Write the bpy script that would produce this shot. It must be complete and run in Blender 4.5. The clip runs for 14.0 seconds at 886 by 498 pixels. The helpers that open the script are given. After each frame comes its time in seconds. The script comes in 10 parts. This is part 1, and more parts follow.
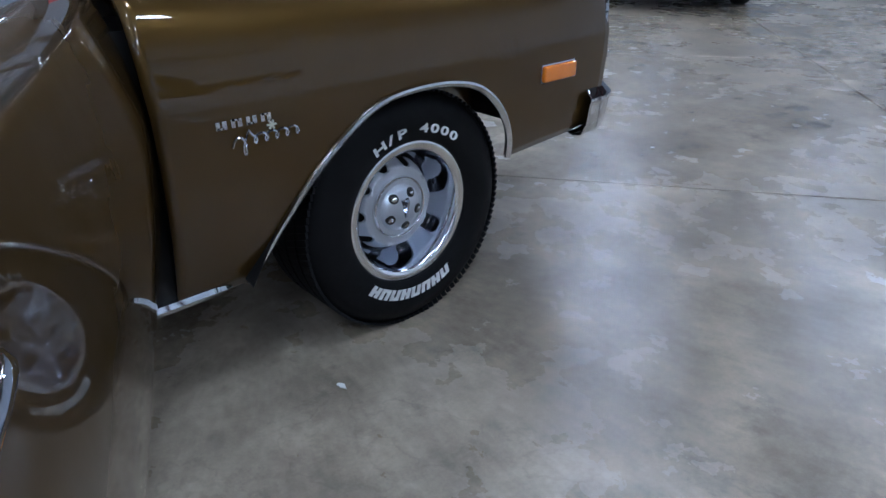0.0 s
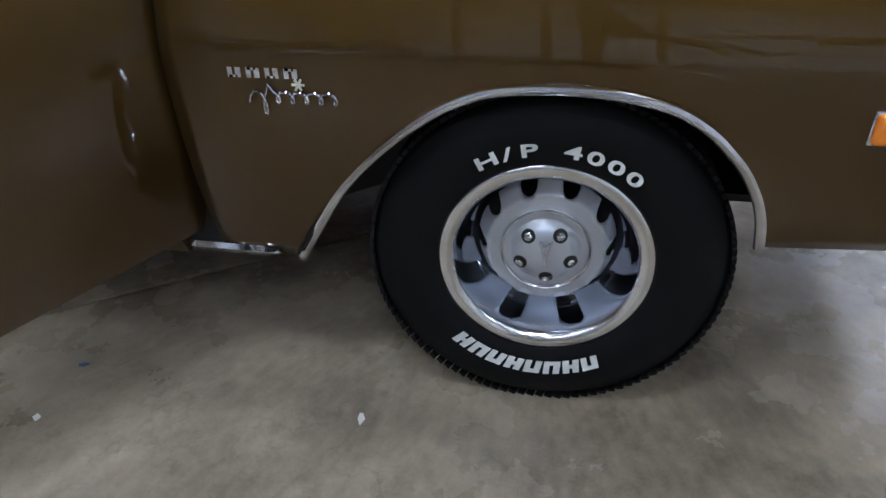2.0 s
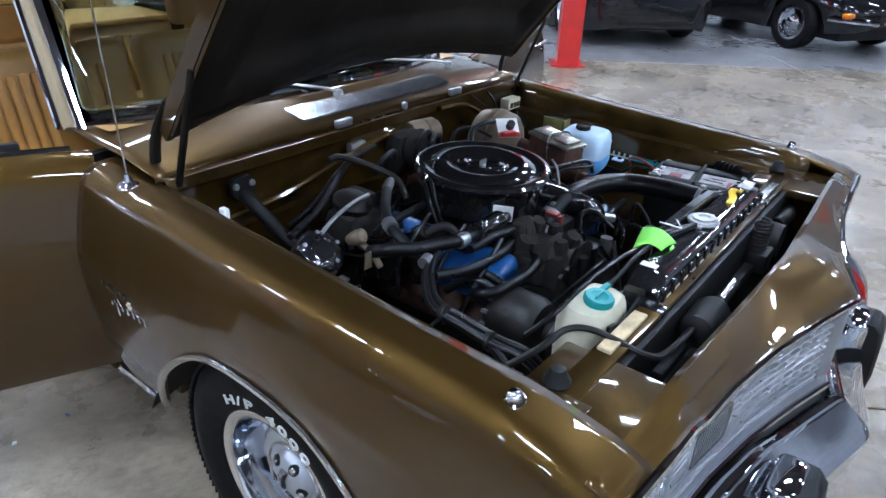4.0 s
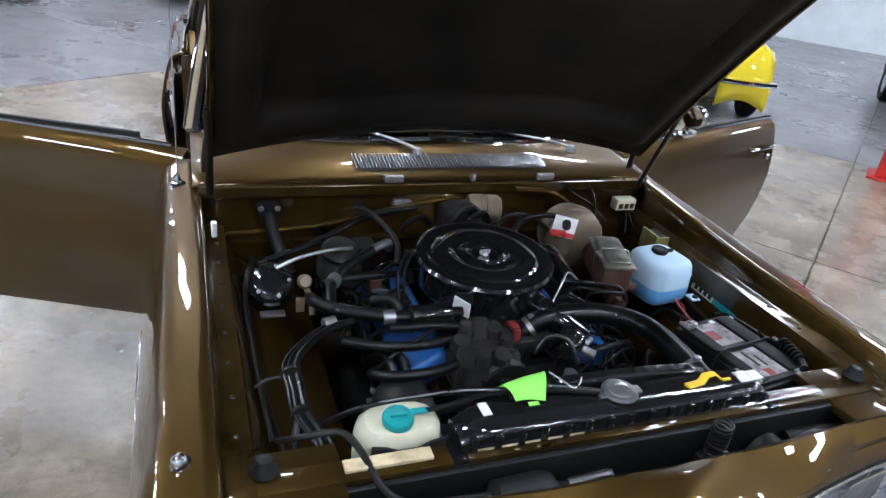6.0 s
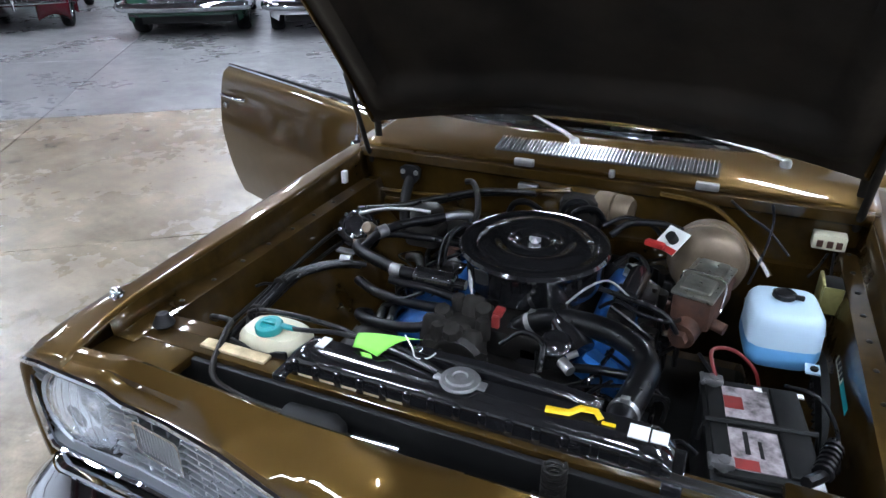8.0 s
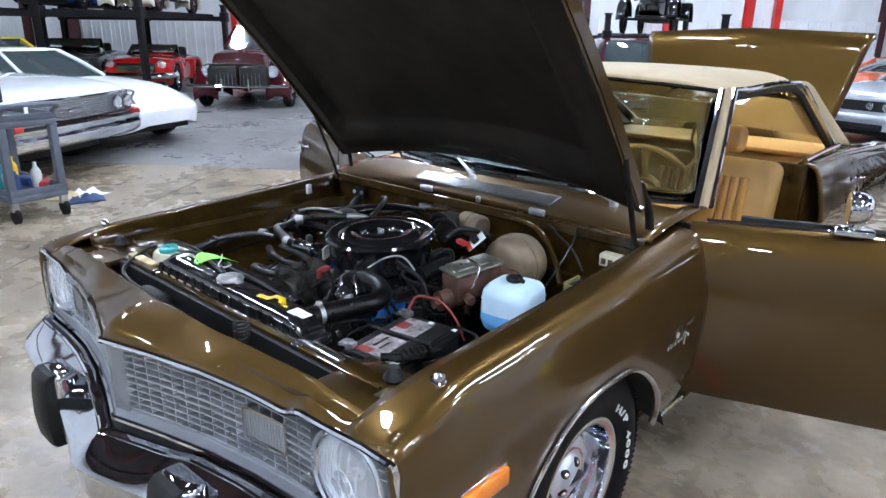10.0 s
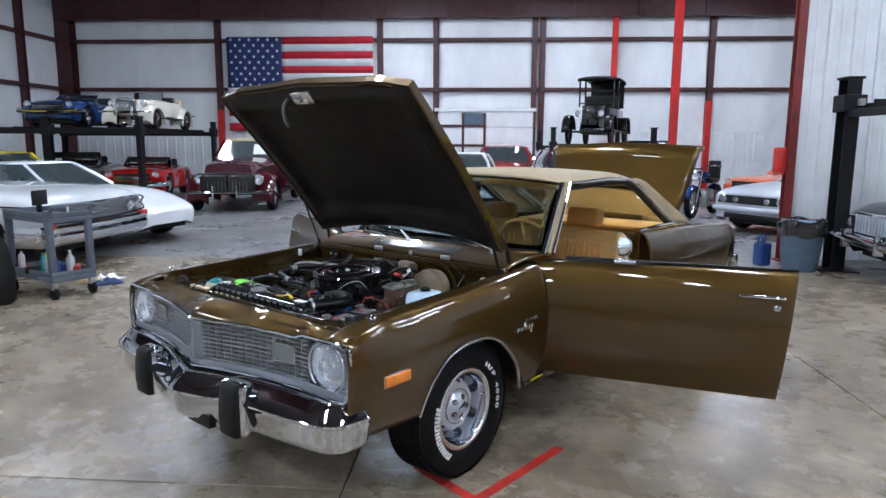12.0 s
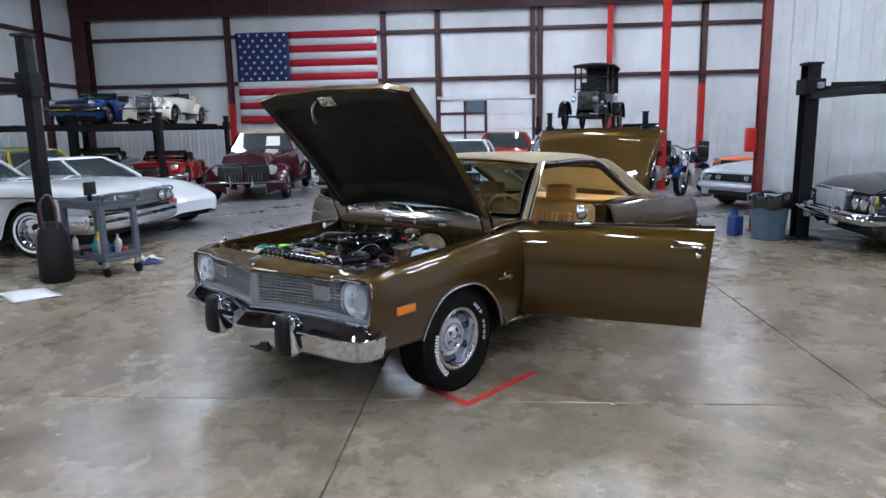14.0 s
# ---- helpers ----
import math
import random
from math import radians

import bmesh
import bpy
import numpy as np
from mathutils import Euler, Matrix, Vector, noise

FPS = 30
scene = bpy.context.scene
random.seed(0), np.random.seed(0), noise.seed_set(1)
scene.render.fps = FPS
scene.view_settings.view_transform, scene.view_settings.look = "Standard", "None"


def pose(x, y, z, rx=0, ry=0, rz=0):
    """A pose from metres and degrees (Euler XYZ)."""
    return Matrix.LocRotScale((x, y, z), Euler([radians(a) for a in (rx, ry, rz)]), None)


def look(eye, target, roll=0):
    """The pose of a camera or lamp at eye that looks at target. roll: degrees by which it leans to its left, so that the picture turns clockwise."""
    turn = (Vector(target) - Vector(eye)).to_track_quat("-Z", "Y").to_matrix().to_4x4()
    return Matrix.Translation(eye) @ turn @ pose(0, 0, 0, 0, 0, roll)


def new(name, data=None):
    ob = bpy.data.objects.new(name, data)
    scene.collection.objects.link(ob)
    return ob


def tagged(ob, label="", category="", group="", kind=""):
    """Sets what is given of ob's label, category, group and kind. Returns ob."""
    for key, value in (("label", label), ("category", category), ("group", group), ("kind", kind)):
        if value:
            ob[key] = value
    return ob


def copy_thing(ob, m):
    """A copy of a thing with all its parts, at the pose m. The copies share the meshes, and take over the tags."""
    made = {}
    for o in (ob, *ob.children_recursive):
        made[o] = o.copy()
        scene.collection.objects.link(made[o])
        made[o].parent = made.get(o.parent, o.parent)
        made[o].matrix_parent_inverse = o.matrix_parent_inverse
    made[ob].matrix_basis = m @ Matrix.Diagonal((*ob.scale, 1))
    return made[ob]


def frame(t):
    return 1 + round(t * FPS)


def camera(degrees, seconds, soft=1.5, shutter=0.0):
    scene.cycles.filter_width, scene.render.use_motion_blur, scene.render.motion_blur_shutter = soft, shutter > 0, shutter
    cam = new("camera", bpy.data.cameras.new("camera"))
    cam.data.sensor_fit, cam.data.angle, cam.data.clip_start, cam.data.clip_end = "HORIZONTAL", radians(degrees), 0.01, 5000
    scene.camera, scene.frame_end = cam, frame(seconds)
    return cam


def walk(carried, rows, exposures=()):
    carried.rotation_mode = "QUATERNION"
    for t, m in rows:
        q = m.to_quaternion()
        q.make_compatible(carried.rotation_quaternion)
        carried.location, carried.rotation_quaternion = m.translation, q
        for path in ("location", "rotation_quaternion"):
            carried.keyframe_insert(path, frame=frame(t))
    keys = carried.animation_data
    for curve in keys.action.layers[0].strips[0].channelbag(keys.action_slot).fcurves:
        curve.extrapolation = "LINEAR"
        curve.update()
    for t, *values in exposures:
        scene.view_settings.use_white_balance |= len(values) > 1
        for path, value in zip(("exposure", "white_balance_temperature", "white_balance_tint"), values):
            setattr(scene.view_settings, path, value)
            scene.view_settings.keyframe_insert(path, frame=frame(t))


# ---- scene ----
cam = camera(67.5, 14.0)

EXPOSURES = [(0, -0.1, 5500, 10), (0.5, -0.3, 5500, 10), (1.0, -0.38, 6000, 10), (1.5, -0.3, 6200, 10), (2.2, 0.18, 6300, 10), (3.0, 0.36, 6600, 10), (3.5, 0.48, 5900, 10), (4.0, 0.47, 5900, 10), (6.5, 0.4, 6500, 10), (9.5, 0.74, 6350, 10), (11.0, 0.4, 6400, 10), (14.0, -0.02, 6450, 10)]
PATH = [
    (0, (-2.045, 1.009, 1.021), (-0.728, -0.191, 0.112), -0.3),
    (0.5, (-2.005, 0.693, 0.979), (-0.453, -0.149, 0.039), 0.2),
    (1, (-1.913, 0.458, 0.953), (-0.217, 0.01, -0.008), 0.3),
    (1.5, (-1.848, 0.256, 0.938), (-0.122, 0.183, -0.07), -0.2),
    (2, (-1.827, -0.006, 0.966), (-0.153, 0.308, -0.082), -1.1),
    (2.5, (-1.732, -0.239, 1.002), (-0.161, 0.376, -0.072), -1.2),
    (3, (-1.655, -0.47, 1.141), (-0.245, 0.375, 0.002), -1.3),
    (3.5, (-1.571, -0.758, 1.364), (-0.2, 0.193, 0.262), -0.4),
    (4, (-1.437, -0.912, 1.466), (-0.027, 0.169, 0.548), 2.3),
    (4.2, (-1.359, -0.958, 1.505), (0.023, 0.202, 0.643), 2.9),
    (6.3, (-0.593, -1.397, 1.631), (-0.064, 0.3, 0.714), 6.6),
    (6.5, (-0.481, -1.412, 1.625), (-0.07, 0.31, 0.694), 5.8),
    (7, (-0.155, -1.462, 1.627), (-0.159, 0.297, 0.677), 3.6),
    (7.2, (-0.046, -1.459, 1.613), (-0.201, 0.295, 0.664), 2.2),
    (9.3, (1.086, -1.284, 1.505), (-0.161, 0.112, 0.801), 0.9),
    (9.5, (1.217, -1.314, 1.493), (-0.045, 0.085, 0.823), 0.9),
    (10, (1.549, -1.396, 1.487), (0.277, 0.017, 0.867), 0.8),
    (10.5, (1.82, -1.588, 1.493), (0.539, -0.153, 0.946), 0.4),
    (11, (2.081, -1.821, 1.504), (0.839, -0.332, 1.015), -0.1),
    (11.5, (2.368, -2.046, 1.52), (1.113, -0.541, 1.119), 0.3),
    (12, (2.602, -2.295, 1.528), (1.332, -0.783, 1.213), 0.3),
    (12.5, (2.828, -2.509, 1.525), (1.55, -1.003, 1.212), -0.0),
    (13, (3.033, -2.682, 1.529), (1.736, -1.194, 1.204), -0.1),
    (13.5, (3.171, -2.865, 1.539), (1.873, -1.382, 1.199), -0.5),
    (14, (3.245, -2.957, 1.551), (1.962, -1.465, 1.198), -1.1),
]
walk(cam, [(t, look(eye, target, roll)) for t, eye, target, roll in PATH], EXPOSURES)

# ---- light ----
world = bpy.data.worlds.new("world")
scene.world = world
world.use_nodes = True
world.node_tree.nodes["Background"].inputs[0].default_value = (0.5, 0.6, 0.75, 1)
world.node_tree.nodes["Background"].inputs[1].default_value = 0.0
LAMP_STRENGTH = 112.0


# ---- small tools ----
ROOM = Matrix.Translation((-0.034, 0.010, 0)) @ Matrix.Rotation(radians(36.2), 4, "Z")   # the hall stands at 36 degrees to the brown car


def link_mesh(name, bm, material, smooth=40):
    bmesh.ops.recalc_face_normals(bm, faces=bm.faces)
    me = bpy.data.meshes.new(name)
    for f in bm.faces:
        f.smooth = smooth > 0
    bm.to_mesh(me)
    bm.free()
    if smooth > 0:
        me.set_sharp_from_angle(angle=radians(smooth))
    if material:
        me.materials.append(material)
    return me


def part(name, bm, material, parent, label="", smooth=40, m=None):
    ob = new(name, link_mesh(name, bm, material, smooth))
    ob.parent = parent
    if m is not None:
        ob.matrix_basis = m
    if label:
        ob["label"] = label
    return ob


def solid(name, bm, material, label, category, m=None, group="", kind="", smooth=40):
    ob = new(name, link_mesh(name, bm, material, smooth))
    if m is not None:
        ob.matrix_basis = m
    return tagged(ob, label, category, group, kind)


def thing(name, label, category, m=None, group="", kind=""):
    ob = new(name)
    ob.empty_display_size = 0.1
    if m is not None:
        ob.matrix_basis = m
    return tagged(ob, label, category, group, kind)


def BM():
    return bmesh.new()


def box(bm, x0, x1, y0, y1, z0, z1, bevel=0.0, m=None, seg=2):
    r = bmesh.ops.create_cube(bm, size=1.0, matrix=Matrix.LocRotScale(((x0 + x1) / 2, (y0 + y1) / 2, (z0 + z1) / 2), None, (abs(x1 - x0), abs(y1 - y0), abs(z1 - z0))))
    vs = r["verts"]
    if bevel:
        es = {e for v in vs for e in v.link_edges}
        out = bmesh.ops.bevel(bm, geom=list(es), offset=bevel, segments=seg, affect="EDGES", profile=0.5)
        vs = {v for f in out["faces"] for v in f.verts} | {v for v in vs if v.is_valid}
    if m is not None:
        bmesh.ops.transform(bm, matrix=m, verts=list(vs))
    return bm


def sheet(bm, rows, close=False):
    """A surface through rows of points; close joins each row's end to its start."""
    vs = [[bm.verts.new(p) for p in row] for row in rows]
    n = len(vs[0])
    for a, b in zip(vs, vs[1:]):
        for i in range(n if close else n - 1):
            q = (a[i], a[(i + 1) % n], b[(i + 1) % n], b[i])
            if len({v.co.to_tuple(6) for v in q}) > 2:
                try:
                    bm.faces.new(q)
                except ValueError:
                    pass
    return vs


def cap(bm, ring):
    try:
        bm.faces.new(ring)
    except ValueError:
        pass


def axis_frame(d):
    d = Vector(d).normalized()
    a = d.orthogonal().normalized()
    return a, d.cross(a)


def tube(bm, pts, r, seg=8, caps=True, flat=1.0):
    """A round bar along points; r is one radius or one a point."""
    pts = [Vector(p) for p in pts]
    rad = r if isinstance(r, (list, tuple)) else [r] * len(pts)
    rings = []
    a = None
    for i, p in enumerate(pts):
        d = (pts[min(i + 1, len(pts) - 1)] - pts[max(i - 1, 0)]).normalized()
        if a is None:
            a = Vector((0, 0, 1)).cross(d)
            a = a.normalized() if a.length > 0.05 else d.orthogonal().normalized()
        a = (a - d * a.dot(d)).normalized()
        b = d.cross(a)
        rings.append([p + (a * math.cos(k * math.tau / seg) + b * flat * math.sin(k * math.tau / seg)) * rad[i] for k in range(seg)])
    vs = sheet(bm, rings, close=True)
    if caps:
        cap(bm, vs[0])
        cap(bm, vs[-1][::-1])
    return bm


def smooth_line(pts, n=6):
    """More points on a smooth line through the given ones."""
    pts = [Vector(p) for p in pts]
    out = []
    for i in range(len(pts) - 1):
        p0, p1, p2, p3 = pts[max(i - 1, 0)], pts[i], pts[i + 1], pts[min(i + 2, len(pts) - 1)]
        for k in range(n):
            t = k / n
            out.append(0.5 * ((2 * p1) + (p2 - p0) * t + (2 * p0 - 5 * p1 + 4 * p2 - p3) * t * t + (3 * p1 - p0 - 3 * p2 + p3) * t ** 3))
    return out + [pts[-1]]


def lathe(bm, prof, m=None, seg=32, caps=True):
    """Turns a profile of (radius, height) round z, then moves it by m."""
    rows = [[Vector((r * math.cos(k * math.tau / seg), r * math.sin(k * math.tau / seg), h)) for k in range(seg)] for r, h in prof]
    if m is not None:
        rows = [[m @ p for p in row] for row in rows]
    vs = sheet(bm, rows, close=True)
    if caps and prof[0][0] > 1e-5:
        cap(bm, vs[0][::-1])
    if caps and prof[-1][0] > 1e-5:
        cap(bm, vs[-1])
    return bm


def rod(bm, p0, p1, r, seg=12, r1=None):
    return tube(bm, [p0, p1], [r, r if r1 is None else r1], seg)


def plate(bm, outline, depth, m=None):
    """A flat outline in x and y, given thickness along z from 0 to depth."""
    top = [bm.verts.new((x, y, depth)) for x, y in outline]
    low = [bm.verts.new((x, y, 0)) for x, y in outline]
    bm.faces.new(top)
    bm.faces.new(low[::-1])
    n = len(outline)
    for i in range(n):
        bm.faces.new((low[i], low[(i + 1) % n], top[(i + 1) % n], top[i]))
    if m is not None:
        bmesh.ops.transform(bm, matrix=m, verts=top + low)
    return bm


def lerp(pts, x):
    """The broken line through (x, y) pairs."""
    if x <= pts[0][0]:
        return pts[0][1]
    for (a, b), (c, d) in zip(pts, pts[1:]):
        if x <= c:
            return b + (d - b) * (x - a) / (c - a) if c > a else d
    return pts[-1][1]


def spread(a, b, n):
    return [a + (b - a) * i / (n - 1) for i in range(n)]


def thicken(ob, t, offset=-1):
    mod = ob.modifiers.new("thickness", "SOLIDIFY")
    mod.thickness, mod.offset = t, offset
    return ob


def soften(ob, w, seg=2):
    mod = ob.modifiers.new("edges", "BEVEL")
    mod.width, mod.segments, mod.limit_method, mod.angle_limit = w, seg, "ANGLE", radians(35)
    return ob


def mirror_x(bm):
    geom = bmesh.ops.duplicate(bm, geom=bm.verts[:] + bm.edges[:] + bm.faces[:])["geom"]
    vs = [g for g in geom if isinstance(g, bmesh.types.BMVert)]
    bmesh.ops.scale(bm, vec=(-1, 1, 1), verts=vs)
    bmesh.ops.reverse_faces(bm, faces=[g for g in geom if isinstance(g, bmesh.types.BMFace)])
    return bm


# ---- materials ----
def material(name, color, rough=0.5, metal=0.0, coat=0.0, var=0.12, scale=8.0, bump=0.0, bump_scale=60.0, rough_var=0.08,
             trans=0.0, ior=1.5, spec=0.5, coat_rough=0.03, color2=None, sheen=0.0, stretch=(1, 1, 1), flake=0.0):
    mt = bpy.data.materials.new(name)
    mt.use_nodes = True
    nt = mt.node_tree
    p = nt.nodes["Principled BSDF"]
    p.inputs["Metallic"].default_value = metal
    p.inputs["IOR"].default_value = ior
    p.inputs["Coat Weight"].default_value = coat
    p.inputs["Coat Roughness"].default_value = coat_rough
    p.inputs["Transmission Weight"].default_value = trans
    p.inputs["Specular IOR Level"].default_value = spec
    p.inputs["Sheen Weight"].default_value = sheen
    tc = nt.nodes.new("ShaderNodeTexCoord")
    mp = nt.nodes.new("ShaderNodeMapping")
    mp.inputs["Scale"].default_value = stretch
    nt.links.new(tc.outputs["Object"], mp.inputs["Vector"])
    n1 = nt.nodes.new("ShaderNodeTexNoise")
    n1.inputs["Scale"].default_value = scale
    n1.inputs["Detail"].default_value = 8
    n1.inputs["Roughness"].default_value = 0.62
    nt.links.new(mp.outputs["Vector"], n1.inputs["Vector"])
    mix = nt.nodes.new("ShaderNodeMix")
    mix.data_type = "RGBA"
    c = Vector(color[:3])
    d = Vector(color2[:3]) if color2 else c * (1 - 2 * var)
    u = c if color2 else c * (1 + var)
    mix.inputs[6].default_value = (*d, 1)
    mix.inputs[7].default_value = (*u, 1)
    ramp = nt.nodes.new("ShaderNodeMapRange")
    ramp.inputs["From Min"].default_value = 0.3
    ramp.inputs["From Max"].default_value = 0.7
    nt.links.new(n1.outputs["Fac"], ramp.inputs["Value"])
    nt.links.new(ramp.outputs["Result"], mix.inputs[0])
    nt.links.new(mix.outputs[2], p.inputs["Base Color"])
    rr = nt.nodes.new("ShaderNodeMapRange")
    rr.inputs["To Min"].default_value = max(0.0, rough - rough_var)
    rr.inputs["To Max"].default_value = min(1.0, rough + rough_var)
    n2 = nt.nodes.new("ShaderNodeTexNoise")
    n2.inputs["Scale"].default_value = scale * 4.3
    n2.inputs["Detail"].default_value = 5
    nt.links.new(mp.outputs["Vector"], n2.inputs["Vector"])
    nt.links.new(n2.outputs["Fac"], rr.inputs["Value"])
    nt.links.new(rr.outputs["Result"], p.inputs["Roughness"])
    if bump:
        n3 = nt.nodes.new("ShaderNodeTexNoise")
        n3.inputs["Scale"].default_value = bump_scale
        n3.inputs["Detail"].default_value = 6
        nt.links.new(mp.outputs["Vector"], n3.inputs["Vector"])
        b = nt.nodes.new("ShaderNodeBump")
        b.inputs["Strength"].default_value = min(1.0, bump)
        b.inputs["Distance"].default_value = 0.004
        nt.links.new(n3.outputs["Fac"], b.inputs["Height"])
        nt.links.new(b.outputs["Normal"], p.inputs["Normal"])
    return mt


def glow(name, color, strength):
    mt = material(name, color, 0.4, var=0.02)
    p = mt.node_tree.nodes["Principled BSDF"]
    p.inputs["Emission Color"].default_value = (*color, 1)
    p.inputs["Emission Strength"].default_value = strength
    return mt


def concrete(name, light, dark, rough):
    """Worn, sealed concrete: broad clouds, blots, fine pits and cracks."""
    mt = material(name, light, rough, var=0.1, scale=0.55, color2=dark)
    nt = mt.node_tree
    p = nt.nodes["Principled BSDF"]
    where = nt.nodes.new("ShaderNodeNewGeometry").outputs["Position"]
    nt.links.new(where, nt.nodes["Mapping"].inputs["Vector"])
    base = p.inputs["Base Color"].links[0].from_socket

    def noise_node(scale, detail, rough_=0.6):
        n = nt.nodes.new("ShaderNodeTexNoise")
        n.inputs["Scale"].default_value, n.inputs["Detail"].default_value, n.inputs["Roughness"].default_value = scale, detail, rough_
        nt.links.new(where, n.inputs["Vector"])
        return n.outputs["Fac"]

    def ranged(sock, a, b, c, d):
        r = nt.nodes.new("ShaderNodeMapRange")
        for k, v in zip(("From Min", "From Max", "To Min", "To Max"), (a, b, c, d)):
            r.inputs[k].default_value = v
        nt.links.new(sock, r.inputs["Value"])
        return r.outputs["Result"]

    def times(col, fac):
        m = nt.nodes.new("ShaderNodeMix")
        m.data_type, m.blend_type = "RGBA", "MULTIPLY"
        m.inputs[0].default_value = 1.0
        nt.links.new(col, m.inputs[6])
        nt.links.new(fac, m.inputs[7])
        return m.outputs[2]

    blot = ranged(noise_node(1.5, 12, 0.72), 0.24, 0.76, 0.36, 1.34)
    stain = ranged(noise_node(4.2, 10, 0.68), 0.36, 0.64, 0.66, 1.18)
    fine = ranged(noise_node(34, 7, 0.7), 0.3, 0.62, 0.86, 1.06)
    speck = ranged(noise_node(5, 12, 0.74), 0.27, 0.46, 0.50, 1.0)
    # thin curled tide marks and scuffs
    ring = noise_node(2.3, 6, 0.55)
    edge = nt.nodes.new("ShaderNodeMath")
    edge.operation = "PINGPONG"
    edge.inputs[1].default_value = 0.11
    nt.links.new(ring, edge.inputs[0])
    tide = ranged(edge.outputs[0], 0.0, 0.012, 0.86, 1.0)
    col = times(times(times(times(times(base, blot), stain), fine), speck), tide)
    nt.links.new(col, p.inputs["Base Color"])
    ramp = nt.nodes["Map Range"]
    ramp.inputs["From Min"].default_value, ramp.inputs["From Max"].default_value = 0.2, 0.8
    # sealer worn in patches: polished islands between duller, pitted concrete
    wear = nt.nodes.new("ShaderNodeMath")
    wear.operation = "ADD"
    nt.links.new(ranged(noise_node(0.9, 3, 0.5), 0.25, 0.75, rough - 0.11, rough + 0.07), wear.inputs[0])
    nt.links.new(ranged(noise_node(7, 5, 0.6), 0.3, 0.7, -0.04, 0.05), wear.inputs[1])
    nt.links.new(wear.outputs[0], p.inputs["Roughness"])
    b = nt.nodes.new("ShaderNodeBump")
    b.inputs["Strength"].default_value = 0.35
    b.inputs["Distance"].default_value = 0.004
    nt.links.new(noise_node(16, 10, 0.75), b.inputs["Height"])
    nt.links.new(b.outputs["Normal"], p.inputs["Normal"])
    return mt


M = {}
M["paint"] = material("bronze_paint", (0.083, 0.0460, 0.0118), 0.36, metal=0.74, coat=1.0, spec=0.0, var=0.05, scale=3, coat_rough=0.02, bump=0.02, bump_scale=6)
# darker, more mottled version of the body bronze with a duller coat
M["paint_bay"] = material("bronze_paint_dark", (0.056, 0.031, 0.0070), 0.36, metal=0.6, coat=1.0, var=0.3, scale=9, coat_rough=0.07, spec=0.0)
M["hood_lining"] = material("black_brown_hood_lining", (0.027, 0.021, 0.016), 0.62, spec=0.25, color2=(0.006, 0.005, 0.004), scale=4.0, bump=0.9, bump_scale=9)
M["chrome"] = material("chrome", (0.66, 0.675, 0.71), 0.04, metal=1.0, var=0.03, scale=5, rough_var=0.02)
M["chrome_dull"] = material("dull_bright_trim", (0.72, 0.72, 0.72), 0.22, metal=1.0, var=0.05, scale=20)
M["silver"] = material("silver_wheel_paint", (0.52, 0.55, 0.60), 0.36, metal=0.65, var=0.03, scale=5, coat=0.3, rough_var=0.02)
M["rim"] = material("polished_rim_steel", (0.74, 0.77, 0.84), 0.08, metal=1.0, var=0.03, scale=6, rough_var=0.05)
M["trim_ring"] = material("satin_trim_ring", (0.80, 0.80, 0.80), 0.20, metal=1.0, var=0.04, scale=9, rough_var=0.03)
M["alu"] = material("cast_aluminium", (0.50, 0.50, 0.49), 0.36, metal=0.9, var=0.15, scale=25, bump=0.2)
M["steel_dark"] = material("oily_dark_steel", (0.022, 0.020, 0.018), 0.42, metal=0.5, var=0.35, scale=18, bump=0.35)
M["rubber"] = material("tyre_rubber", (0.0045, 0.0045, 0.005), 0.6, spec=0.16, var=0.2, scale=12, bump=0.1)
M["hose"] = material("black_hose", (0.0045, 0.0045, 0.005), 0.30, spec=0.30, var=0.3, scale=14)
M["black_gloss"] = material("gloss_black_enamel", (0.009, 0.009, 0.010), 0.12, coat=1.0, var=0.2, scale=8, coat_rough=0.05)
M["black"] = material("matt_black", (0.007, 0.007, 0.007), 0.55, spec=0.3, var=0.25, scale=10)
M["letter"] = material("raised_white_letter", (0.75, 0.75, 0.72), 0.6, var=0.08, scale=30)
M["amber"] = material("amber_lens", (0.75, 0.20, 0.01), 0.18, var=0.05, scale=20, coat=1.0)
M["vinyl"] = material("tan_vinyl_roof", (0.34, 0.265, 0.16), 0.62, spec=0.25, var=0.06, scale=5, bump=0.4, bump_scale=160)
M["seat"] = material("golden_tan_vinyl", (0.42, 0.215, 0.052), 0.42, var=0.1, scale=6, bump=0.2, bump_scale=140)
M["seat_light"] = material("amber_tan_vinyl", (0.40, 0.235, 0.072), 0.45, var=0.08, scale=6, bump=0.15, bump_scale=120)
M["carpet"] = material("brown_carpet", (0.07, 0.04, 0.015), 0.9, var=0.2, scale=40, bump=0.5, bump_scale=200)
M["glass"] = material("tinted_glass", (0.86, 0.93, 0.88), 0.0, trans=1.0, ior=1.45, var=0.01, rough_var=0.0)
M["lens"] = material("ribbed_lamp_glass", (0.93, 0.95, 0.98), 0.07, trans=0.88, ior=1.22, var=0.02, rough_var=0.03, bump=0.10, bump_scale=70, coat=1.0)
M["reflector"] = material("lamp_reflector", (0.62, 0.65, 0.69), 0.34, metal=0.8, var=0.04, rough_var=0.05)
M["engine_blue"] = material("engine_blue_enamel", (0.015, 0.11, 0.36), 0.35, var=0.25, scale=14, coat=0.3)
M["teal"] = material("teal_plastic", (0.01, 0.27, 0.27), 0.35, var=0.08)
M["milk"] = material("yellowed_white_plastic", (0.62, 0.58, 0.42), 0.4, var=0.12, scale=9)
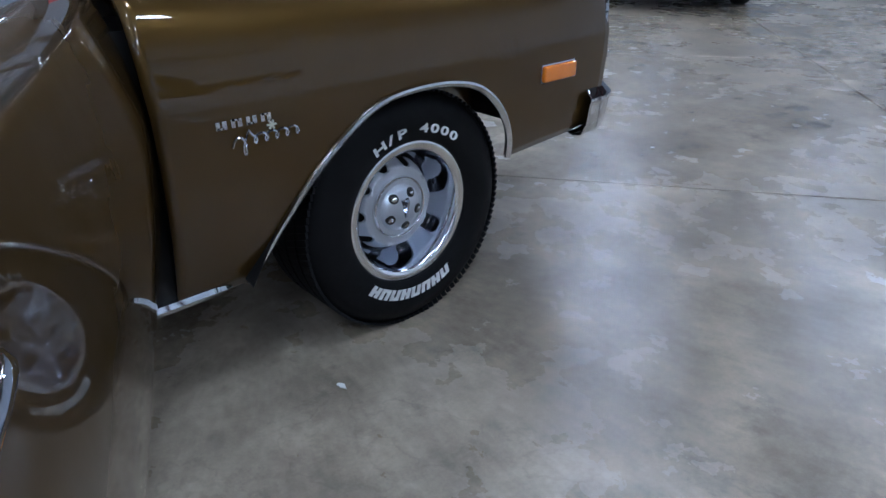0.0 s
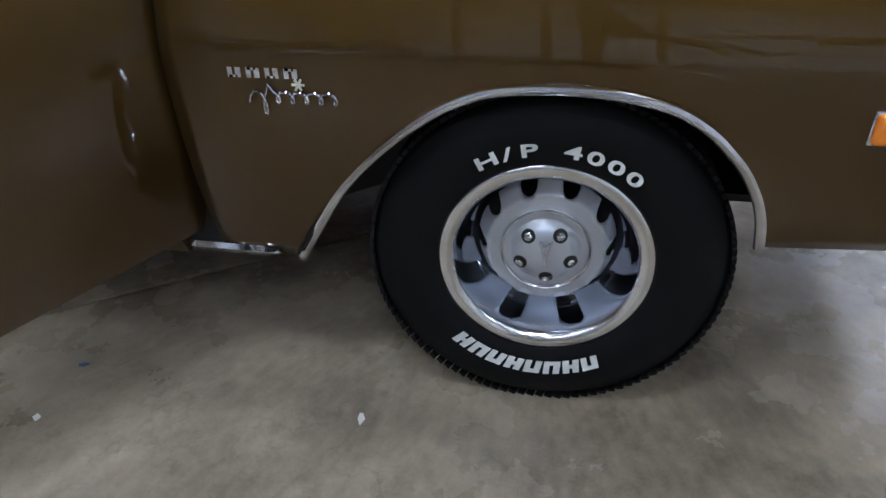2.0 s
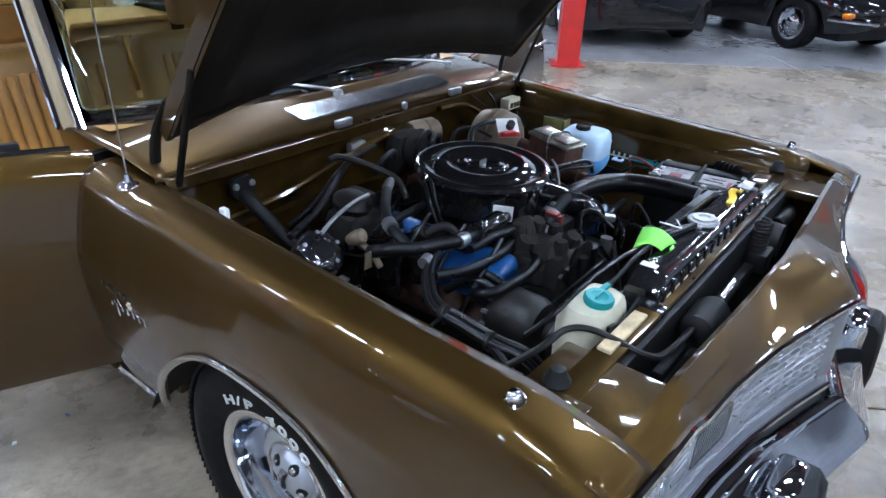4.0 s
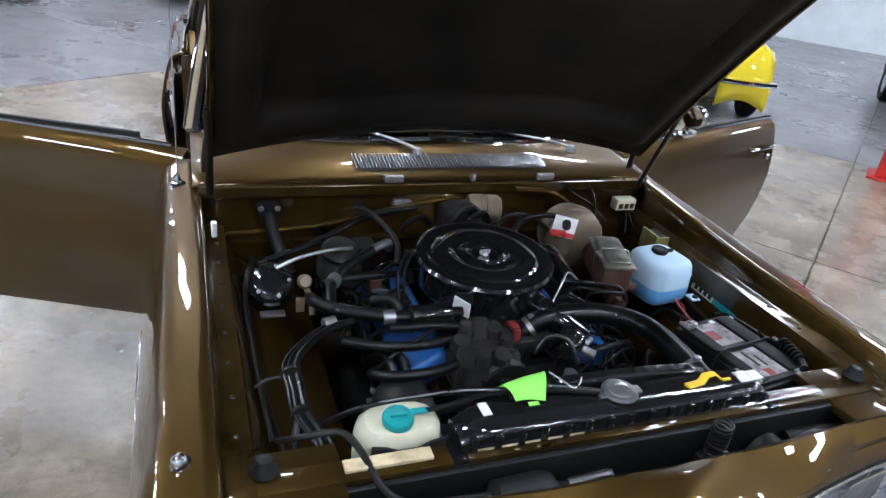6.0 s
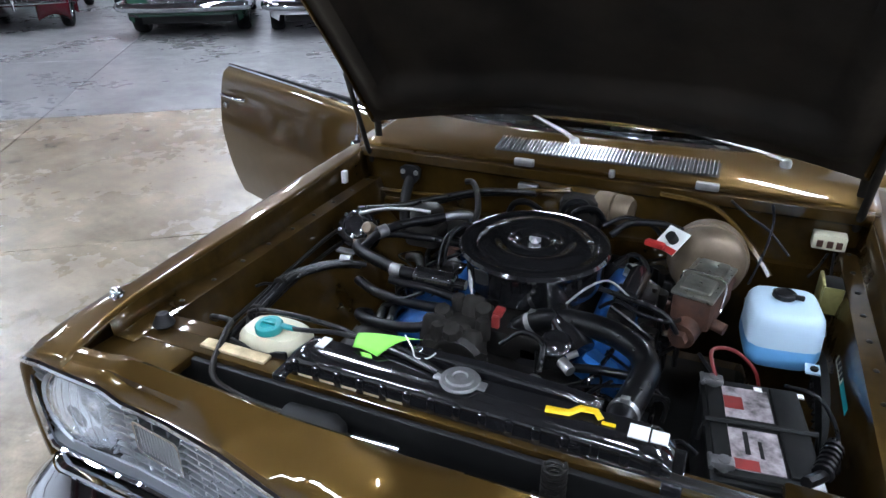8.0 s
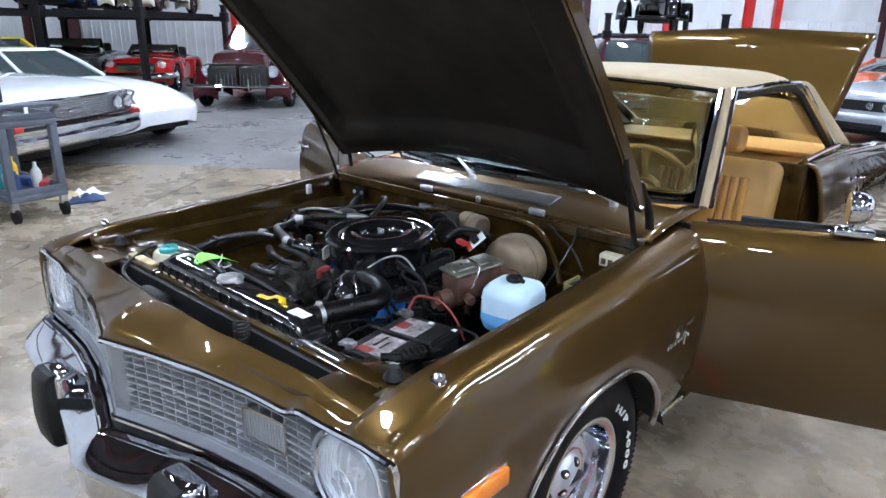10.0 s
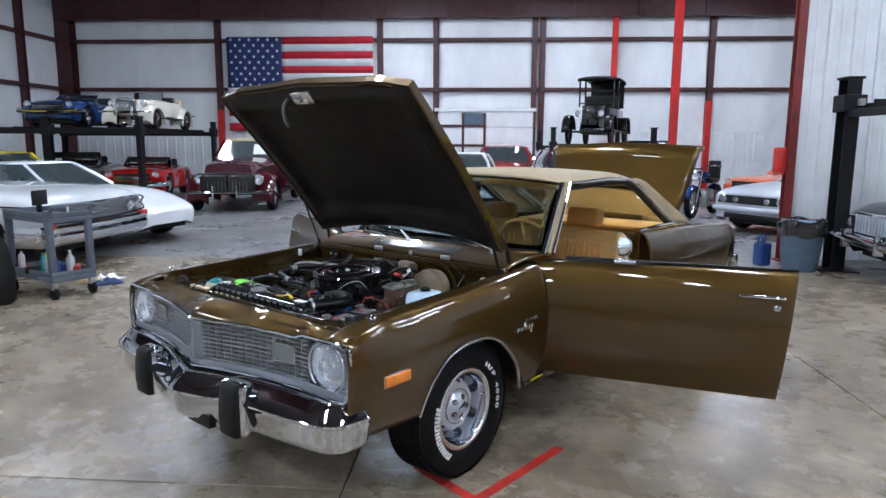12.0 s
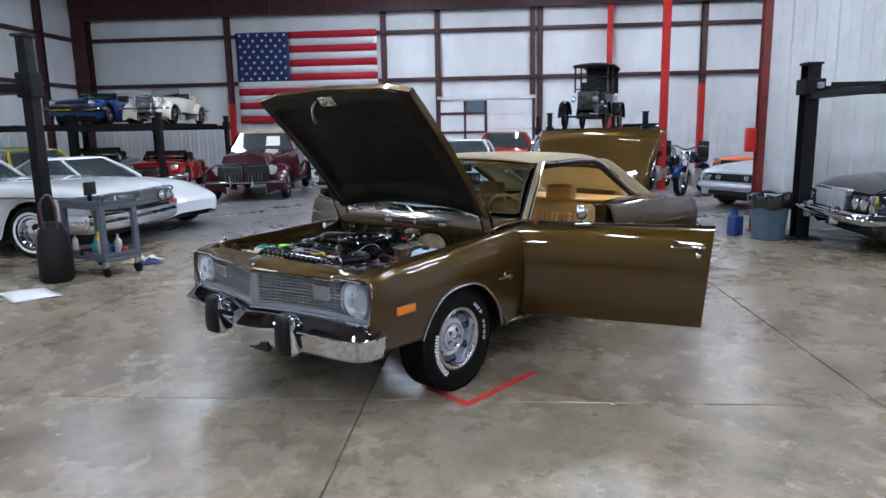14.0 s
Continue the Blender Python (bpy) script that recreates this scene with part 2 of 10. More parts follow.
M["bottle"] = material("pale_blue_plastic", (0.55, 0.72, 0.86), 0.35, var=0.04, scale=7, spec=0.4)
M["fluid"] = material("blue_washer_fluid", (0.16, 0.44, 0.80), 0.3, var=0.05)
M["green"] = material("fluorescent_green_paper", (0.26, 0.80, 0.10), 0.7, var=0.03)
M["yellow"] = material("yellow_plastic", (0.80, 0.50, 0.01), 0.4, var=0.05)
M["white"] = material("white_card", (0.78, 0.78, 0.76), 0.6, var=0.05)
M["red"] = material("red_print", (0.42, 0.025, 0.02), 0.5, var=0.08)
M["rust"] = material("rusty_cast_iron", (0.085, 0.036, 0.021), 0.7, var=0.4, scale=20, bump=0.4)
M["booster"] = material("gold_grey_plating", (0.22, 0.165, 0.11), 0.48, metal=0.5, var=0.2, scale=10)
M["wood"] = material("pale_foam_strip", (0.60, 0.47, 0.28), 0.8, var=0.3, scale=18, bump=0.3)
M["tape"] = material("red_floor_tape", (0.56, 0.035, 0.025), 0.45, var=0.25, scale=9)
M["sheeting"] = material("white_insulation_sheeting", (0.82, 0.84, 0.86), 0.38, var=0.06, scale=1.2, bump=1.0, bump_scale=2.2, stretch=(1, 1, 0.35))
M["liner"] = material("white_ribbed_steel", (0.78, 0.80, 0.82), 0.42, var=0.08, scale=1.5)
# only for the unseen end wall: grey so the chrome mirrors less white
M["liner_grey"] = material("unseen_wall_grey", (0.22, 0.23, 0.25), 0.5, var=0.1, scale=1.5)
M["girt"] = material("oxide_red_steel", (0.065, 0.018, 0.02), 0.55, var=0.2, scale=4)
M["red_steel"] = material("bright_red_steel", (0.58, 0.02, 0.015), 0.38, var=0.12, scale=3, coat=0.3)
M["worn_red"] = material("worn_dark_red_steel", (0.26, 0.020, 0.018), 0.5, color2=(0.10, 0.025, 0.022), var=0.2, scale=7)
M["lift"] = material("black_powder_coat", (0.008, 0.008, 0.010), 0.5, spec=0.2, var=0.2, scale=6)
M["roof_dark"] = material("dark_roof_deck", (0.05, 0.042, 0.045), 0.7, var=0.15, scale=2)
M["screen_glass"] = material("tinted_screen_glass", (0.42, 0.52, 0.52), 0.0, trans=1.0, ior=1.45, var=0.01, rough_var=0.0)
M["grille_back"] = material("grey_grille_backing", (0.12, 0.128, 0.145), 0.55, metal=0.2, var=0.15, scale=14)
M["apron"] = material("grey_silver_grille_paint", (0.27, 0.285, 0.31), 0.40, metal=0.5, var=0.05, scale=9)
M["grille_bar"] = material("dull_silver_grille_bars", (0.50, 0.52, 0.55), 0.30, metal=0.8, var=0.06, scale=18)
M["worn_label"] = material("worn_pale_label", (0.50, 0.44, 0.45), 0.4, color2=(0.02, 0.016, 0.018), scale=38, var=0.3)
M["dusty"] = material("dusty_grime", (0.036, 0.032, 0.028), 0.85, spec=0.15, color2=(0.011, 0.010, 0.009), scale=16, bump=0.8, bump_scale=40)
M["floor"] = concrete("sealed_concrete", (0.42, 0.355, 0.265), (0.20, 0.150, 0.098), 0.285)
M["floor_grey"] = concrete("grey_sealed_concrete", (0.30, 0.295, 0.295), (0.19, 0.187, 0.19), 0.33)
M["yellow_zinc"] = material("yellow_green_plating", (0.30, 0.27, 0.10), 0.4, metal=0.6, var=0.25, scale=18)
M["emblem"] = material("dull_emblem_metal", (0.16, 0.155, 0.15), 0.35, metal=0.8, var=0.2, scale=30)
M["grey_lens"] = material("grey_lamp_lens", (0.20, 0.21, 0.22), 0.18, coat=0.6, var=0.05, scale=20, bump=0.1)
M["zinc"] = material("zinc_plate", (0.46, 0.45, 0.38), 0.30, metal=0.9, var=0.25, scale=20)
M["steel_cap"] = material("dull_plated_cap", (0.36, 0.36, 0.36), 0.33, metal=0.85, var=0.2, scale=22)
M["joint"] = material("joint_filler", (0.04, 0.036, 0.03), 0.8, var=0.2, scale=14)
M["cart"] = material("blue_grey_plastic", (0.10, 0.115, 0.145), 0.55, var=0.12, scale=10)
M["lamp"] = glow("lamp_diffuser", (0.80, 0.90, 1.06), LAMP_STRENGTH)


# ---- the hall: floor of slabs, walls, steel, roof and lamps ----
U0, U1, V0, V1, EAVE = -13.6, 17.0, -16.0, 18.8, 5.55


def hall_box(name, u0, u1, v0, v1, z0, z1, mat, label="", category="", kind="structure", bevel=0.0):
    bm = BM()
    box(bm, u0, u1, v0, v1, z0, z1, bevel)
    return solid(name, bm, mat, label, category, ROOM, kind=kind, smooth=0)


floor = hall_box("floor", U0 - 0.3, U1 + 0.3, V0 - 0.3, V1 + 0.3, -0.30, -0.008, M["joint"], "sealed concrete floor in cut slabs", "floor")


def make_slabs():
    bay = 2.9
    us = [U0] + [0.14 + bay * k for k in range(-4, 6)] + [U1]
    vs = [V0] + [-0.70 + bay * k for k in range(-5, 7)] + [V1]
    meshes = {}
    for a, b in zip(us, us[1:]):
        for c, d in zip(vs, vs[1:]):
            beige = b < 6.2 and d < 5.3
            key = (round(b - a, 2), round(d - c, 2), beige)
            if key not in meshes:
                bm = BM()
                w, l = (b - a) / 2 - 0.0042, (d - c) / 2 - 0.0042
                box(bm, -w, w, -l, l, -0.02, 0.0, 0.003, seg=1)
                meshes[key] = link_mesh("slab", bm, M["floor"] if beige else M["floor_grey"], 0)
            ob = new("slab", meshes[key])
            ob.parent = floor
            ob.matrix_parent_inverse = floor.matrix_basis.inverted()
            ob.matrix_basis = ROOM @ Matrix.Translation(((a + b) / 2, (c + d) / 2, 0))


make_slabs()

# shells of the walls, all with thickness
hall_box("wall_back", U0 - 0.3, U1 + 0.3, V1 + 0.12, V1 + 0.35, 0, 7.2, M["liner"], "outer steel wall behind the insulation", "wall")
hall_box("wall_left", U0 - 0.35, U0 - 0.12, V0, V1 + 0.12, 0, 7.2, M["liner"], "outer steel wall behind the insulation", "wall")
hall_box("wall_right", U1, U1 + 0.25, V0, V1 + 0.12, 0, 7.2, M["liner"], "white steel side wall", "wall")
# out of view; its grey is chosen to dim the bumper's reflections
hall_box("wall_front", U0 - 0.3, U1 + 0.3, V0 - 0.25, V0, 0, 7.2, M["liner_grey"], "unseen end wall, greyed to darken chrome reflections", "wall")


def insulation(name, start, end, normal, z0, z1, posts, girts, seed):
    """Sheets of white insulation bulging softly between the posts and girts of a wall."""
    rnd = random.Random(seed)
    holder = thing(name, "white plastic-faced insulation bulging between steel girts", "wall", ROOM, kind="structure")
    p0, p1, nrm = Vector((*start, 0)), Vector((*end, 0)), Vector((*normal, 0))
    length = (p1 - p0).length
    along = (p1 - p0).normalized()
    cuts = [0.0] + sorted(posts) + [length]
    levels = [z0] + girts + [z1]
    for a, b in zip(cuts, cuts[1:]):
        for c, d in zip(levels, levels[1:]):
            bm = BM()
            nx, nz = max(6, int((b - a) / 0.16)), max(6, int((d - c) / 0.14))
            ph = [rnd.uniform(0, 6) for _ in range(4)]
            rows = []
            for j in range(nz + 1):
                row = []
                for i in range(nx + 1):
                    s, t = i / nx, j / nz
                    bulge = 0.055 * math.sin(math.pi * s) ** 0.5 * math.sin(math.pi * t) ** 0.6
                    x = a + (b - a) * s
                    z = c + (d - c) * t
                    top = t ** 3
                    fold = top * 0.016 * math.sin(x * 11 + ph[0] + 2 * math.sin(x * 2.3 + ph[1]))
                    fold += 0.012 * noise.noise(Vector((x * 1.4 + ph[2] * 9, z * 0.8, ph[3])))
                    row.append(p0 + along * x + nrm * (bulge + fold - 0.03) + Vector((0, 0, z)))
                rows.append(row)
            sheet(bm, rows)
            part("panel", bm, M["sheeting"], holder, smooth=80)
    return holder


insulation("insulation_back", (U0, V1), (U1, V1), (0, -1), 1.9, EAVE + 0.3, [5.4, 10.8, 12.62, 16.05, 18.5, 21.3, 24.0, 27.5], [3.26, 4.82], 3)
insulation("insulation_left", (U0, 4.0), (U0, V1), (1, 0), 1.9, EAVE + 0.3, [3.2, 6.4, 9.6, 12.6], [3.26, 4.82], 5)


def liner_panels(name, start, end, normal, z0, z1, pitch=0.305, rib=0.022, mat=None, label=""):
    """Steel sheets with raised ribs, each sheet a piece."""
    holder = thing(name, label, "wall", ROOM, kind="structure")
    p0, p1, nrm = Vector((*start, 0)), Vector((*end, 0)), Vector((*normal, 0))
    length = (p1 - p0).length
    n = int(length / (pitch * 3))
    w = length / n
    bm = BM()
    along, up = Vector((1, 0, 0)), Vector((0, 0, 1))
    prof = []
    for k in range(3):
        x = k * w / 3
        prof += [(x, 0), (x + 0.012, rib), (x + 0.045, rib), (x + 0.057, 0), (x + w / 6, 0), (x + w / 6 + 0.006, 0.005), (x + w / 6 + 0.03, 0.005), (x + w / 6 + 0.036, 0)]
    prof.append((w - 0.004, 0))
    front = [[Vector((x, -h - 0.0, z)) for x, h in prof] for z in (z0, z1)]
    back = [[Vector((x, 0.02, z)) for x, h in prof] for z in (z1, z0)]
    sheet(bm, front + back + [front[0]])
    me = link_mesh("sheet", bm, mat or M["liner"], 0)
    d = (p1 - p0).normalized()
    turn = Matrix((( d.x, -nrm.x, 0, 0), (d.y, -nrm.y, 0, 0), (0, 0, 1, 0), (0, 0, 0, 1)))
    for i in range(n):
        ob = new("sheet", me)
        ob.parent = holder
        ob.matrix_basis = Matrix.Translation(p0 + d * (w * i)) @ turn
    return holder


liner_panels("liner_back", (U0, V1 - 0.02), (U1, V1 - 0.02), (0, -1), 0.0, 1.93, label="white ribbed steel liner low on the back wall")
liner_panels("liner_left", (U0 + 0.02, 2.0), (U0 + 0.02, V1), (1, 0), 0.0, 1.93, label="white ribbed steel liner low on the side wall")
hall_box("partition_core", 4.80, U1, 5.77, 5.90, 0, 6.6, M["liner"], "white steel partition wall", "wall")
liner_panels("partition_wall", (4.78, 5.75), (U1, 5.75), (0, -1), 0.0, 6.5, pitch=0.305, rib=0.018, label="white ribbed steel partition wall beside a red column")


def steel_column(name, u, v, z1, w=0.2, d=0.2, mat=None, label="", red_to=None):
    """A rolled steel post: two flanges and a web, on a base plate."""
    t = thing(name, label, "column", ROOM @ Matrix.Translation((u, v, 0)), kind="structure")
    bm = BM()
    box(bm, -w / 2, w / 2, -d / 2, -d / 2 + 0.012, 0, z1)
    box(bm, -w / 2, w / 2, d / 2 - 0.012, d / 2, 0, z1)
    box(bm, -0.006, 0.006, -d / 2 + 0.012, d / 2 - 0.012, 0, z1)
    part("post", bm, mat or M["girt"], t, smooth=0)
    bm = BM()
    box(bm, -w * 0.8, w * 0.8, -d * 0.8, d * 0.8, 0.0, 0.018, 0.003)
    part("base_plate", bm, mat or M["girt"], t, smooth=0)
    if red_to:
        bm = BM()
        box(bm, -w / 2 - 0.004, w / 2 + 0.004, -d / 2 - 0.004, d / 2 + 0.004, 0.02, red_to)
        part("painted_sleeve", bm, M["red_steel"], t, "bright red painted foot", smooth=0)
    return t


for u, red in ((-8.19, 2.6), (-2.79, None), (-0.97, None), (2.2, None), (2.45, None), (7.74, 2.9), (10.6, None), (14.0, None)):
    steel_column("wall_post", u, V1 - 0.1, EAVE + 0.4, 0.17, 0.2, label="dark oxide-red steel wall post", red_to=red)
steel_column("wall_post", 4.70, V1 - 0.25, EAVE + 0.4, 0.16, 0.2, M["red_steel"], "bright red steel wall post")
steel_column("corner_post", -13.35, V1 - 0.2, EAVE + 0.6, 0.5, 0.4, label="heavy dark oxide-red corner column")
for v in (7.2, 10.4, 13.6, 16.6):
    steel_column("wall_post", U0 + 0.1, v, EAVE + 0.4, 0.2, 0.17, label="dark oxide-red steel wall post")
steel_column("free_column", 5.02, 12.5, 6.3, 0.16, 0.18, M["red_steel"], "tall bright red steel column")
steel_column("free_column", 4.70, 5.62, 6.3, 0.10, 0.14, M["worn_red"], "tall worn red steel column at the end of a partition")
steel_column("free_column", 5.65, -1.0, 6.3, 0.22, 0.22, M["red_steel"], "tall bright red steel column", red_to=6.2)
steel_column("free_column", 5.4, -8.6, 6.3, 0.26, 0.26, M["red_steel"], "tall bright red steel column")


def girt(name, a, b, z, inward):
    bm = BM()
    p0, p1, nrm = Vector((*a, z)), Vector((*b, z)), Vector((*inward, 0))
    for lo, hi, o0, o1 in ((-0.055, -0.045, 0.0, 0.16), (0.045, 0.055, 0.0, 0.16), (-0.055, 0.055, 0.15, 0.16)):
        q = [p0 + nrm * o0, p0 + nrm * o1, p1 + nrm * o1, p1 + nrm * o0]
        lo_v = [bm.verts.new(p + Vector((0, 0, lo))) for p in q]
        hi_v = [bm.verts.new(p + Vector((0, 0, hi))) for p in q]
        bm.faces.new(hi_v)
        bm.faces.new(lo_v[::-1])
        for i in range(4):
            bm.faces.new((lo_v[i], lo_v[(i + 1) % 4], hi_v[(i + 1) % 4], hi_v[i]))
    solid(name, bm, M["girt"], "dark oxide-red steel wall girt", "girt", ROOM, group="wall girts", kind="structure", smooth=0)


for z in (3.26, 4.82):
    girt("wall_girt", (U0, V1 - 0.0), (U1, V1 - 0.0), z, (0, -1))
    girt("wall_girt", (U0, V1 - 0.2), (U0, 2.0), z, (1, 0))

# roof deck with rafters and purlins
hall_box("ceiling", U0 - 0.3, U1 + 0.3, V0 - 0.3, V1 + 0.3, 6.9, 7.1, M["roof_dark"], "dark roof deck above the rafters", "ceiling")


def roof_steel():
    for v in (V1 - 0.35, 12.5, 5.5, -1.0, -8.6):
        lo = EAVE - 0.1 if v > 18 else 6.1
        t = thing("rafter", "dark oxide-red steel roof rafter", "rafter", ROOM @ Matrix.Translation((0, v, lo)), group="rafters", kind="structure")
        for name, y0, y1, z0, z1 in (("bottom_flange", -0.12, 0.12, 0, 0.02), ("top_flange", -0.12, 0.12, 0.7, 0.72), ("web", -0.008, 0.008, 0.02, 0.7)):
            bm = BM()
            box(bm, U0, U1, y0, y1, z0, z1)
            part(name, bm, M["girt"], t, smooth=0)
        for k in range(16):
            bm = BM()
            u = U0 + 1 + k * 2
            box(bm, u - 0.006, u + 0.006, -0.1, 0.1, 0.02, 0.7)
            part("stiffener", bm, M["girt"], t, smooth=0)
    for k in range(18):
        u = U0 + 0.9 + k * 1.7
        hall_box("purlin", u - 0.04, u + 0.04, V0, V1, 6.68, 6.88, M["girt"], "dark steel roof purlin", "purlin")


roof_steel()


def ceiling_lamp(u, v, z=6.0):
    t = thing("ceiling_light", "hanging white linear high-bay lamp, lit", "lamp", ROOM @ Matrix.Translation((u, v, z)), group="high-bay lamps")
    bm = BM()
    box(bm, -0.17, 0.17, -0.62, 0.62, 0.0, 0.06, 0.01)
    part("housing", bm, M["liner"], t, smooth=0)
    bm = BM()
    box(bm, -0.15, 0.15, -0.6, 0.6, -0.055, -0.002, 0.012)
    part("diffuser", bm, M["lamp"], t, "glowing white diffuser", smooth=0)
    for y in (-0.4, 0.4):
        bm = BM()
        rod(bm, (0, y, 0.06), (0, y, 0.9), 0.004, 6)
        part("hanger", bm, M["lift"], t)
    return t


LAMP = ceiling_lamp(-2.0, 2.0)
for u in (-6.8, -2.0, 3.0, 8.0):
    for v in (-13.0, -8.4, -3.2, 2.0, 7.0, 11.4, 15.6):
        if (u, v) != (-2.0, 2.0) and not (u > 5 and 2 < v < 9) and not (u < -6 and v > 12):
            copy_thing(LAMP, ROOM @ Matrix.Translation((u, v, 6.0)))
for v in (-8.4, -3.2, 2.0):
    copy_thing(LAMP, ROOM @ Matrix.Translation((13.0, v, 6.0)))


# ---- the bronze coupe: origin under the middle of its front axle, nose to -y ----
CAR = thing("car", "bronze two-door coupe, tan vinyl roof, bonnet, boot and doors open", "car")

SIDE = [(0.275, 0.796), (0.36, 0.826), (0.46, 0.851), (0.56, 0.864), (0.64, 0.869), (0.700, 0.8695), (0.708, 0.866), (0.722, 0.8635), (0.78, 0.848), (0.825, 0.831), (0.846, 0.820), (0.857, 0.809), (0.864, 0.795), (0.867, 0.765), (0.868, 0.73)]
TOP = [(-0.76, 0.79), (-0.72, 0.810), (-0.66, 0.828), (-0.55, 0.846), (0, 0.868), (0.45, 0.892), (0.77, 0.925), (1.2, 0.938), (1.95, 0.940), (2.6, 0.925), (3.2, 0.885), (3.86, 0.835)]
ARCH = [(-0.340, 0.396), (-0.330, 0.445), (-0.314, 0.49), (-0.288, 0.535), (-0.258, 0.570), (-0.222, 0.602), (-0.17, 0.631), (-0.10, 0.648), (-0.03, 0.654), (0.05, 0.652), (0.12, 0.640), (0.2, 0.600), (0.29, 0.525), (0.36, 0.446), (0.42, 0.352), (0.462, 0.284)]


# squarer shoulder towards the front corner
FRONT_SIDE = [(0.700, 0.8695), (0.722, 0.8655), (0.78, 0.862), (0.825, 0.856), (0.846, 0.850), (0.857, 0.842), (0.864, 0.824), (0.867, 0.775), (0.868, 0.73)]


def side_at(y, z):
    q = max(0.0, min(1.0, (-0.42 - y) / 0.30))
    x = lerp(SIDE, z)
    return x if z < 0.70 or q <= 0 else x + (lerp(FRONT_SIDE, z) - x) * q * q * (3 - 2 * q)


def taper(y):
    return lerp([(-0.78, 0.990), (-0.6, 0.996), (-0.35, 1.0), (3.0, 1.0), (3.6, 0.985), (3.86, 0.955)], y)


def side_x(y, z):
    zt = lerp(TOP, y)
    zz = z if z < 0.708 else 0.708 + (z - 0.708) * 0.16 / (zt - 0.708)
    return side_at(y, zz) * taper(y)


def section(y, low, rows=26, inner=True):
    """The outer skin's section at y from the sill or arch up to the top's inner lip."""
    zt = lerp(TOP, y)
    pts = []
    for z, _ in SIDE:
        zz = z if z < 0.708 else 0.708 + (z - 0.708) * (zt - 0.708) / 0.16
        pts.append(Vector((side_at(y, z) * taper(y), y, zz)))
    if low > pts[0].z:
        keep = [p for p in pts if p.z > low + 1e-4]
        pts = [Vector((side_x(y, low), y, low))] + keep
    # even steps along the section
    d = [0.0]
    for a, b in zip(pts, pts[1:]):
        d.append(d[-1] + (b - a).length)
    out = []
    for k in range(rows):
        s = d[-1] * k / (rows - 1)
        i = max(j for j in range(len(d)) if d[j] <= s + 1e-9)
        i = min(i, len(pts) - 2)
        f = (s - d[i]) / (d[i + 1] - d[i])
        out.append(pts[i].lerp(pts[i + 1], min(1, f)))
    return out


def skin(ys, low, rows=26):
    return [section(y, low(y), rows) for y in ys]


def flip(rows):
    return [[Vector((-p.x, p.y, p.z)) for p in row] for row in rows]


def front_low(y):
    if y < ARCH[0][0]:
        return lerp([(-0.76, 0.43), (-0.60, 0.410), (ARCH[0][0], 0.396)], y)
    if y > ARCH[-1][0]:
        return 0.285
    return lerp(ARCH, y)


REAR_ARCH = [(2.40, 0.285), (2.45, 0.40), (2.55, 0.49), (2.70, 0.53), (2.85, 0.53), (3.0, 0.49), (3.12, 0.41), (3.18, 0.33)]


def rear_low(y):
    if y < 2.40:
        return 0.285
    if y > 3.18:
        return lerp([(3.18, 0.33), (3.86, 0.40)], y)
    return lerp(REAR_ARCH, y)


def both_sides(name, rows, mat, label="", t=0.012):
    made = []
    for r in (rows, flip(rows)):
        bm = BM()
        sheet(bm, r)
        ob = part(name, bm, mat, CAR, label, smooth=50)
        thicken(ob, t, -1 if r is rows else -1)
        made.append(ob)
    return made


ys = sorted(set(spread(-0.745, 0.622, 56) + [y for y, _ in ARCH] + [-0.3405, 0.4625]))
both_sides("front_fender", skin(ys, front_low), M["paint"])
ys = sorted(set(spread(1.955, 3.86, 50) + [y for y, _ in REAR_ARCH]))
both_sides("quarter_panel", skin(ys, rear_low), M["paint"])


def arch_trim():
    for s in (1, -1):
        bm = BM()
        pts = smooth_line([(s * (side_x(y, z) + 0.004), y, z) for y, z in ARCH], 4)
        tube(bm, pts, 0.0095, 8, flat=0.75)
        part("wheel_arch_trim", bm, M["chrome_dull"], CAR, "bright wheel arch moulding")
        bm = BM()
        rows = []
        for x in (0.840, 0.72, 0.63):
            rows.append([Vector((s * x, y * 1.02, z + 0.004 + (0.0 if x > 0.8 else 0.03))) for y, z in ARCH[4:]])
        sheet(bm, rows)
        bm.faces.new([bm.verts.new((s * 0.63, y * 1.02, z + 0.03)) for y, z in ARCH[4:]])
        part("wheel_housing", bm, M["black"], CAR, "dusty black wheel housing")
        # short bright sill moulding ahead of the door
        bm = BM()
        rows = []
        for i, y in enumerate(spread(0.505, 0.70, 10)):
            w = 0.016 * min(1.0, (i + 0.6) / 2)
            x = s * (side_x(y, 0.292) + 0.006)
            rows.append([Vector((x - s * 0.02, y, 0.292 + w)), Vector((x, y, 0.292 + w * 0.7)), Vector((x + s * 0.004, y, 0.292)), Vector((x - s * 0.004, y, 0.292 - w * 0.8)), Vector((x - s * 0.03, y, 0.292 - w))])
        sheet(bm, rows)
        thicken(part("sill_moulding", bm, M["chrome"], CAR, "polished sill moulding"), 0.004)
        bm = BM()
        rows = []
        for y in (0.70, 1.95):
            x = s * 0.82
            rows.append([Vector((x, y, 0.36)), Vector((x + s * 0.005, y, 0.31)), Vector((x - s * 0.012, y, 0.275)), Vector((x - s * 0.12, y, 0.265)), Vector((x - s * 0.14, y, 0.36))])
        v = sheet(bm, rows, close=True)
        cap(bm, v[0])
        cap(bm, v[-1][::-1])
        part("sill", bm, M["paint"], CAR)


arch_trim()


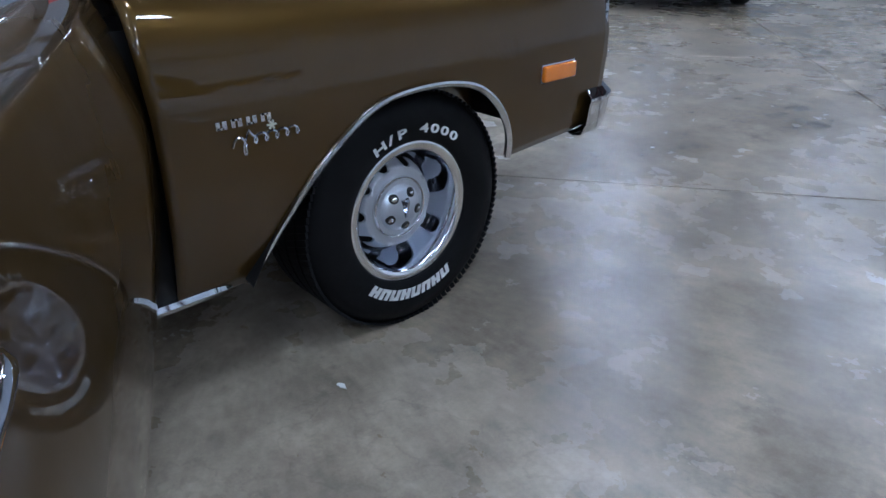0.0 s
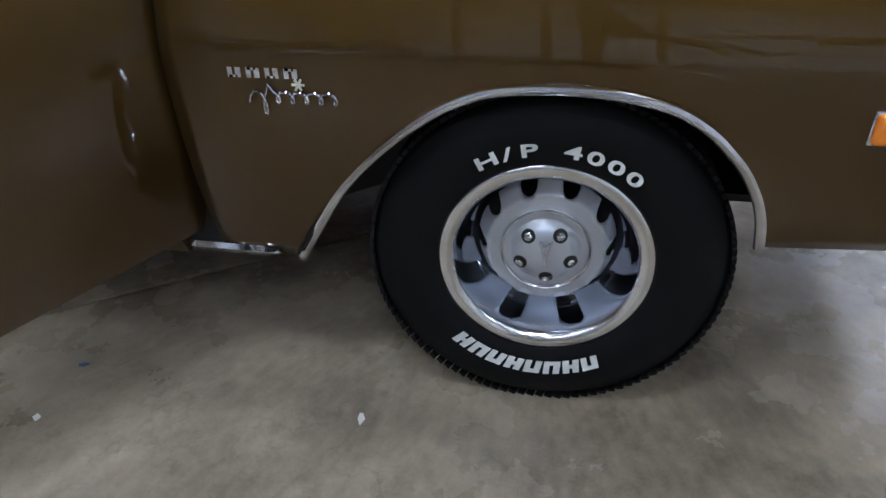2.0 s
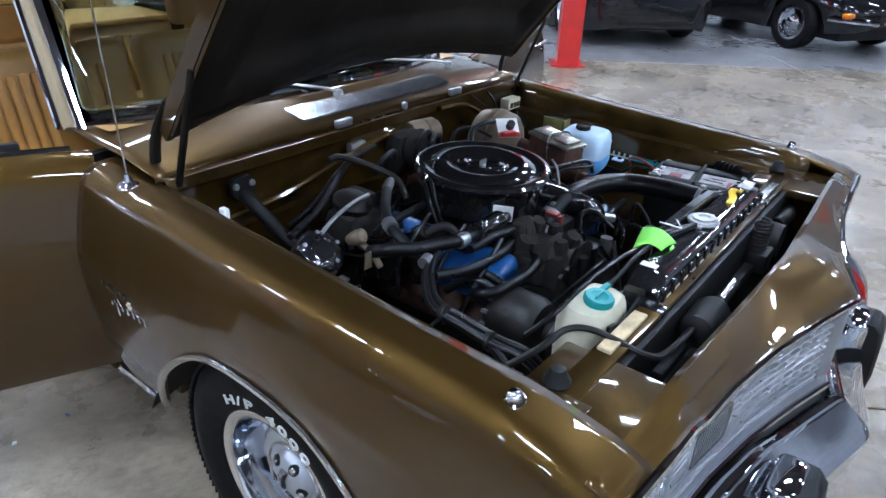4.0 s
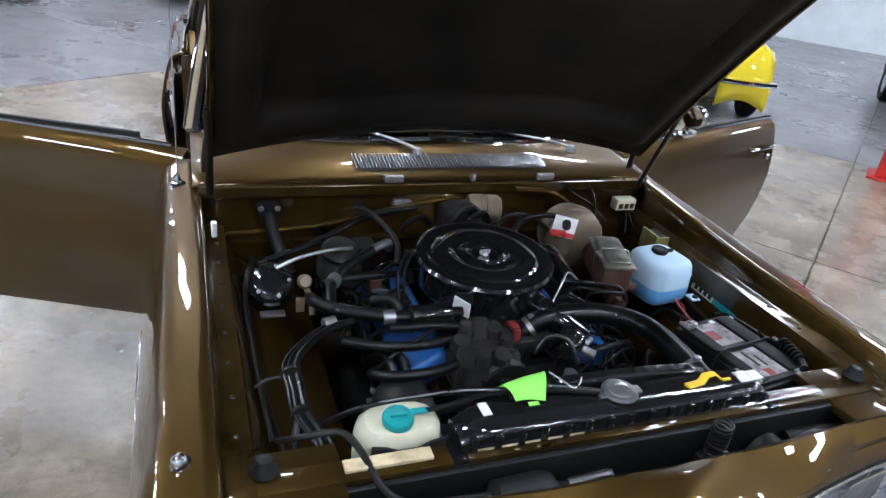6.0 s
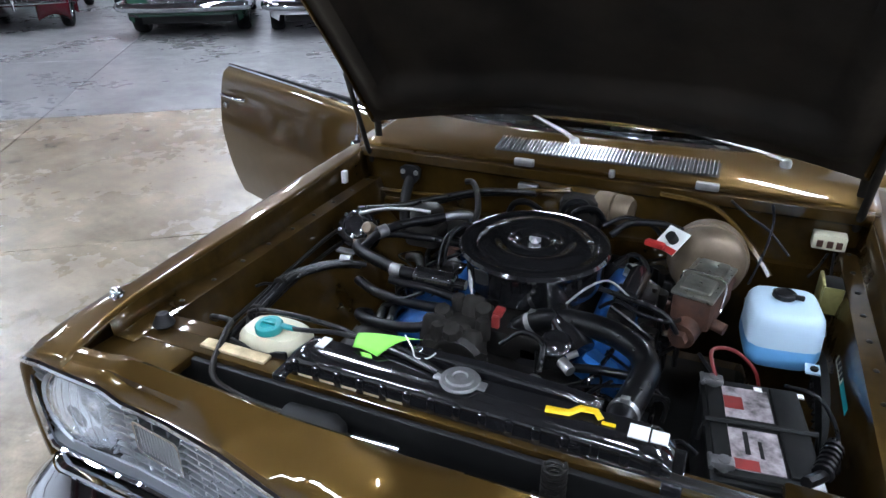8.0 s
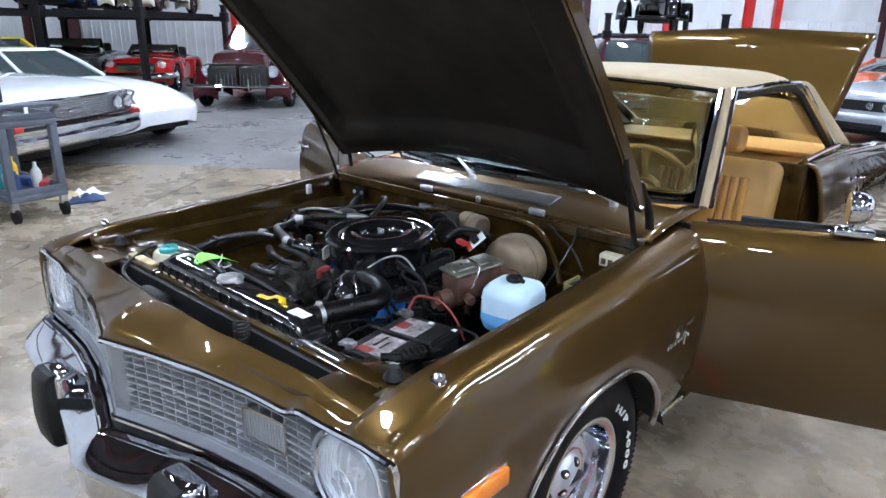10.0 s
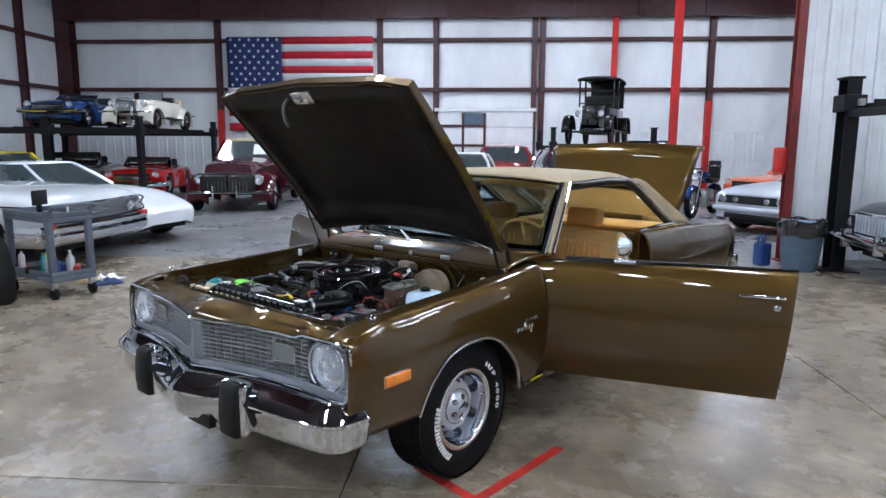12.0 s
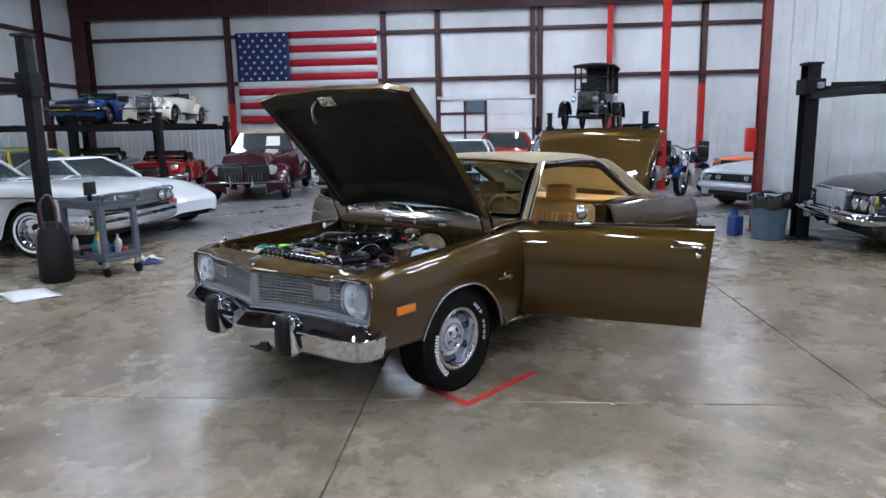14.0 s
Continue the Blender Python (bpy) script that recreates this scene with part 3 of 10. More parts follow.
def tyre_profile(r=0.318, w=0.225, bead=0.188):
    h = w / 2
    return [(bead, -h * 0.72), (bead + 0.006, -h * 0.86), (bead + 0.03, -h * 0.96), (r - 0.07, -h * 1.0), (r - 0.035, -h * 0.94), (r - 0.014, -h * 0.84), (r - 0.003, -h * 0.74), (r, -h * 0.5), (r, 0),
            (r, h * 0.5), (r - 0.003, h * 0.74), (r - 0.014, h * 0.84), (r - 0.035, h * 0.94), (r - 0.07, h * 1.0), (bead + 0.03, h * 0.96), (bead + 0.006, h * 0.86), (bead, h * 0.72)]


def bar_glyph(bm, m, w, h, kind):
    """One plain raised slanted block of a tyre marking, split by a slit."""
    t, lean = 0.0016, 0.16
    a, b, c, d = ((-0.46, -0.12, 0.10, 0.46), (-0.46, -0.08, 0.10, 0.46))[kind % 2]
    for x0, x1, z0, z1 in ((a, b, -0.5, 0.5), (c, d, -0.5, 0.5), (b - 0.02, c + 0.02, (-0.5, -0.14, 0.2)[kind % 3], (-0.2, 0.14, 0.5)[kind % 3])):
        plate(bm, [(w * (x0 + lean * z0), h * z0), (w * (x1 + lean * z0), h * z0), (w * (x1 + lean * z1), h * z1), (w * (x0 + lean * z1), h * z1)], t, m)


def text_mesh(text, size, depth=0.0012):
    cu = bpy.data.curves.new("writing", "FONT")
    cu.body, cu.size, cu.extrude, cu.align_x, cu.align_y = text, size, depth, "CENTER", "CENTER"
    cu.offset = size * 0.02
    ob = bpy.data.objects.new("writing", cu)
    scene.collection.objects.link(ob)
    dg = bpy.context.evaluated_depsgraph_get()
    me = bpy.data.meshes.new_from_object(ob.evaluated_get(dg))
    bpy.data.objects.remove(ob)
    bm = BM()
    bm.from_mesh(me)
    bpy.data.meshes.remove(me)
    return bm


def wheel(name, m, parent, spin=0.0):
    """A wide steel wheel, its outer face towards +z of m: tyre, bright ring, slotted silver disc, hub."""
    w = new(name)
    w.parent, w.matrix_basis = parent, m @ Matrix.Rotation(spin, 4, "Z")
    bm = BM()
    lathe(bm, tyre_profile(), seg=64, caps=False)
    part("tyre", bm, M["rubber"], w, "black tyre with raised white lettering")
    # fine tread blocks
    bm = BM()
    for k in range(110):
        a = k * math.tau / 110
        for h in (-0.076, -0.026, 0.026, 0.076):
            mm = Matrix.Rotation(a + (0.02 if h > 0 else 0), 4, "Z") @ Matrix.Translation((0.3178, 0, h)) @ Matrix.Rotation(0.35 if h > 0 else -0.35, 4, "X")
            box(bm, -0.004, 0.0032, -0.0072, 0.0072, -0.021, 0.021, m=mm)
    tagged(part("tread", bm, M["rubber"], w, smooth=0), kind="stuff")
    bm = BM()
    lathe(bm, [(0.188, 0.070), (0.1965, 0.082), (0.1955, 0.090), (0.190, 0.0945), (0.181, 0.0950), (0.171, 0.0915), (0.1655, 0.0865), (0.1630, 0.078)], seg=72, caps=False)
    part("trim_ring", bm, M["trim_ring"], w, "bright trim ring", smooth=50)
    bm = BM()
    lathe(bm, [(0.1645, 0.086), (0.1615, 0.074), (0.1575, 0.048), (0.1520, 0.024), (0.1440, 0.004), (0.1310, -0.006), (0.1305, -0.060)], seg=72, caps=False)
    part("rim", bm, M["rim"], w, "polished rim barrel", smooth=60)
    bm = BM()
    lathe(bm, [(0.1300, -0.050), (0.06, -0.052), (0.0, -0.052)], seg=40, caps=False)
    part("brake_drum", bm, M["steel_dark"], w, "dark brake drum behind the slots")
    # pressed disc: ten half-round openings at its edge, each with a raised lip
    bm = BM()
    n = 240
    prof = [0.1505, 0.1500, 0.1485, 0.1465, 0.1440, 0.1412, 0.1384, 0.1354, 0.1324, 0.1294, 0.1264, 0.1234, 0.1204, 0.1174, 0.1144, 0.110, 0.105, 0.100, 0.096]
    grid, dist = [], []
    for r in prof:
        h = 0.048 - 0.040 * (max(0.0, r - 0.125) / 0.0255) ** 1.6
        row, drow = [], []
        for k in range(n):
            a = k * math.tau / n
            da = (a + math.pi / 10) % (math.tau / 10) - math.pi / 10
            tx, ty = r * math.sin(da), 0.1495 - r * math.cos(da)
            d = math.hypot(tx / 0.0195, ty / 0.0225)
            lip = 0.0045 * math.exp(-((d - 1.10) / 0.13) ** 2) * (1 if r < 0.146 else 0.3)
            if 0.72 < d < 1.0 and r < 0.149:
                tx, ty = tx / d, ty / d
            rr = 0.1495 - ty
            c = a - da
            row.append(Vector((rr * math.cos(c) - tx * math.sin(c), rr * math.sin(c) + tx * math.cos(c), h + lip)))
            drow.append(d)
        grid.append([bm.verts.new(p) for p in row])
        dist.append(drow)
    for i in range(len(prof) - 1):
        for k in range(n):
            q = (k + 1) % n
            if sum((dist[i][k], dist[i][q], dist[i + 1][q], dist[i + 1][k])) / 4 > 0.93:
                bm.faces.new((grid[i][k], grid[i][q], grid[i + 1][q], grid[i + 1][k]))
    bmesh.ops.delete(bm, geom=[v for v in bm.verts if not v.link_faces], context="VERTS")
    disc = part("disc", bm, M["silver"], w, "silver painted slotted disc", smooth=60)
    thicken(disc, 0.003).scale = (0.86, 0.86, 1.0)
    disc.location.z = -0.010
    bm = BM()
    lathe(bm, [(0.0985, 0.046), (0.0980, 0.056), (0.0945, 0.0595), (0.0905, 0.0575), (0.0885, 0.053)], seg=48, caps=False)
    cap_ring = part("cap_ring", bm, M["trim_ring"], w, "bright ring round the hub cap", smooth=60)
    cap_ring.location.z, cap_ring.scale = -0.009, (0.87, 0.87, 1.0)
    bm = BM()
    lathe(bm, [(0.0890, 0.0535), (0.0840, 0.0515), (0.0770, 0.0520), (0.0715, 0.0570), (0.0660, 0.0650), (0.0560, 0.0705), (0.0400, 0.0745), (0.0200, 0.0770), (0.0, 0.0775)], seg=48)
    hub = part("hub_cap", bm, M["silver"], w, "silver hub cap with a pointed crest", smooth=70)
    hub.location.z, hub.scale = -0.009, (0.87, 0.87, 1.0)
    for k in range(5):
        a = radians(59 + 72 * k)
        tilt = Matrix.Translation((0.0555 * math.cos(a), 0.0555 * math.sin(a), 0.0700)) @ Matrix.Rotation(a, 4, "Z") @ Matrix.Rotation(0.38, 4, "Y")
        bm = BM()
        lathe(bm, [(0.0158, -0.004), (0.0152, 0.0024), (0.0135, 0.0026), (0.0130, 0.0012), (0.0, 0.0012)], tilt, 20, caps=False)
        part("nut_pocket", bm, M["steel_dark"], hub, "dark lug nut pocket")
        bm = BM()
        lathe(bm, [(0.0098, 0.0), (0.0098, 0.0060), (0.0062, 0.0085), (0.0, 0.0090)], tilt, 6)
        part("lug_nut", bm, M["chrome_dull"], hub)
    bm = BM()
    top = [Vector((-0.015, 0.036, 0.0765)), Vector((0.015, 0.036, 0.0765)), Vector((0.0, -0.030, 0.0775))]
    peak = [Vector((-0.004, 0.030, 0.094)), Vector((0.004, 0.030, 0.094)), Vector((0.0, -0.018, 0.088))]
    v = sheet(bm, [top, peak], close=True)
    cap(bm, v[1])
    part("crest", bm, M["rim"], hub, "raised pointed crest", smooth=0)
    # markings
    face = 0.1135
    for k in range(8):
        bm = BM()
        a = radians(-96.5) + (k - 3.5) * 0.162
        mm = Matrix.Rotation(a, 4, "Z") @ Matrix.Translation((0.226, 0, face - 0.0015)) @ Matrix.Rotation(math.pi / 2, 4, "Z")
        bar_glyph(bm, mm, 0.034, 0.030, (1, 2, 0, 1, 0, 2, 1, 0)[k])
        part("marking", bm, M["letter"], w, "raised white plain marking", smooth=0)
    for k, ch in enumerate("H/P 4000"):
        if ch == " ":
            continue
        a = radians(86) - (k - 3.5) * 0.158
        g = text_mesh(ch, 0.046, 0.0012)
        mm = Matrix.Rotation(a, 4, "Z") @ Matrix.Translation((0.226, 0, face - 0.0005)) @ Matrix.Rotation(-math.pi / 2, 4, "Z") @ Matrix.Diagonal((1.25, 0.66, 1, 1))
        bmesh.ops.transform(g, matrix=mm, verts=g.verts)
        part("letter", g, M["letter"], w, "raised white letter", smooth=0)
    return w


WR = Matrix.Translation((-0.722, 0, 0.318)) @ Matrix(((0, 0, -1, 0), (-1, 0, 0, 0), (0, 1, 0, 0), (0, 0, 0, 1)))
WL = Matrix.Translation((0.722, 0, 0.318)) @ Matrix(((0, 0, 1, 0), (1, 0, 0, 0), (0, 1, 0, 0), (0, 0, 0, 1)))
wheel("front_wheel", WR, CAR, 0.0)
wheel("front_wheel", WL, CAR, -1.15)
REAR_Y = 2.79
wheel("rear_wheel", Matrix.Translation((0, REAR_Y, 0)) @ WR, CAR, 0.6)
wheel("rear_wheel", Matrix.Translation((0, REAR_Y, 0)) @ WL, CAR, 0.9)


# doors, each built shut and swung about its hinge
def door(s, angle, has_mirror):
    hinge = Vector((s * 0.79, 0.685, 0))
    d = new("door")
    d.parent = CAR
    d.matrix_basis = Matrix.Translation(hinge) @ Matrix.Rotation(radians(-s * angle), 4, "Z")
    back = Matrix.Translation(-hinge)
    ys_ = spread(0.655, 1.880, 16)
    rows = []
    for y in ys_:
        r = [p for p in section(y, 0.325, 24)]
        rows.append([Vector((s * p.x, p.y, p.z)) for p in r if p.x > 0.74])
    n = min(len(r) for r in rows)
    rows = [r[:n] for r in rows]
    # the trailing edge leans back a little at the top
    for r, y in zip(rows, ys_):
        f = (y - 0.655) / 1.225
        for p in r:
            p.y += 0.085 * f * (p.z - 0.88)
    bm = BM()
    sheet(bm, rows)
    # turn the skin round the rim to a flat inner face
    inner = [[Vector((s * 0.765, p.y, p.z)) for p in r] for r in rows]
    sheet(bm, inner)
    for i in (0, -1):
        sheet(bm, [rows[i], inner[i]])
    sheet(bm, [[r[0] for r in rows], [r[0] for r in inner]])
    sheet(bm, [[r[-1] for r in rows], [r[-1] for r in inner]])
    bmesh.ops.remove_doubles(bm, verts=bm.verts, dist=0.0005)
    bmesh.ops.transform(bm, matrix=back, verts=bm.verts)
    part("door_shell", bm, M["paint"], d, smooth=45)
    bm = BM()
    box(bm, s * 0.735, s * 0.763, 0.72, 1.80, 0.36, 0.90, 0.012)
    for k in range(20):
        y = 0.95 + k * 0.045
        box(bm, s * 0.728, s * 0.74, y, y + 0.036, 0.56, 0.86, 0.006)
    box(bm, s * 0.66, s * 0.735, 1.15, 1.6, 0.62, 0.67, 0.015)
    bmesh.ops.transform(bm, matrix=back, verts=bm.verts)
    part("door_trim", bm, M["seat"], d, "golden tan vinyl door trim with pleats and armrest")
    bm = BM()
    zt = [lerp(TOP, y) for y in (0.70, 1.89)]
    tube(bm, [(s * 0.775, 0.70, zt[0] + 0.004), (s * 0.775, 1.30, (zt[0] + zt[1]) / 2 + 0.006), (s * 0.775, 1.885, zt[1] + 0.004)], 0.009, 8)
    bmesh.ops.transform(bm, matrix=back, verts=bm.verts)
    part("belt_moulding", bm, M["chrome"], d, "chrome belt moulding")
    bm = BM()
    box(bm, s * 0.757, s * 0.774, 0.80, 1.89, 0.915, 0.950, 0.006)
    bmesh.ops.transform(bm, matrix=back, verts=bm.verts)
    part("window_seal", bm, M["black"], d)
    # pull handle and lock
    bm = BM()
    x = s * (side_x(1.8, 0.80) + 0.022)
    tube(bm, smooth_line([(x - s * 0.026, 1.64, 0.826), (x - s * 0.006, 1.66, 0.830), (x, 1.72, 0.832), (x, 1.79, 0.832), (x - s * 0.006, 1.82, 0.829), (x - s * 0.022, 1.832, 0.824)], 5), 0.0105, 10, flat=0.8)
    lathe(bm, [(0.016, 0), (0.016, 0.02), (0.010, 0.024), (0, 0.022)], Matrix.Translation((x - s * 0.024, 1.80, 0.782)) @ Matrix.Rotation(s * math.pi / 2, 4, "Y"), 16)
    bmesh.ops.transform(bm, matrix=back, verts=bm.verts)
    part("door_handle", bm, M["chrome"], d, "chrome door handle and lock")
    if has_mirror:
        bm = BM()
        base = Vector((s * 0.80, 1.105, 0.945))
        box(bm, base.x - 0.03, base.x + 0.03, base.y - 0.055, base.y + 0.055, base.z - 0.012, base.z + 0.012, 0.010)
        tube(bm, smooth_line([base, base + Vector((s * 0.012, 0.0, 0.03)), base + Vector((s * 0.03, 0.0, 0.055))], 4), [0.022, 0.021, 0.019, 0.018, 0.016, 0.015, 0.014, 0.014, 0.014], 10)
        hc = base + Vector((s * 0.035, -0.01, 0.078))
        mm = Matrix.Translation(hc) @ Matrix.Rotation(radians(-90), 4, "X")
        lathe(bm, [(0.0, -0.045), (0.024, -0.041), (0.040, -0.028), (0.047, -0.008), (0.048, 0.016), (0.045, 0.021)], mm @ Matrix.Rotation(math.pi, 4, "X"), 28)
        bmesh.ops.transform(bm, matrix=back, verts=bm.verts)
        part("mirror_head", bm, M["chrome"], d, "round chrome wing mirror")
        bm = BM()
        lathe(bm, [(0.0, 0.0), (0.043, 0.0)], Matrix.Translation(hc + Vector((0, 0.024, 0))) @ Matrix.Rotation(radians(-90), 4, "X"), 28)
        bmesh.ops.transform(bm, matrix=back, verts=bm.verts)
        part("mirror_glass", bm, M["chrome"], d, "mirror glass")
    return d


door(1, 70.8, True)
door(-1, 67.0, False)


# bonnet, raised: a skin with a dark lined underside, a rim and a latch
def bonnet():
    b = new("bonnet")
    b.parent = CAR
    rear = Vector((0, 0.44, 1.020))
    up = math.atan2(0.788, 0.702)
    b.matrix_basis = Matrix.Translation(rear) @ Matrix.Rotation(-up, 4, "X")
    L = 1.045

    def front(x):
        return -L - 0.012 * max(0, 1 - abs(x) / 0.34) ** 1.4 + 0.03 * max(0, abs(x) - 0.5) / 0.2

    xs = spread(-0.70, 0.70, 29)
    fs = spread(0, 1, 20)

    def pt(x, f, h):
        y = 0.03 * (x / 0.7) ** 2 * (1 - f) + front(x) * f - 0.0
        crown = (0.078 - 0.055 * f) * (1 - (x / 0.7) ** 2) + 0.02 * math.sin(math.pi * f)
        return Vector((x, y, crown + h))
    bm = BM()
    top = [[pt(x, f, 0.012) for x in xs] for f in fs]
    sheet(bm, top)
    low = [[pt(x, f, -0.028 if (i in (0, len(fs) - 1) or k in (0, len(xs) - 1)) else -0.010) for k, x in enumerate(xs)] for i, f in enumerate(fs)]
    sheet(bm, [top[0], low[0]])
    sheet(bm, [top[-1], low[-1]])
    sheet(bm, [[r[0] for r in top], [r[0] for r in low]])
    sheet(bm, [[r[-1] for r in top], [r[-1] for r in low]])
    bmesh.ops.remove_doubles(bm, verts=bm.verts, dist=0.0005)
    part("skin", bm, M["paint"], b)
    bm = BM()
    nx, nf = 57, 41
    rows = []
    for i in range(nf):
        f = i / (nf - 1)
        row = []
        for k in range(nx):
            x = -0.695 + 1.39 * k / (nx - 1)
            e = min(0.695 - abs(x), f * L * 0.66, (1 - f) * L)
            h = -0.030 if e < 0.035 else (-0.058 if e < 0.115 else -0.022)
            if 0.035 <= e < 0.05 or 0.10 <= e < 0.115:
                h = -0.045
            if e >= 0.115:
                h += 0.010 * noise.noise(Vector((x * 3.2, f * 3.0, 1.7))) + 0.004 * noise.noise(Vector((x * 11, f * 10, 4)))
            row.append(pt(x, f, h))
        rows.append(row)
    sheet(bm, rows)
    part("underside", bm, M["hood_lining"], b, "dark padded bonnet underside with a folded frame", smooth=50)
    bm = BM()
    for s in (-1, 1):
        tube(bm, [pt(s * 0.690, f, -0.030) for f in spread(0.02, 0.98, 16)], 0.007, 6)
    tube(bm, [pt(x, 0.985, -0.03) for x in xs[2:-2]], 0.007, 6)
    part("rim", bm, M["paint_bay"], b, "bronze folded bonnet rim")
    bm = BM()
    c = pt(0, 0.955, -0.06)
    box(bm, -0.07, 0.07, c.y - 0.02, c.y + 0.05, c.z - 0.012, c.z + 0.01, 0.006)
    box(bm, -0.045, 0.0, c.y - 0.0, c.y + 0.03, c.z - 0.03, c.z - 0.012, 0.004)
    part("latch", bm, M["chrome_dull"], b, "bright bonnet latch")
    bm = BM()
    tube(bm, smooth_line([(-0.10, c.y + 0.01, c.z - 0.01), (-0.115, c.y + 0.03, c.z - 0.05), (-0.13, c.y + 0.09, c.z - 0.075), (-0.155, c.y + 0.14, c.z - 0.06)], 4), [0.008] * 12 + [0.005], 8, flat=2.0)
    part("safety_hook", bm, M["alu"], b, "grey safety hook")
    # hinge arms either side
    for s in (-1, 1):
        bm = BM()
        tube(bm, smooth_line([(s * 0.705, 0.50, 0.80), (s * 0.705, 0.49, 0.93), (s * 0.70, 0.47, 1.00), (s * 0.69, 0.42, 1.075)], 5), 0.014, 8, flat=0.5)
        tube(bm, [(s * 0.70, 0.44, 0.82), (s * 0.70, 0.30, 1.16)], 0.010, 8, flat=0.5)
        h = part("bonnet_hinge", bm, M["steel_dark"], CAR, "dark steel bonnet hinge")
    return b


bonnet()


# ---- nose, grille, lamps and bumper ----
def nose_y(x):
    a = abs(x)
    return lerp([(0, -0.874), (0.03, -0.864), (0.15, -0.828), (0.3, -0.790), (0.45, -0.764), (0.58, -0.752), (0.70, -0.748), (0.82, -0.740), (0.86, -0.728)], a)


def nose_top(x):
    """Height of the bright moulding under the nose's front edge: it steps up over each headlamp."""
    return lerp([(0, 0.784), (0.50, 0.779), (0.565, 0.777), (0.605, 0.794), (0.78, 0.796), (0.825, 0.791), (0.85, 0.780)], abs(x))


def nose_panel():
    bm = BM()
    xs = sorted(set(spread(-0.828, 0.828, 69) + [-0.03, 0.03]))
    rows = []
    for x in xs:
        a = abs(x)
        f, zf = nose_y(x), nose_top(x)
        back = -0.690 - 0.035 * (1 - a / 0.84)
        ridge = 0.020 * max(0, 1 - a / 0.15)
        dip = -0.012 * math.exp(-((a - 0.24) / 0.10) ** 2)
        edge = lerp([(0, 0.0), (0.7, 0.0), (0.80, -0.004), (0.85, -0.022)], a)
        zr = 0.838 + edge + dip * 0.4
        mid = (zf + 0.026) * 0.35 + 0.824 * 0.65
        row = [Vector((x, f + 0.014, zf - 0.006)), Vector((x, f + 0.004, zf + 0.003)), Vector((x, f + 0.007, zf + 0.010 + ridge * 0.2)), Vector((x, f + 0.024, zf + 0.024 + edge + ridge * 0.5 + dip * 0.5)),
               Vector((x, f + (back - f) * 0.45, max(mid, zf + 0.030) + edge + ridge + dip)), Vector((x, f + (back - f) * 0.75, 0.833 + edge + ridge * 0.8 + dip)), Vector((x, back - 0.008, zr + 0.002)), Vector((x, back, zr - 0.004)), Vector((x, back + 0.002, zr - 0.035))]
        if a > 0.55:
            room = lerp([(0.55, 0.030), (0.64, 0.006), (0.715, -0.002), (0.73, -0.005), (0.86, -0.006)], a)
            for p in row[1:]:
                p.z = min(p.z, lerp(TOP, max(-0.745, p.y)) + room)
        rows.append(row)
    sheet(bm, rows)
    thicken(part("nose_panel", bm, M["paint"], CAR, smooth=35), 0.004, 1)
    # one bright moulding frames the whole front: over the grille, down outside each lamp, back below
    over = [(x, nose_y(x) - 0.004, nose_top(x)) for x in spread(-0.835, 0.835, 91)]
    side = [(0.847, -0.735, 0.782), (0.851, -0.733, 0.766), (0.850, -0.735, 0.70), (0.843, -0.737, 0.62), (0.836, -0.739, 0.585), (0.824, -0.742, 0.572)]
    under = [(x, nose_y(x) - 0.003, 0.569 if abs(x) > 0.6 else 0.574) for x in spread(0.80, -0.80, 61)]
    left = [(-x, y, z) for x, y, z in side[::-1]]
    bm = BM()
    tube(bm, over + side + under + left + over[:1], 0.0078, 8, caps=False)
    part("grille_moulding", bm, M["chrome"], CAR, "bright moulding framing grille and headlamps")
    for k in range(5):
        bm = BM()
        x = 0.345 + k * 0.024
        box(bm, -0.007, 0.007, -0.001, 0.002, -0.0045, 0.0045, 0.0008, m=Matrix.Translation((x, nose_y(x) + 0.012, nose_top(x) + 0.0165)) @ Matrix.Rotation(0.24, 4, "Z") @ Matrix.Rotation(-0.75, 4, "X"))
        part("nose_emblem", bm, M["emblem"], CAR, "small dull metal emblem block", smooth=0)


nose_panel()


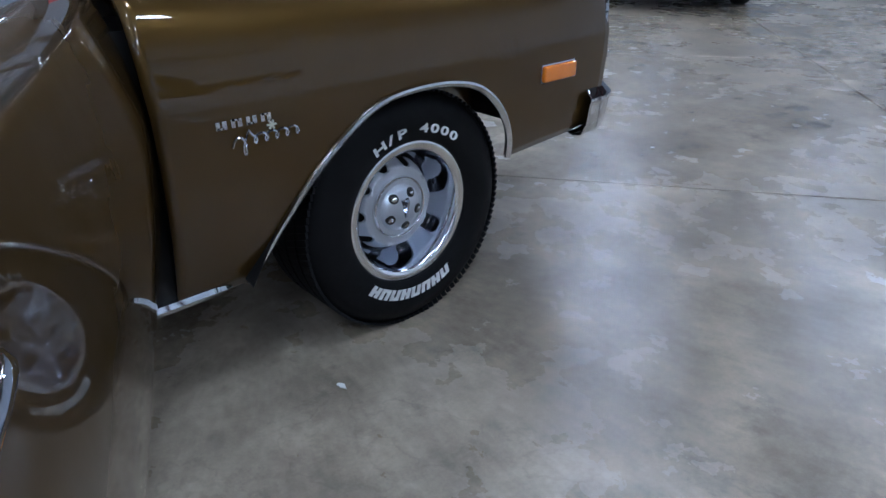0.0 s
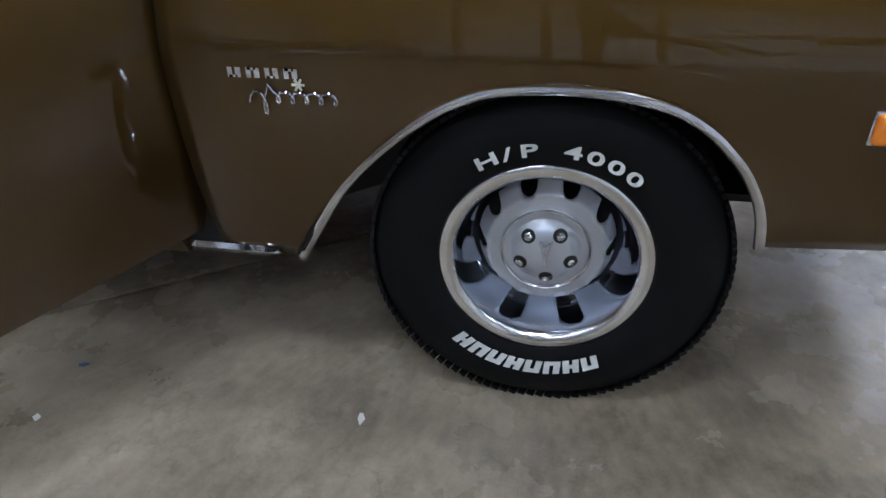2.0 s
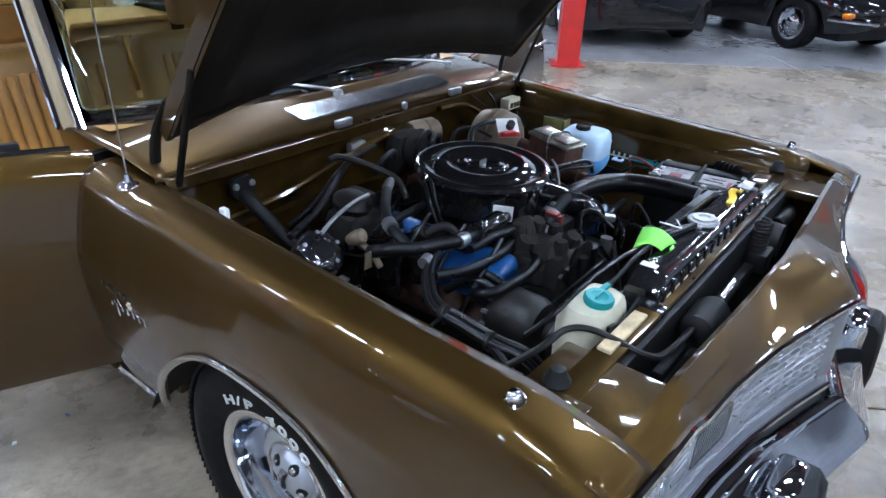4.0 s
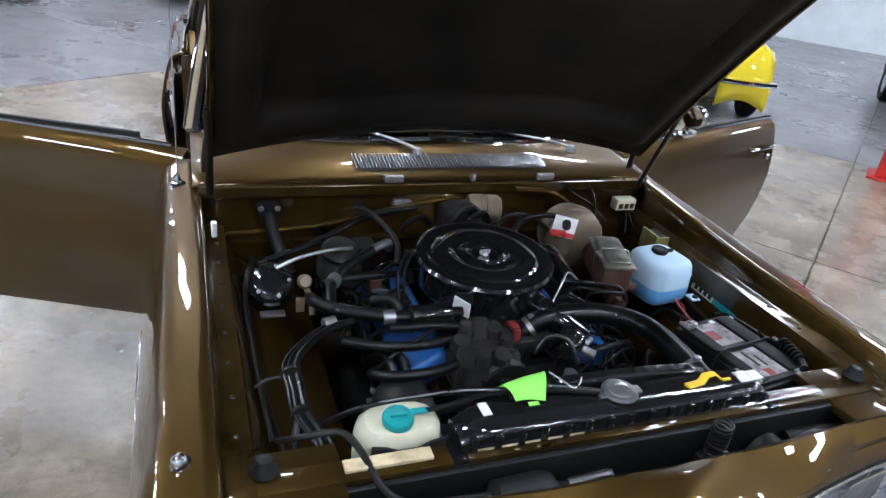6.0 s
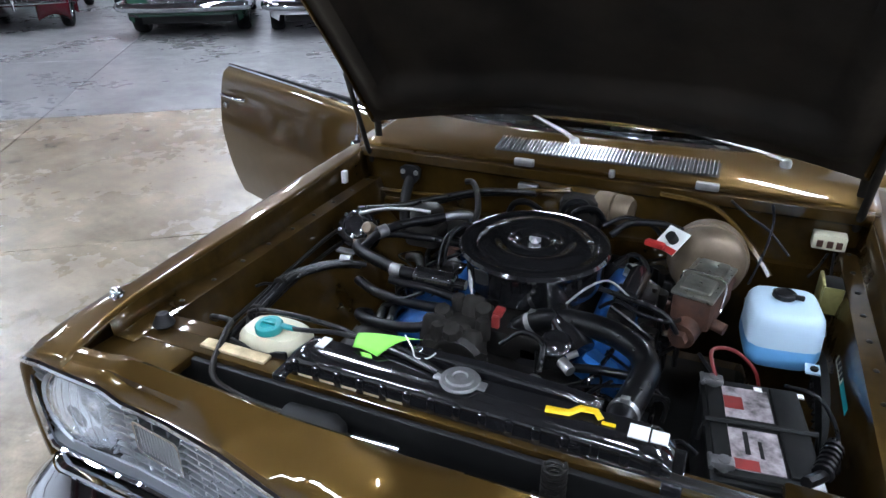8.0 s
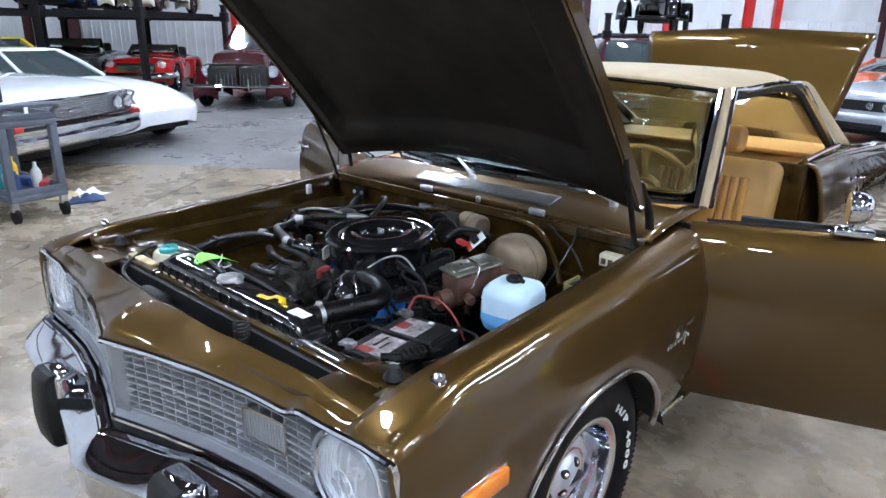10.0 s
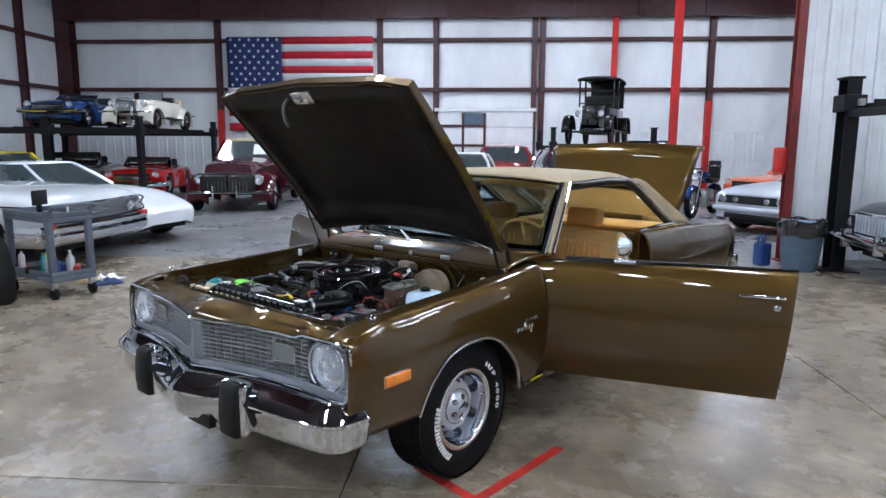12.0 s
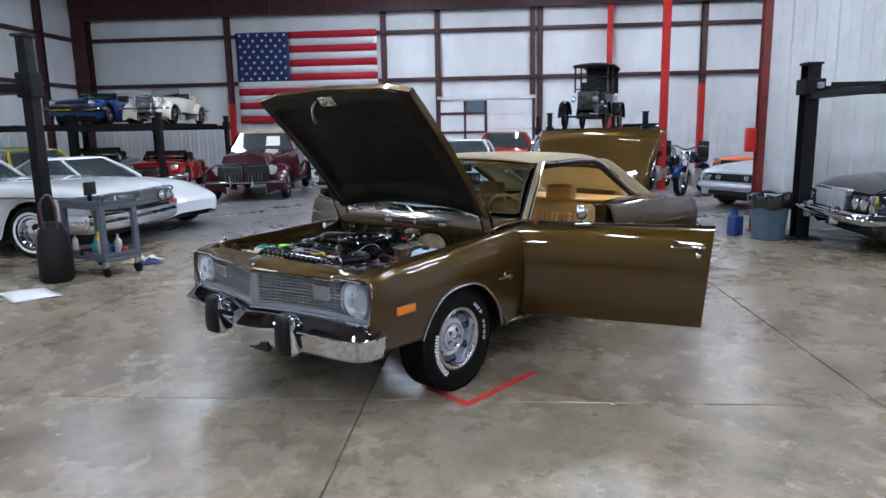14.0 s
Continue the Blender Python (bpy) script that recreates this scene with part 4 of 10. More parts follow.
def grille():
    g = new("grille")
    g.parent = CAR
    levels = [0.7735 - 0.0178 * i for i in range(10)]
    for s in (-1, 1):
        # grey backing behind grille and lamps
        bm = BM()
        sheet(bm, [[Vector((s * x, nose_y(x) + 0.048, z)) for x in spread(0.0, 0.848, 18)] for z in (0.585, 0.790)])
        part("recess", bm, M["grille_back"], g)
        # broad pale apron below, and the nose piece
        bm = BM()
        rows = []
        for x in spread(0.0, 0.835, 24):
            f = nose_y(x)
            z0 = 0.570
            rows.append([Vector((s * x, f + 0.045, 0.620)), Vector((s * x, f + 0.018, 0.610)), Vector((s * x, f + 0.006, 0.602)), Vector((s * x, f + 0.001, z0 + 0.010)), Vector((s * x, f + 0.006, z0)), Vector((s * x, f + 0.05, z0 - 0.004))])
        sheet(bm, rows)
        thicken(part("apron", bm, M["apron"], g, "pale silver grille apron"), 0.003)
        bm = BM()
        rows = []
        for z in spread(0.60, 0.786, 6):
            w = 0.004 + 0.012 * (0.786 - z) / 0.186
            rows.append([Vector((0, -0.870, z)), Vector((s * 0.012, -0.865, z)), Vector((s * (0.026 + w), -0.857, z)), Vector((s * (0.034 + w), -0.845, z)), Vector((s * (0.036 + w), -0.80, z))])
        sheet(bm, rows)
        thicken(part("centre_post", bm, M["apron"], g, "pale silver nose piece"), 0.004)
        for i, z in enumerate(levels):
            for x0, x1, n in ((0.046, 0.625, 18), (0.80, 0.844, 3)):
                if x0 > 0.7 and 2 < i < 7:
                    continue
                bm = BM()
                rows = []
                t = 0.0042 if i in (4, 5) else 0.0026
                for x in spread(x0, x1, n):
                    f = nose_y(x) + 0.010
                    rows.append([Vector((s * x, f, z - t)), Vector((s * x, f - 0.004, z - t * 0.6)), Vector((s * x, f - 0.004, z + t * 0.6)), Vector((s * x, f, z + t)), Vector((s * x, f + 0.032, z))])
                sheet(bm, rows, close=True)
                part("grille_bar", bm, M["grille_bar"], g)
        for k in range(14):
            bm = BM()
            x = 0.075 + k * 0.0390
            f = nose_y(x) + 0.010
            box(bm, s * x - 0.0018, s * x + 0.0018, f - 0.002, f + 0.035, levels[-1], levels[0], 0.0006, seg=1)
            part("grille_fin", bm, M["grille_bar"], g, smooth=0)
        # parking lamp
        p = new("parking_lamp")
        p.parent = g
        xc = s * 0.488
        f = nose_y(0.488)
        tilt = Matrix.Translation((xc, f + 0.004, 0.702)) @ Matrix.Rotation(s * radians(8), 4, "Z")
        bm = BM()
        ring = []
        for o in (0.0, 0.0055):
            ring.append([tilt @ Vector((math.copysign(abs(math.cos(a)) ** 0.22, math.cos(a)) * (0.066 - o), -0.006, math.copysign(abs(math.sin(a)) ** 0.22, math.sin(a)) * (0.040 - o))) for a in [k * math.tau / 48 for k in range(48)]])
        deep = [[q + Vector((0, 0.022, 0)) for q in r_] for r_ in ring]
        sheet(bm, [deep[0], ring[0], ring[1], deep[1]], close=True)
        part("lamp_frame", bm, M["chrome_dull"], p, "bright lamp frame", smooth=35)
        bm = BM()
        box(bm, -0.060, 0.060, -0.003, 0.010, -0.034, 0.034, 0.004, m=tilt)
        for k in range(13):
            box(bm, -0.055 + k * 0.0088, -0.0515 + k * 0.0088, -0.0042, -0.001, -0.030, 0.030, m=tilt)
        part("lamp_lens", bm, M["grey_lens"], p, "grey ribbed lens")
        # round headlamp in a broad silver ring
        h = new("headlamp")
        h.parent = CAR
        c = Vector((s * 0.718, -0.730, 0.686))
        m = Matrix.Translation(c) @ Matrix.Rotation(radians(90), 4, "X")
        bm = BM()
        lathe(bm, [(0.107, -0.030), (0.1068, 0.002), (0.1055, 0.007), (0.102, 0.0095), (0.0985, 0.006), (0.0955, -0.004)], m, 56, caps=False)
        part("bezel", bm, M["silver"], h, "pale silver headlamp ring", smooth=60)
        bm = BM()
        lathe(bm, [(0.0965, 0.000), (0.0965, 0.005), (0.0935, 0.0065), (0.0905, 0.003)], m, 48, caps=False)
        part("retaining_ring", bm, M["chrome"], h, "bright headlamp ring")
        bm = BM()
        rows = [[m @ Vector((r * math.cos(k * math.tau / 48), r * math.sin(k * math.tau / 48), zz)) for k in range(48)] for r, zz in ((0.0915, -0.002), (0.085, 0.008), (0.065, 0.017), (0.04, 0.022), (0.0, 0.024))]
        sheet(bm, rows, close=True)
        lens = part("lens", bm, M["lens"], h, "clear ribbed headlamp lens", smooth=60)
        thicken(lens, 0.004)
        lens.visible_shadow = False
        for k in range(7):
            bm = BM()
            xo = -0.066 + k * 0.022
            ext = math.sqrt(0.080 ** 2 - xo ** 2)
            tube(bm, [m @ Vector((xo, zz, 0.0225 - 0.0030 * ((xo / 0.04) ** 2 + (zz / 0.04) ** 2))) for zz in spread(-ext, ext, 9)], 0.0016, 5)
            part("lens_rib", bm, M["lens"], h).visible_shadow = False
        bm = BM()
        rows = [[m @ Vector((r * math.cos(k * math.tau / 32), r * math.sin(k * math.tau / 32), zz)) for k in range(32)] for r, zz in ((0.091, -0.004), (0.075, -0.025), (0.05, -0.040), (0.02, -0.048), (0.0, -0.049))]
        sheet(bm, rows, close=True)
        part("reflector", bm, M["reflector"], h, "bright reflector bowl", smooth=60)
        bm = BM()
        lathe(bm, [(0.016, -0.048), (0.016, -0.020), (0.010, -0.012), (0.0, -0.010)], m, 16)
        part("bulb_shield", bm, M["chrome_dull"], h)
    return g


grille()


def bumper():
    b = new("front_bumper")
    b.parent = CAR
    half = [(0.0, -0.972), (0.05, -0.964), (0.14, -0.940), (0.26, -0.912), (0.40, -0.893), (0.55, -0.877), (0.68, -0.860), (0.77, -0.842), (0.825, -0.815), (0.855, -0.775), (0.868, -0.72), (0.868, -0.665)]
    line = [(-x, y) for x, y in half[:0:-1]] + half
    line = [(p.x, p.y) for p in smooth_line([(x, y, 0) for x, y in line], 4)]
    prof = [(-0.082, 0.556), (-0.080, 0.570), (-0.070, 0.5745), (-0.058, 0.5725), (-0.054, 0.5685), (-0.050, 0.5685), (-0.022, 0.5440), (0.006, 0.5180), (0.0115, 0.5110), (0.0125, 0.5030), (0.0090, 0.4940), (0.007, 0.486), (0.000, 0.430), (-0.009, 0.402), (-0.020, 0.390), (-0.048, 0.384), (-0.075, 0.388)]
    bm = BM()
    rows = []
    for i, (x, y) in enumerate(line):
        a, c = line[max(0, i - 1)], line[min(len(line) - 1, i + 1)]
        d = Vector((c[0] - a[0], c[1] - a[1])).normalized()
        nrm = Vector((d.y, -d.x))
        drop = -0.018 * max(0, 1 - (abs(x) / 0.30) ** 4) if abs(x) < 0.30 else 0
        deep = max(0.0, min(0.035, nose_y(x) - 0.016 - y - 0.082)) if abs(x) < 0.80 else 0.0
        row = []
        for o, z in prof:
            o2 = o - deep * max(0.0, min(1.0, (-o - 0.0) / 0.050)) if z > 0.5 else o
            row.append(Vector((x + nrm.x * o2, y + nrm.y * o2, z + drop + (deep * 0.12 if z > 0.55 else 0.0))))
        rows.append(row)
    sheet(bm, rows)
    thicken(part("bumper_bar", bm, M["chrome"], b, "chrome bumper bar with a crease", smooth=18), 0.004)
    for s in (-1, 1):
        gd = new("bumper_guard")
        gd.parent = b
        bm = BM()
        box(bm, s * 0.352 - 0.062, s * 0.352 + 0.062, -0.916, -0.85, 0.362, 0.592, 0.022, seg=3)
        part("guard_body", bm, M["chrome"], gd, "chrome bumper guard")
        bm = BM()
        rows = []
        for z, o in ((0.372, 0.012), (0.385, 0.002), (0.45, -0.004), (0.52, 0.0), (0.572, 0.008), (0.588, 0.022)):
            rows.append([Vector((s * 0.352 + x, -0.948 + o + dy, z)) for x, dy in ((-0.050, 0.045), (-0.050, 0.006), (-0.042, 0.0), (0.042, 0.0), (0.050, 0.006), (0.050, 0.045))])
        v = sheet(bm, rows, close=True)
        cap(bm, v[0])
        cap(bm, v[-1][::-1])
        part("guard_pad", bm, M["black"], gd, "black rubber guard pad", smooth=50)
    bm = BM()
    box(bm, 0.035, 0.205, -0.935, -0.90, 0.355, 0.415, 0.006)
    part("plate_bracket", bm, M["black"], b, "black empty plate bracket")
    for x in (0.52, 0.70, -0.52, -0.70):
        bm = BM()
        lathe(bm, [(0.010, 0), (0.009, 0.004), (0.004, 0.007), (0, 0.0075)], Matrix.Translation((x, lerp([(0.5, -0.888), (0.7, -0.862)], abs(x)), 0.50)) @ Matrix.Rotation(radians(90), 4, "X"), 12)
        part("bumper_bolt", bm, M["chrome"], b)
    # valance coloured black to give the shaded strip between grille and bumper
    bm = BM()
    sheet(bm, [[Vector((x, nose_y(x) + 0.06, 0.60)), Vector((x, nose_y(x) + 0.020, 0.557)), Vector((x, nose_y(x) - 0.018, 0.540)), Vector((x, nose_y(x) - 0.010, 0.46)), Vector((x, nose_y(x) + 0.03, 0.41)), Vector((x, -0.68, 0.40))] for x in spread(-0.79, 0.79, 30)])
    part("valance", bm, M["black"], CAR, "valance behind the bumper, black for the shaded gap")


bumper()


def marker(s):
    mk = new("side_marker")
    mk.parent = CAR
    x = s * (side_x(-0.51, 0.61) + 0.001)
    bm = BM()
    box(bm, x - 0.004, x + 0.004, -0.578, -0.432, 0.592, 0.643, 0.002)
    part("marker_frame", bm, M["chrome_dull"], mk)
    bm = BM()
    box(bm, x - s * 0.002, x + s * 0.016, -0.575, -0.435, 0.595, 0.640, 0.007, seg=3)
    part("marker_lens", bm, M["amber"], mk, "orange side marker lens")


marker(1)
marker(-1)


def badge(s):
    b = new("badge")
    b.parent = CAR
    for k in range(4):
        bm = BM()
        y = 0.515 - k * 0.031
        x = s * (side_x(y, 0.665) + 0.002)
        box(bm, x - 0.002, x + 0.002, y - 0.026, y - 0.017, 0.656, 0.672)
        box(bm, x - 0.002, x + 0.002, y - 0.012, y - 0.004, 0.656, 0.672)
        box(bm, x - 0.002, x + 0.002, y - 0.020, y - 0.006, 0.668 if k % 2 else 0.656, 0.672 if k % 2 else 0.660)
        part("badge_block", bm, M["chrome"], b, "bright plain badge block", smooth=0)
    bm = BM()
    pts = []
    for i in range(60):
        t = i / 59
        y = 0.475 - t * 0.142
        amp = 0.020 if t < 0.22 else 0.009
        z = 0.626 + amp * math.sin(t * 38) - 0.010 * (t < 0.2)
        y += 0.008 * math.cos(t * 38)
        pts.append((s * (side_x(y, z) + 0.003), y, z))
    tube(bm, pts, 0.0026, 6)
    part("badge_scroll", bm, M["chrome"], b, "bright script-like scroll")
    bm = BM()
    c = Vector((s * (side_x(0.397, 0.645) + 0.004), 0.397, 0.647))
    for k in range(6):
        a = k * math.tau / 6
        rod(bm, c, c + Vector((0, 0.010 * math.cos(a), 0.010 * math.sin(a))), 0.0022, 6)
    part("badge_flower", bm, M["milk"], b, "small pale flower emblem")


badge(1)
badge(-1)

# bonnet stops on the fenders, aerial
for s in (-1, 1):
    bm = BM()
    lathe(bm, [(0.017, 0), (0.017, 0.006), (0.013, 0.009), (0.012, 0.018), (0.008, 0.022), (0, 0.023)], Matrix.Translation((s * 0.778, -0.548, lerp(TOP, -0.548) - 0.006)) @ Matrix.Rotation(s * 0.25, 4, "Y"), 12)
    part("fender_stud", bm, M["chrome"], CAR, "chrome stud on the fender top")
bm = BM()
lathe(bm, [(0.026, 0), (0.022, 0.008), (0.010, 0.014), (0.007, 0.03)], Matrix.Translation((-0.782, 0.48, lerp(TOP, 0.48) - 0.010)), 16)
rod(bm, (-0.782, 0.48, 0.91), (-0.770, 0.53, 1.72), 0.0022, 6, 0.0014)
part("aerial", bm, M["chrome"], CAR, "thin chrome whip aerial")


# ---- cowl, screen, roof, cabin and tail ----
def cowl_y(x):
    return 0.60 + 0.20 * (abs(x) / 0.74) ** 2.2


def cowl():
    c = new("cowl")
    c.parent = CAR
    bm = BM()
    rows = []
    for x in spread(-0.745, 0.745, 41):
        y1 = cowl_y(x)
        z1 = 0.962 - 0.022 * (abs(x) / 0.74) ** 2
        rows.append([Vector((x, 0.428, 0.895)), Vector((x, 0.430, 0.915 - 0.012 * (abs(x) / 0.74) ** 3)), Vector((x, 0.438, 0.922 - 0.012 * (abs(x) / 0.74) ** 3)), Vector((x, 0.56, 0.946 - 0.018 * (abs(x) / 0.74) ** 2)), Vector((x, y1 - 0.02, z1 - 0.002)), Vector((x, y1 + 0.03, z1 + 0.002))])
    sheet(bm, rows)
    thicken(part("cowl_panel", bm, M["paint"], c, smooth=40), 0.004)
    bm = BM()
    sheet(bm, [[Vector((x, 0.464, 0.9305)), Vector((x, 0.545, 0.9465))] for x in spread(-0.285, 0.36, 8)])
    part("vent_well", bm, M["black"], c, "dark vent opening")
    for k in range(62):
        bm = BM()
        x = -0.283 + k * 0.0104
        box(bm, x - 0.0014, x + 0.0014, -0.041, 0.041, 0, 0.007, m=Matrix.Translation((0, 0.5045, 0.9395)) @ Matrix.Rotation(0.195, 4, "X"))
        part("vent_slat", bm, M["chrome_dull"], c, smooth=0)
    for x in (-0.178, 0.335, 0.08):
        bm = BM()
        w = 0.03 if x != 0.08 else 0.008
        box(bm, x - w, x + w, 0.415, 0.430, 0.905, 0.928, 0.004)
        part("hinge_clip", bm, M["alu"], c, "bright steel clip")
    # wipers: bright flat arms rising from the cowl
    for base, tip in (((-0.064, 0.562, 0.945), (-0.223, 0.66, 0.990)), ((0.523, 0.60, 0.942), (0.212, 0.66, 0.998))):
        w = new("wiper")
        w.parent = CAR
        p0, p1 = Vector(base), Vector(tip)
        bm = BM()
        lathe(bm, [(0.015, -0.010), (0.016, 0.012), (0.011, 0.020), (0, 0.021)], Matrix.Translation(p0), 14)
        tube(bm, [p0 + Vector((0, 0, 0.015)), p0.lerp(p1, 0.25) + Vector((0, 0, 0.017)), p1 + Vector((0, 0, 0.006))], [0.0095, 0.0085, 0.006], 8, flat=0.55)
        part("wiper_arm", bm, M["alu"], w, "grey metal wiper arm")
        bm = BM()
        side = (p1 - p0).normalized() * 0.20
        tube(bm, [p1 - side * 0.7 + Vector((0, 0.012, 0.004)), p1 + Vector((0, 0.006, 0.002)), p1 + side + Vector((0, 0.01, 0.01))], 0.0045, 6)
        part("wiper_blade", bm, M["black"], w)


cowl()


def greenhouse():
    # screen glass and its bright surround
    bm = BM()
    rows = []
    for f in spread(0, 1, 9):
        row = []
        for x in spread(-1, 1, 25):
            xb, xt = x * 0.728, x * 0.640
            b = Vector((xb, cowl_y(xb) + 0.018, 0.962 - 0.022 * x * x))
            t = Vector((xt, 1.085 + 0.05 * x * x, 1.322 - 0.028 * x * x))
            row.append(b.lerp(t, f) + Vector((0, -0.018 * math.sin(math.pi * f), 0)))
        rows.append(row)
    sheet(bm, rows)
    g = part("windscreen", bm, M["screen_glass"], CAR, "tinted windscreen glass", smooth=80)
    thicken(g, 0.004)
    g.visible_shadow = False
    bm = BM()
    tube(bm, rows[0], 0.009, 6)
    tube(bm, rows[-1], 0.010, 6)
    part("screen_moulding", bm, M["chrome"], CAR, "bright screen moulding")
    # roof in tan vinyl
    tz = [(1.09, 1.340), (1.16, 1.352), (1.4, 1.364), (1.7, 1.364), (2.0, 1.350), (2.15, 1.332), (2.28, 1.296), (2.34, 1.270)]
    bm = BM()
    rows = []
    for y in (1.085, 1.11, 1.16, 1.25, 1.4, 1.6, 1.8, 2.0, 2.1, 2.18, 2.25, 2.31):
        z = lerp(tz, y)
        wide = lerp([(1.085, 0.652), (1.3, 0.668), (2.31, 0.662)], y)
        row = []
        for x in spread(-1, 1, 29):
            a = abs(x)
            drop = 0.028 * a ** 2 + 0.055 * max(0, (a - 0.72) / 0.28) ** 2.2
            bow = 0.045 * a * a if y < 1.2 else 0
            row.append(Vector((x * wide, y + bow * (1.2 - y) / 0.115 if y < 1.2 else y, z - drop)))
        rows.append(row)
    sheet(bm, rows)
    thicken(part("roof", bm, M["vinyl"], CAR, "tan vinyl roof covering", smooth=60), 0.02)
    for s in (-1, 1):
        # sail panel
        bm = BM()
        rows = []
        for f in spread(0, 1, 10):
            a = Vector((s * (0.664 + 0.06 * f), 1.95 + 0.68 * f ** 0.9, 1.285 - 0.338 * f))
            b = Vector((s * (0.655 + 0.060 * f), 2.27 + 0.80 * f, 1.265 - 0.365 * f))
            if f == 0:
                a.z, b.z = 1.280, 1.245
            rows.append([a + Vector((-s * 0.02, 0.0, 0)), a, a.lerp(b, 0.35) + Vector((s * 0.006, 0, 0.03 * (1 - f))), a.lerp(b, 0.7) + Vector((s * 0.002, 0, 0.03 * (1 - f))), b, b + Vector((-s * 0.06, 0.01, 0.01))])
        sheet(bm, rows)
        thicken(part("sail_panel", bm, M["vinyl"], CAR, "tan vinyl rear pillar", smooth=60), 0.012)
        # front pillar: painted core between two bright mouldings
        p0, p1 = Vector((s * 0.742, 0.80, 0.935)), Vector((s * 0.655, 1.135, 1.300))
        bm = BM()
        tube(bm, [p0 + Vector((0, 0.012, 0)), p1 + Vector((0, 0.012, 0))], 0.017, 8, flat=0.9)
        part("front_pillar", bm, M["vinyl"], CAR, "tan front pillar")
        bm = BM()
        tube(bm, [p0 + Vector((-s * 0.012, -0.018, 0.0)), p1 + Vector((-s * 0.012, -0.018, 0))], 0.013, 8)
        part("pillar_moulding", bm, M["chrome"], CAR, "bright pillar moulding")
        bm = BM()
        rail = [p0 + Vector((s * 0.012, 0.040, 0)), p1 + Vector((s * 0.018, 0.020, 0.002)), Vector((s * 0.690, 1.25, 1.300)), Vector((s * 0.690, 1.6, 1.308)), Vector((s * 0.686, 1.90, 1.298)), Vector((s * 0.690, 2.02, 1.265)), Vector((s * 0.725, 2.62, 0.952))]
        tube(bm, rail, 0.012, 8)
        part("drip_rail", bm, M["chrome"], CAR, "bright drip rail")
        bm = BM()
        tube(bm, [r + Vector((-s * 0.018, -0.012, -0.022)) for r in rail[1:]], 0.017, 6)
        part("window_seal", bm, M["black"], CAR, "black window seal")
        # bright lower frame of the quarter window, its glass wound down
        bm = BM()
        tube(bm, [(s * 0.755, 1.96, 0.950), (s * 0.75, 2.3, 0.952), (s * 0.738, 2.65, 0.945)], 0.012, 8)
        part("belt_moulding", bm, M["chrome"], CAR, "chrome belt moulding")
    # rear screen
    bm = BM()
    rows = []
    for f in spread(0, 1, 6):
        rows.append([Vector((x * (0.60 + 0.04 * f), 2.29 + 0.79 * f - 0.03 * x * x, 1.268 - 0.368 * f - 0.02 * x * x)) for x in spread(-1, 1, 13)])
    sheet(bm, rows)
    g = part("rear_screen", bm, M["glass"], CAR, "tinted rear screen glass", smooth=80)
    thicken(g, 0.004)
    g.visible_shadow = False
    # deck, tail panel and boot lid standing open
    bm = BM()
    rows = []
    for x in spread(-0.76, 0.76, 13):
        rows.append([Vector((x, 3.08, 0.905)), Vector((x, 3.24, 0.893 - 0.01 * abs(x)))])
    sheet(bm, rows)
    thicken(part("deck", bm, M["paint"], CAR), 0.004)
    bm = BM()
    box(bm, -0.78, 0.78, 3.80, 3.86, 0.42, 0.80, 0.012)
    box(bm, -0.72, 0.72, 3.24, 3.80, 0.42, 0.46)
    box(bm, -0.72, 0.72, 3.20, 3.24, 0.42, 0.86)
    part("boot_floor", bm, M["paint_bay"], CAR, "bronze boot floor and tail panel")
    for s in (-1, 1):
        bm = BM()
        box(bm, s * 0.68 - 0.11, s * 0.68 + 0.11, 3.85, 3.885, 0.56, 0.70, 0.012)
        part("tail_lamp", bm, M["red"], CAR, "red tail lamp lens")
    bm = BM()
    box(bm, -0.84, 0.84, 3.88, 4.0, 0.42, 0.56, 0.03)
    part("rear_bumper", bm, M["chrome"], CAR, "chrome rear bumper")
    lid = new("boot_lid")
    lid.parent = CAR
    bm = BM()
    xs = spread(-1, 1, 31)
    rows = []
    for f, dy, dz in ((0, 0.0, 0.0), (0.3, 0.058, 0.185), (0.6, 0.108, 0.375), (0.85, 0.135, 0.535), (0.95, 0.150, 0.596), (1.0, 0.185, 0.622), (1.02, 0.225, 0.614)):
        half = 0.56 + 0.13 * min(1, f)
        rows.append([Vector((x * half, 3.11 + dy - 0.02 * (1 - x * x), 0.885 + dz * 0.95 + (0.028 * (1 - abs(x)) + 0.012) * f)) for x in xs])
    sheet(bm, rows)
    thicken(part("lid_skin", bm, M["paint"], lid, smooth=40), 0.03, 1)
    # tail: fins' ends
    bm = BM()
    box(bm, -0.5, 0.5, 3.30, 3.33, 1.12, 1.26, 0.01)
    part("lid_liner", bm, M["hood_lining"], lid)


greenhouse()


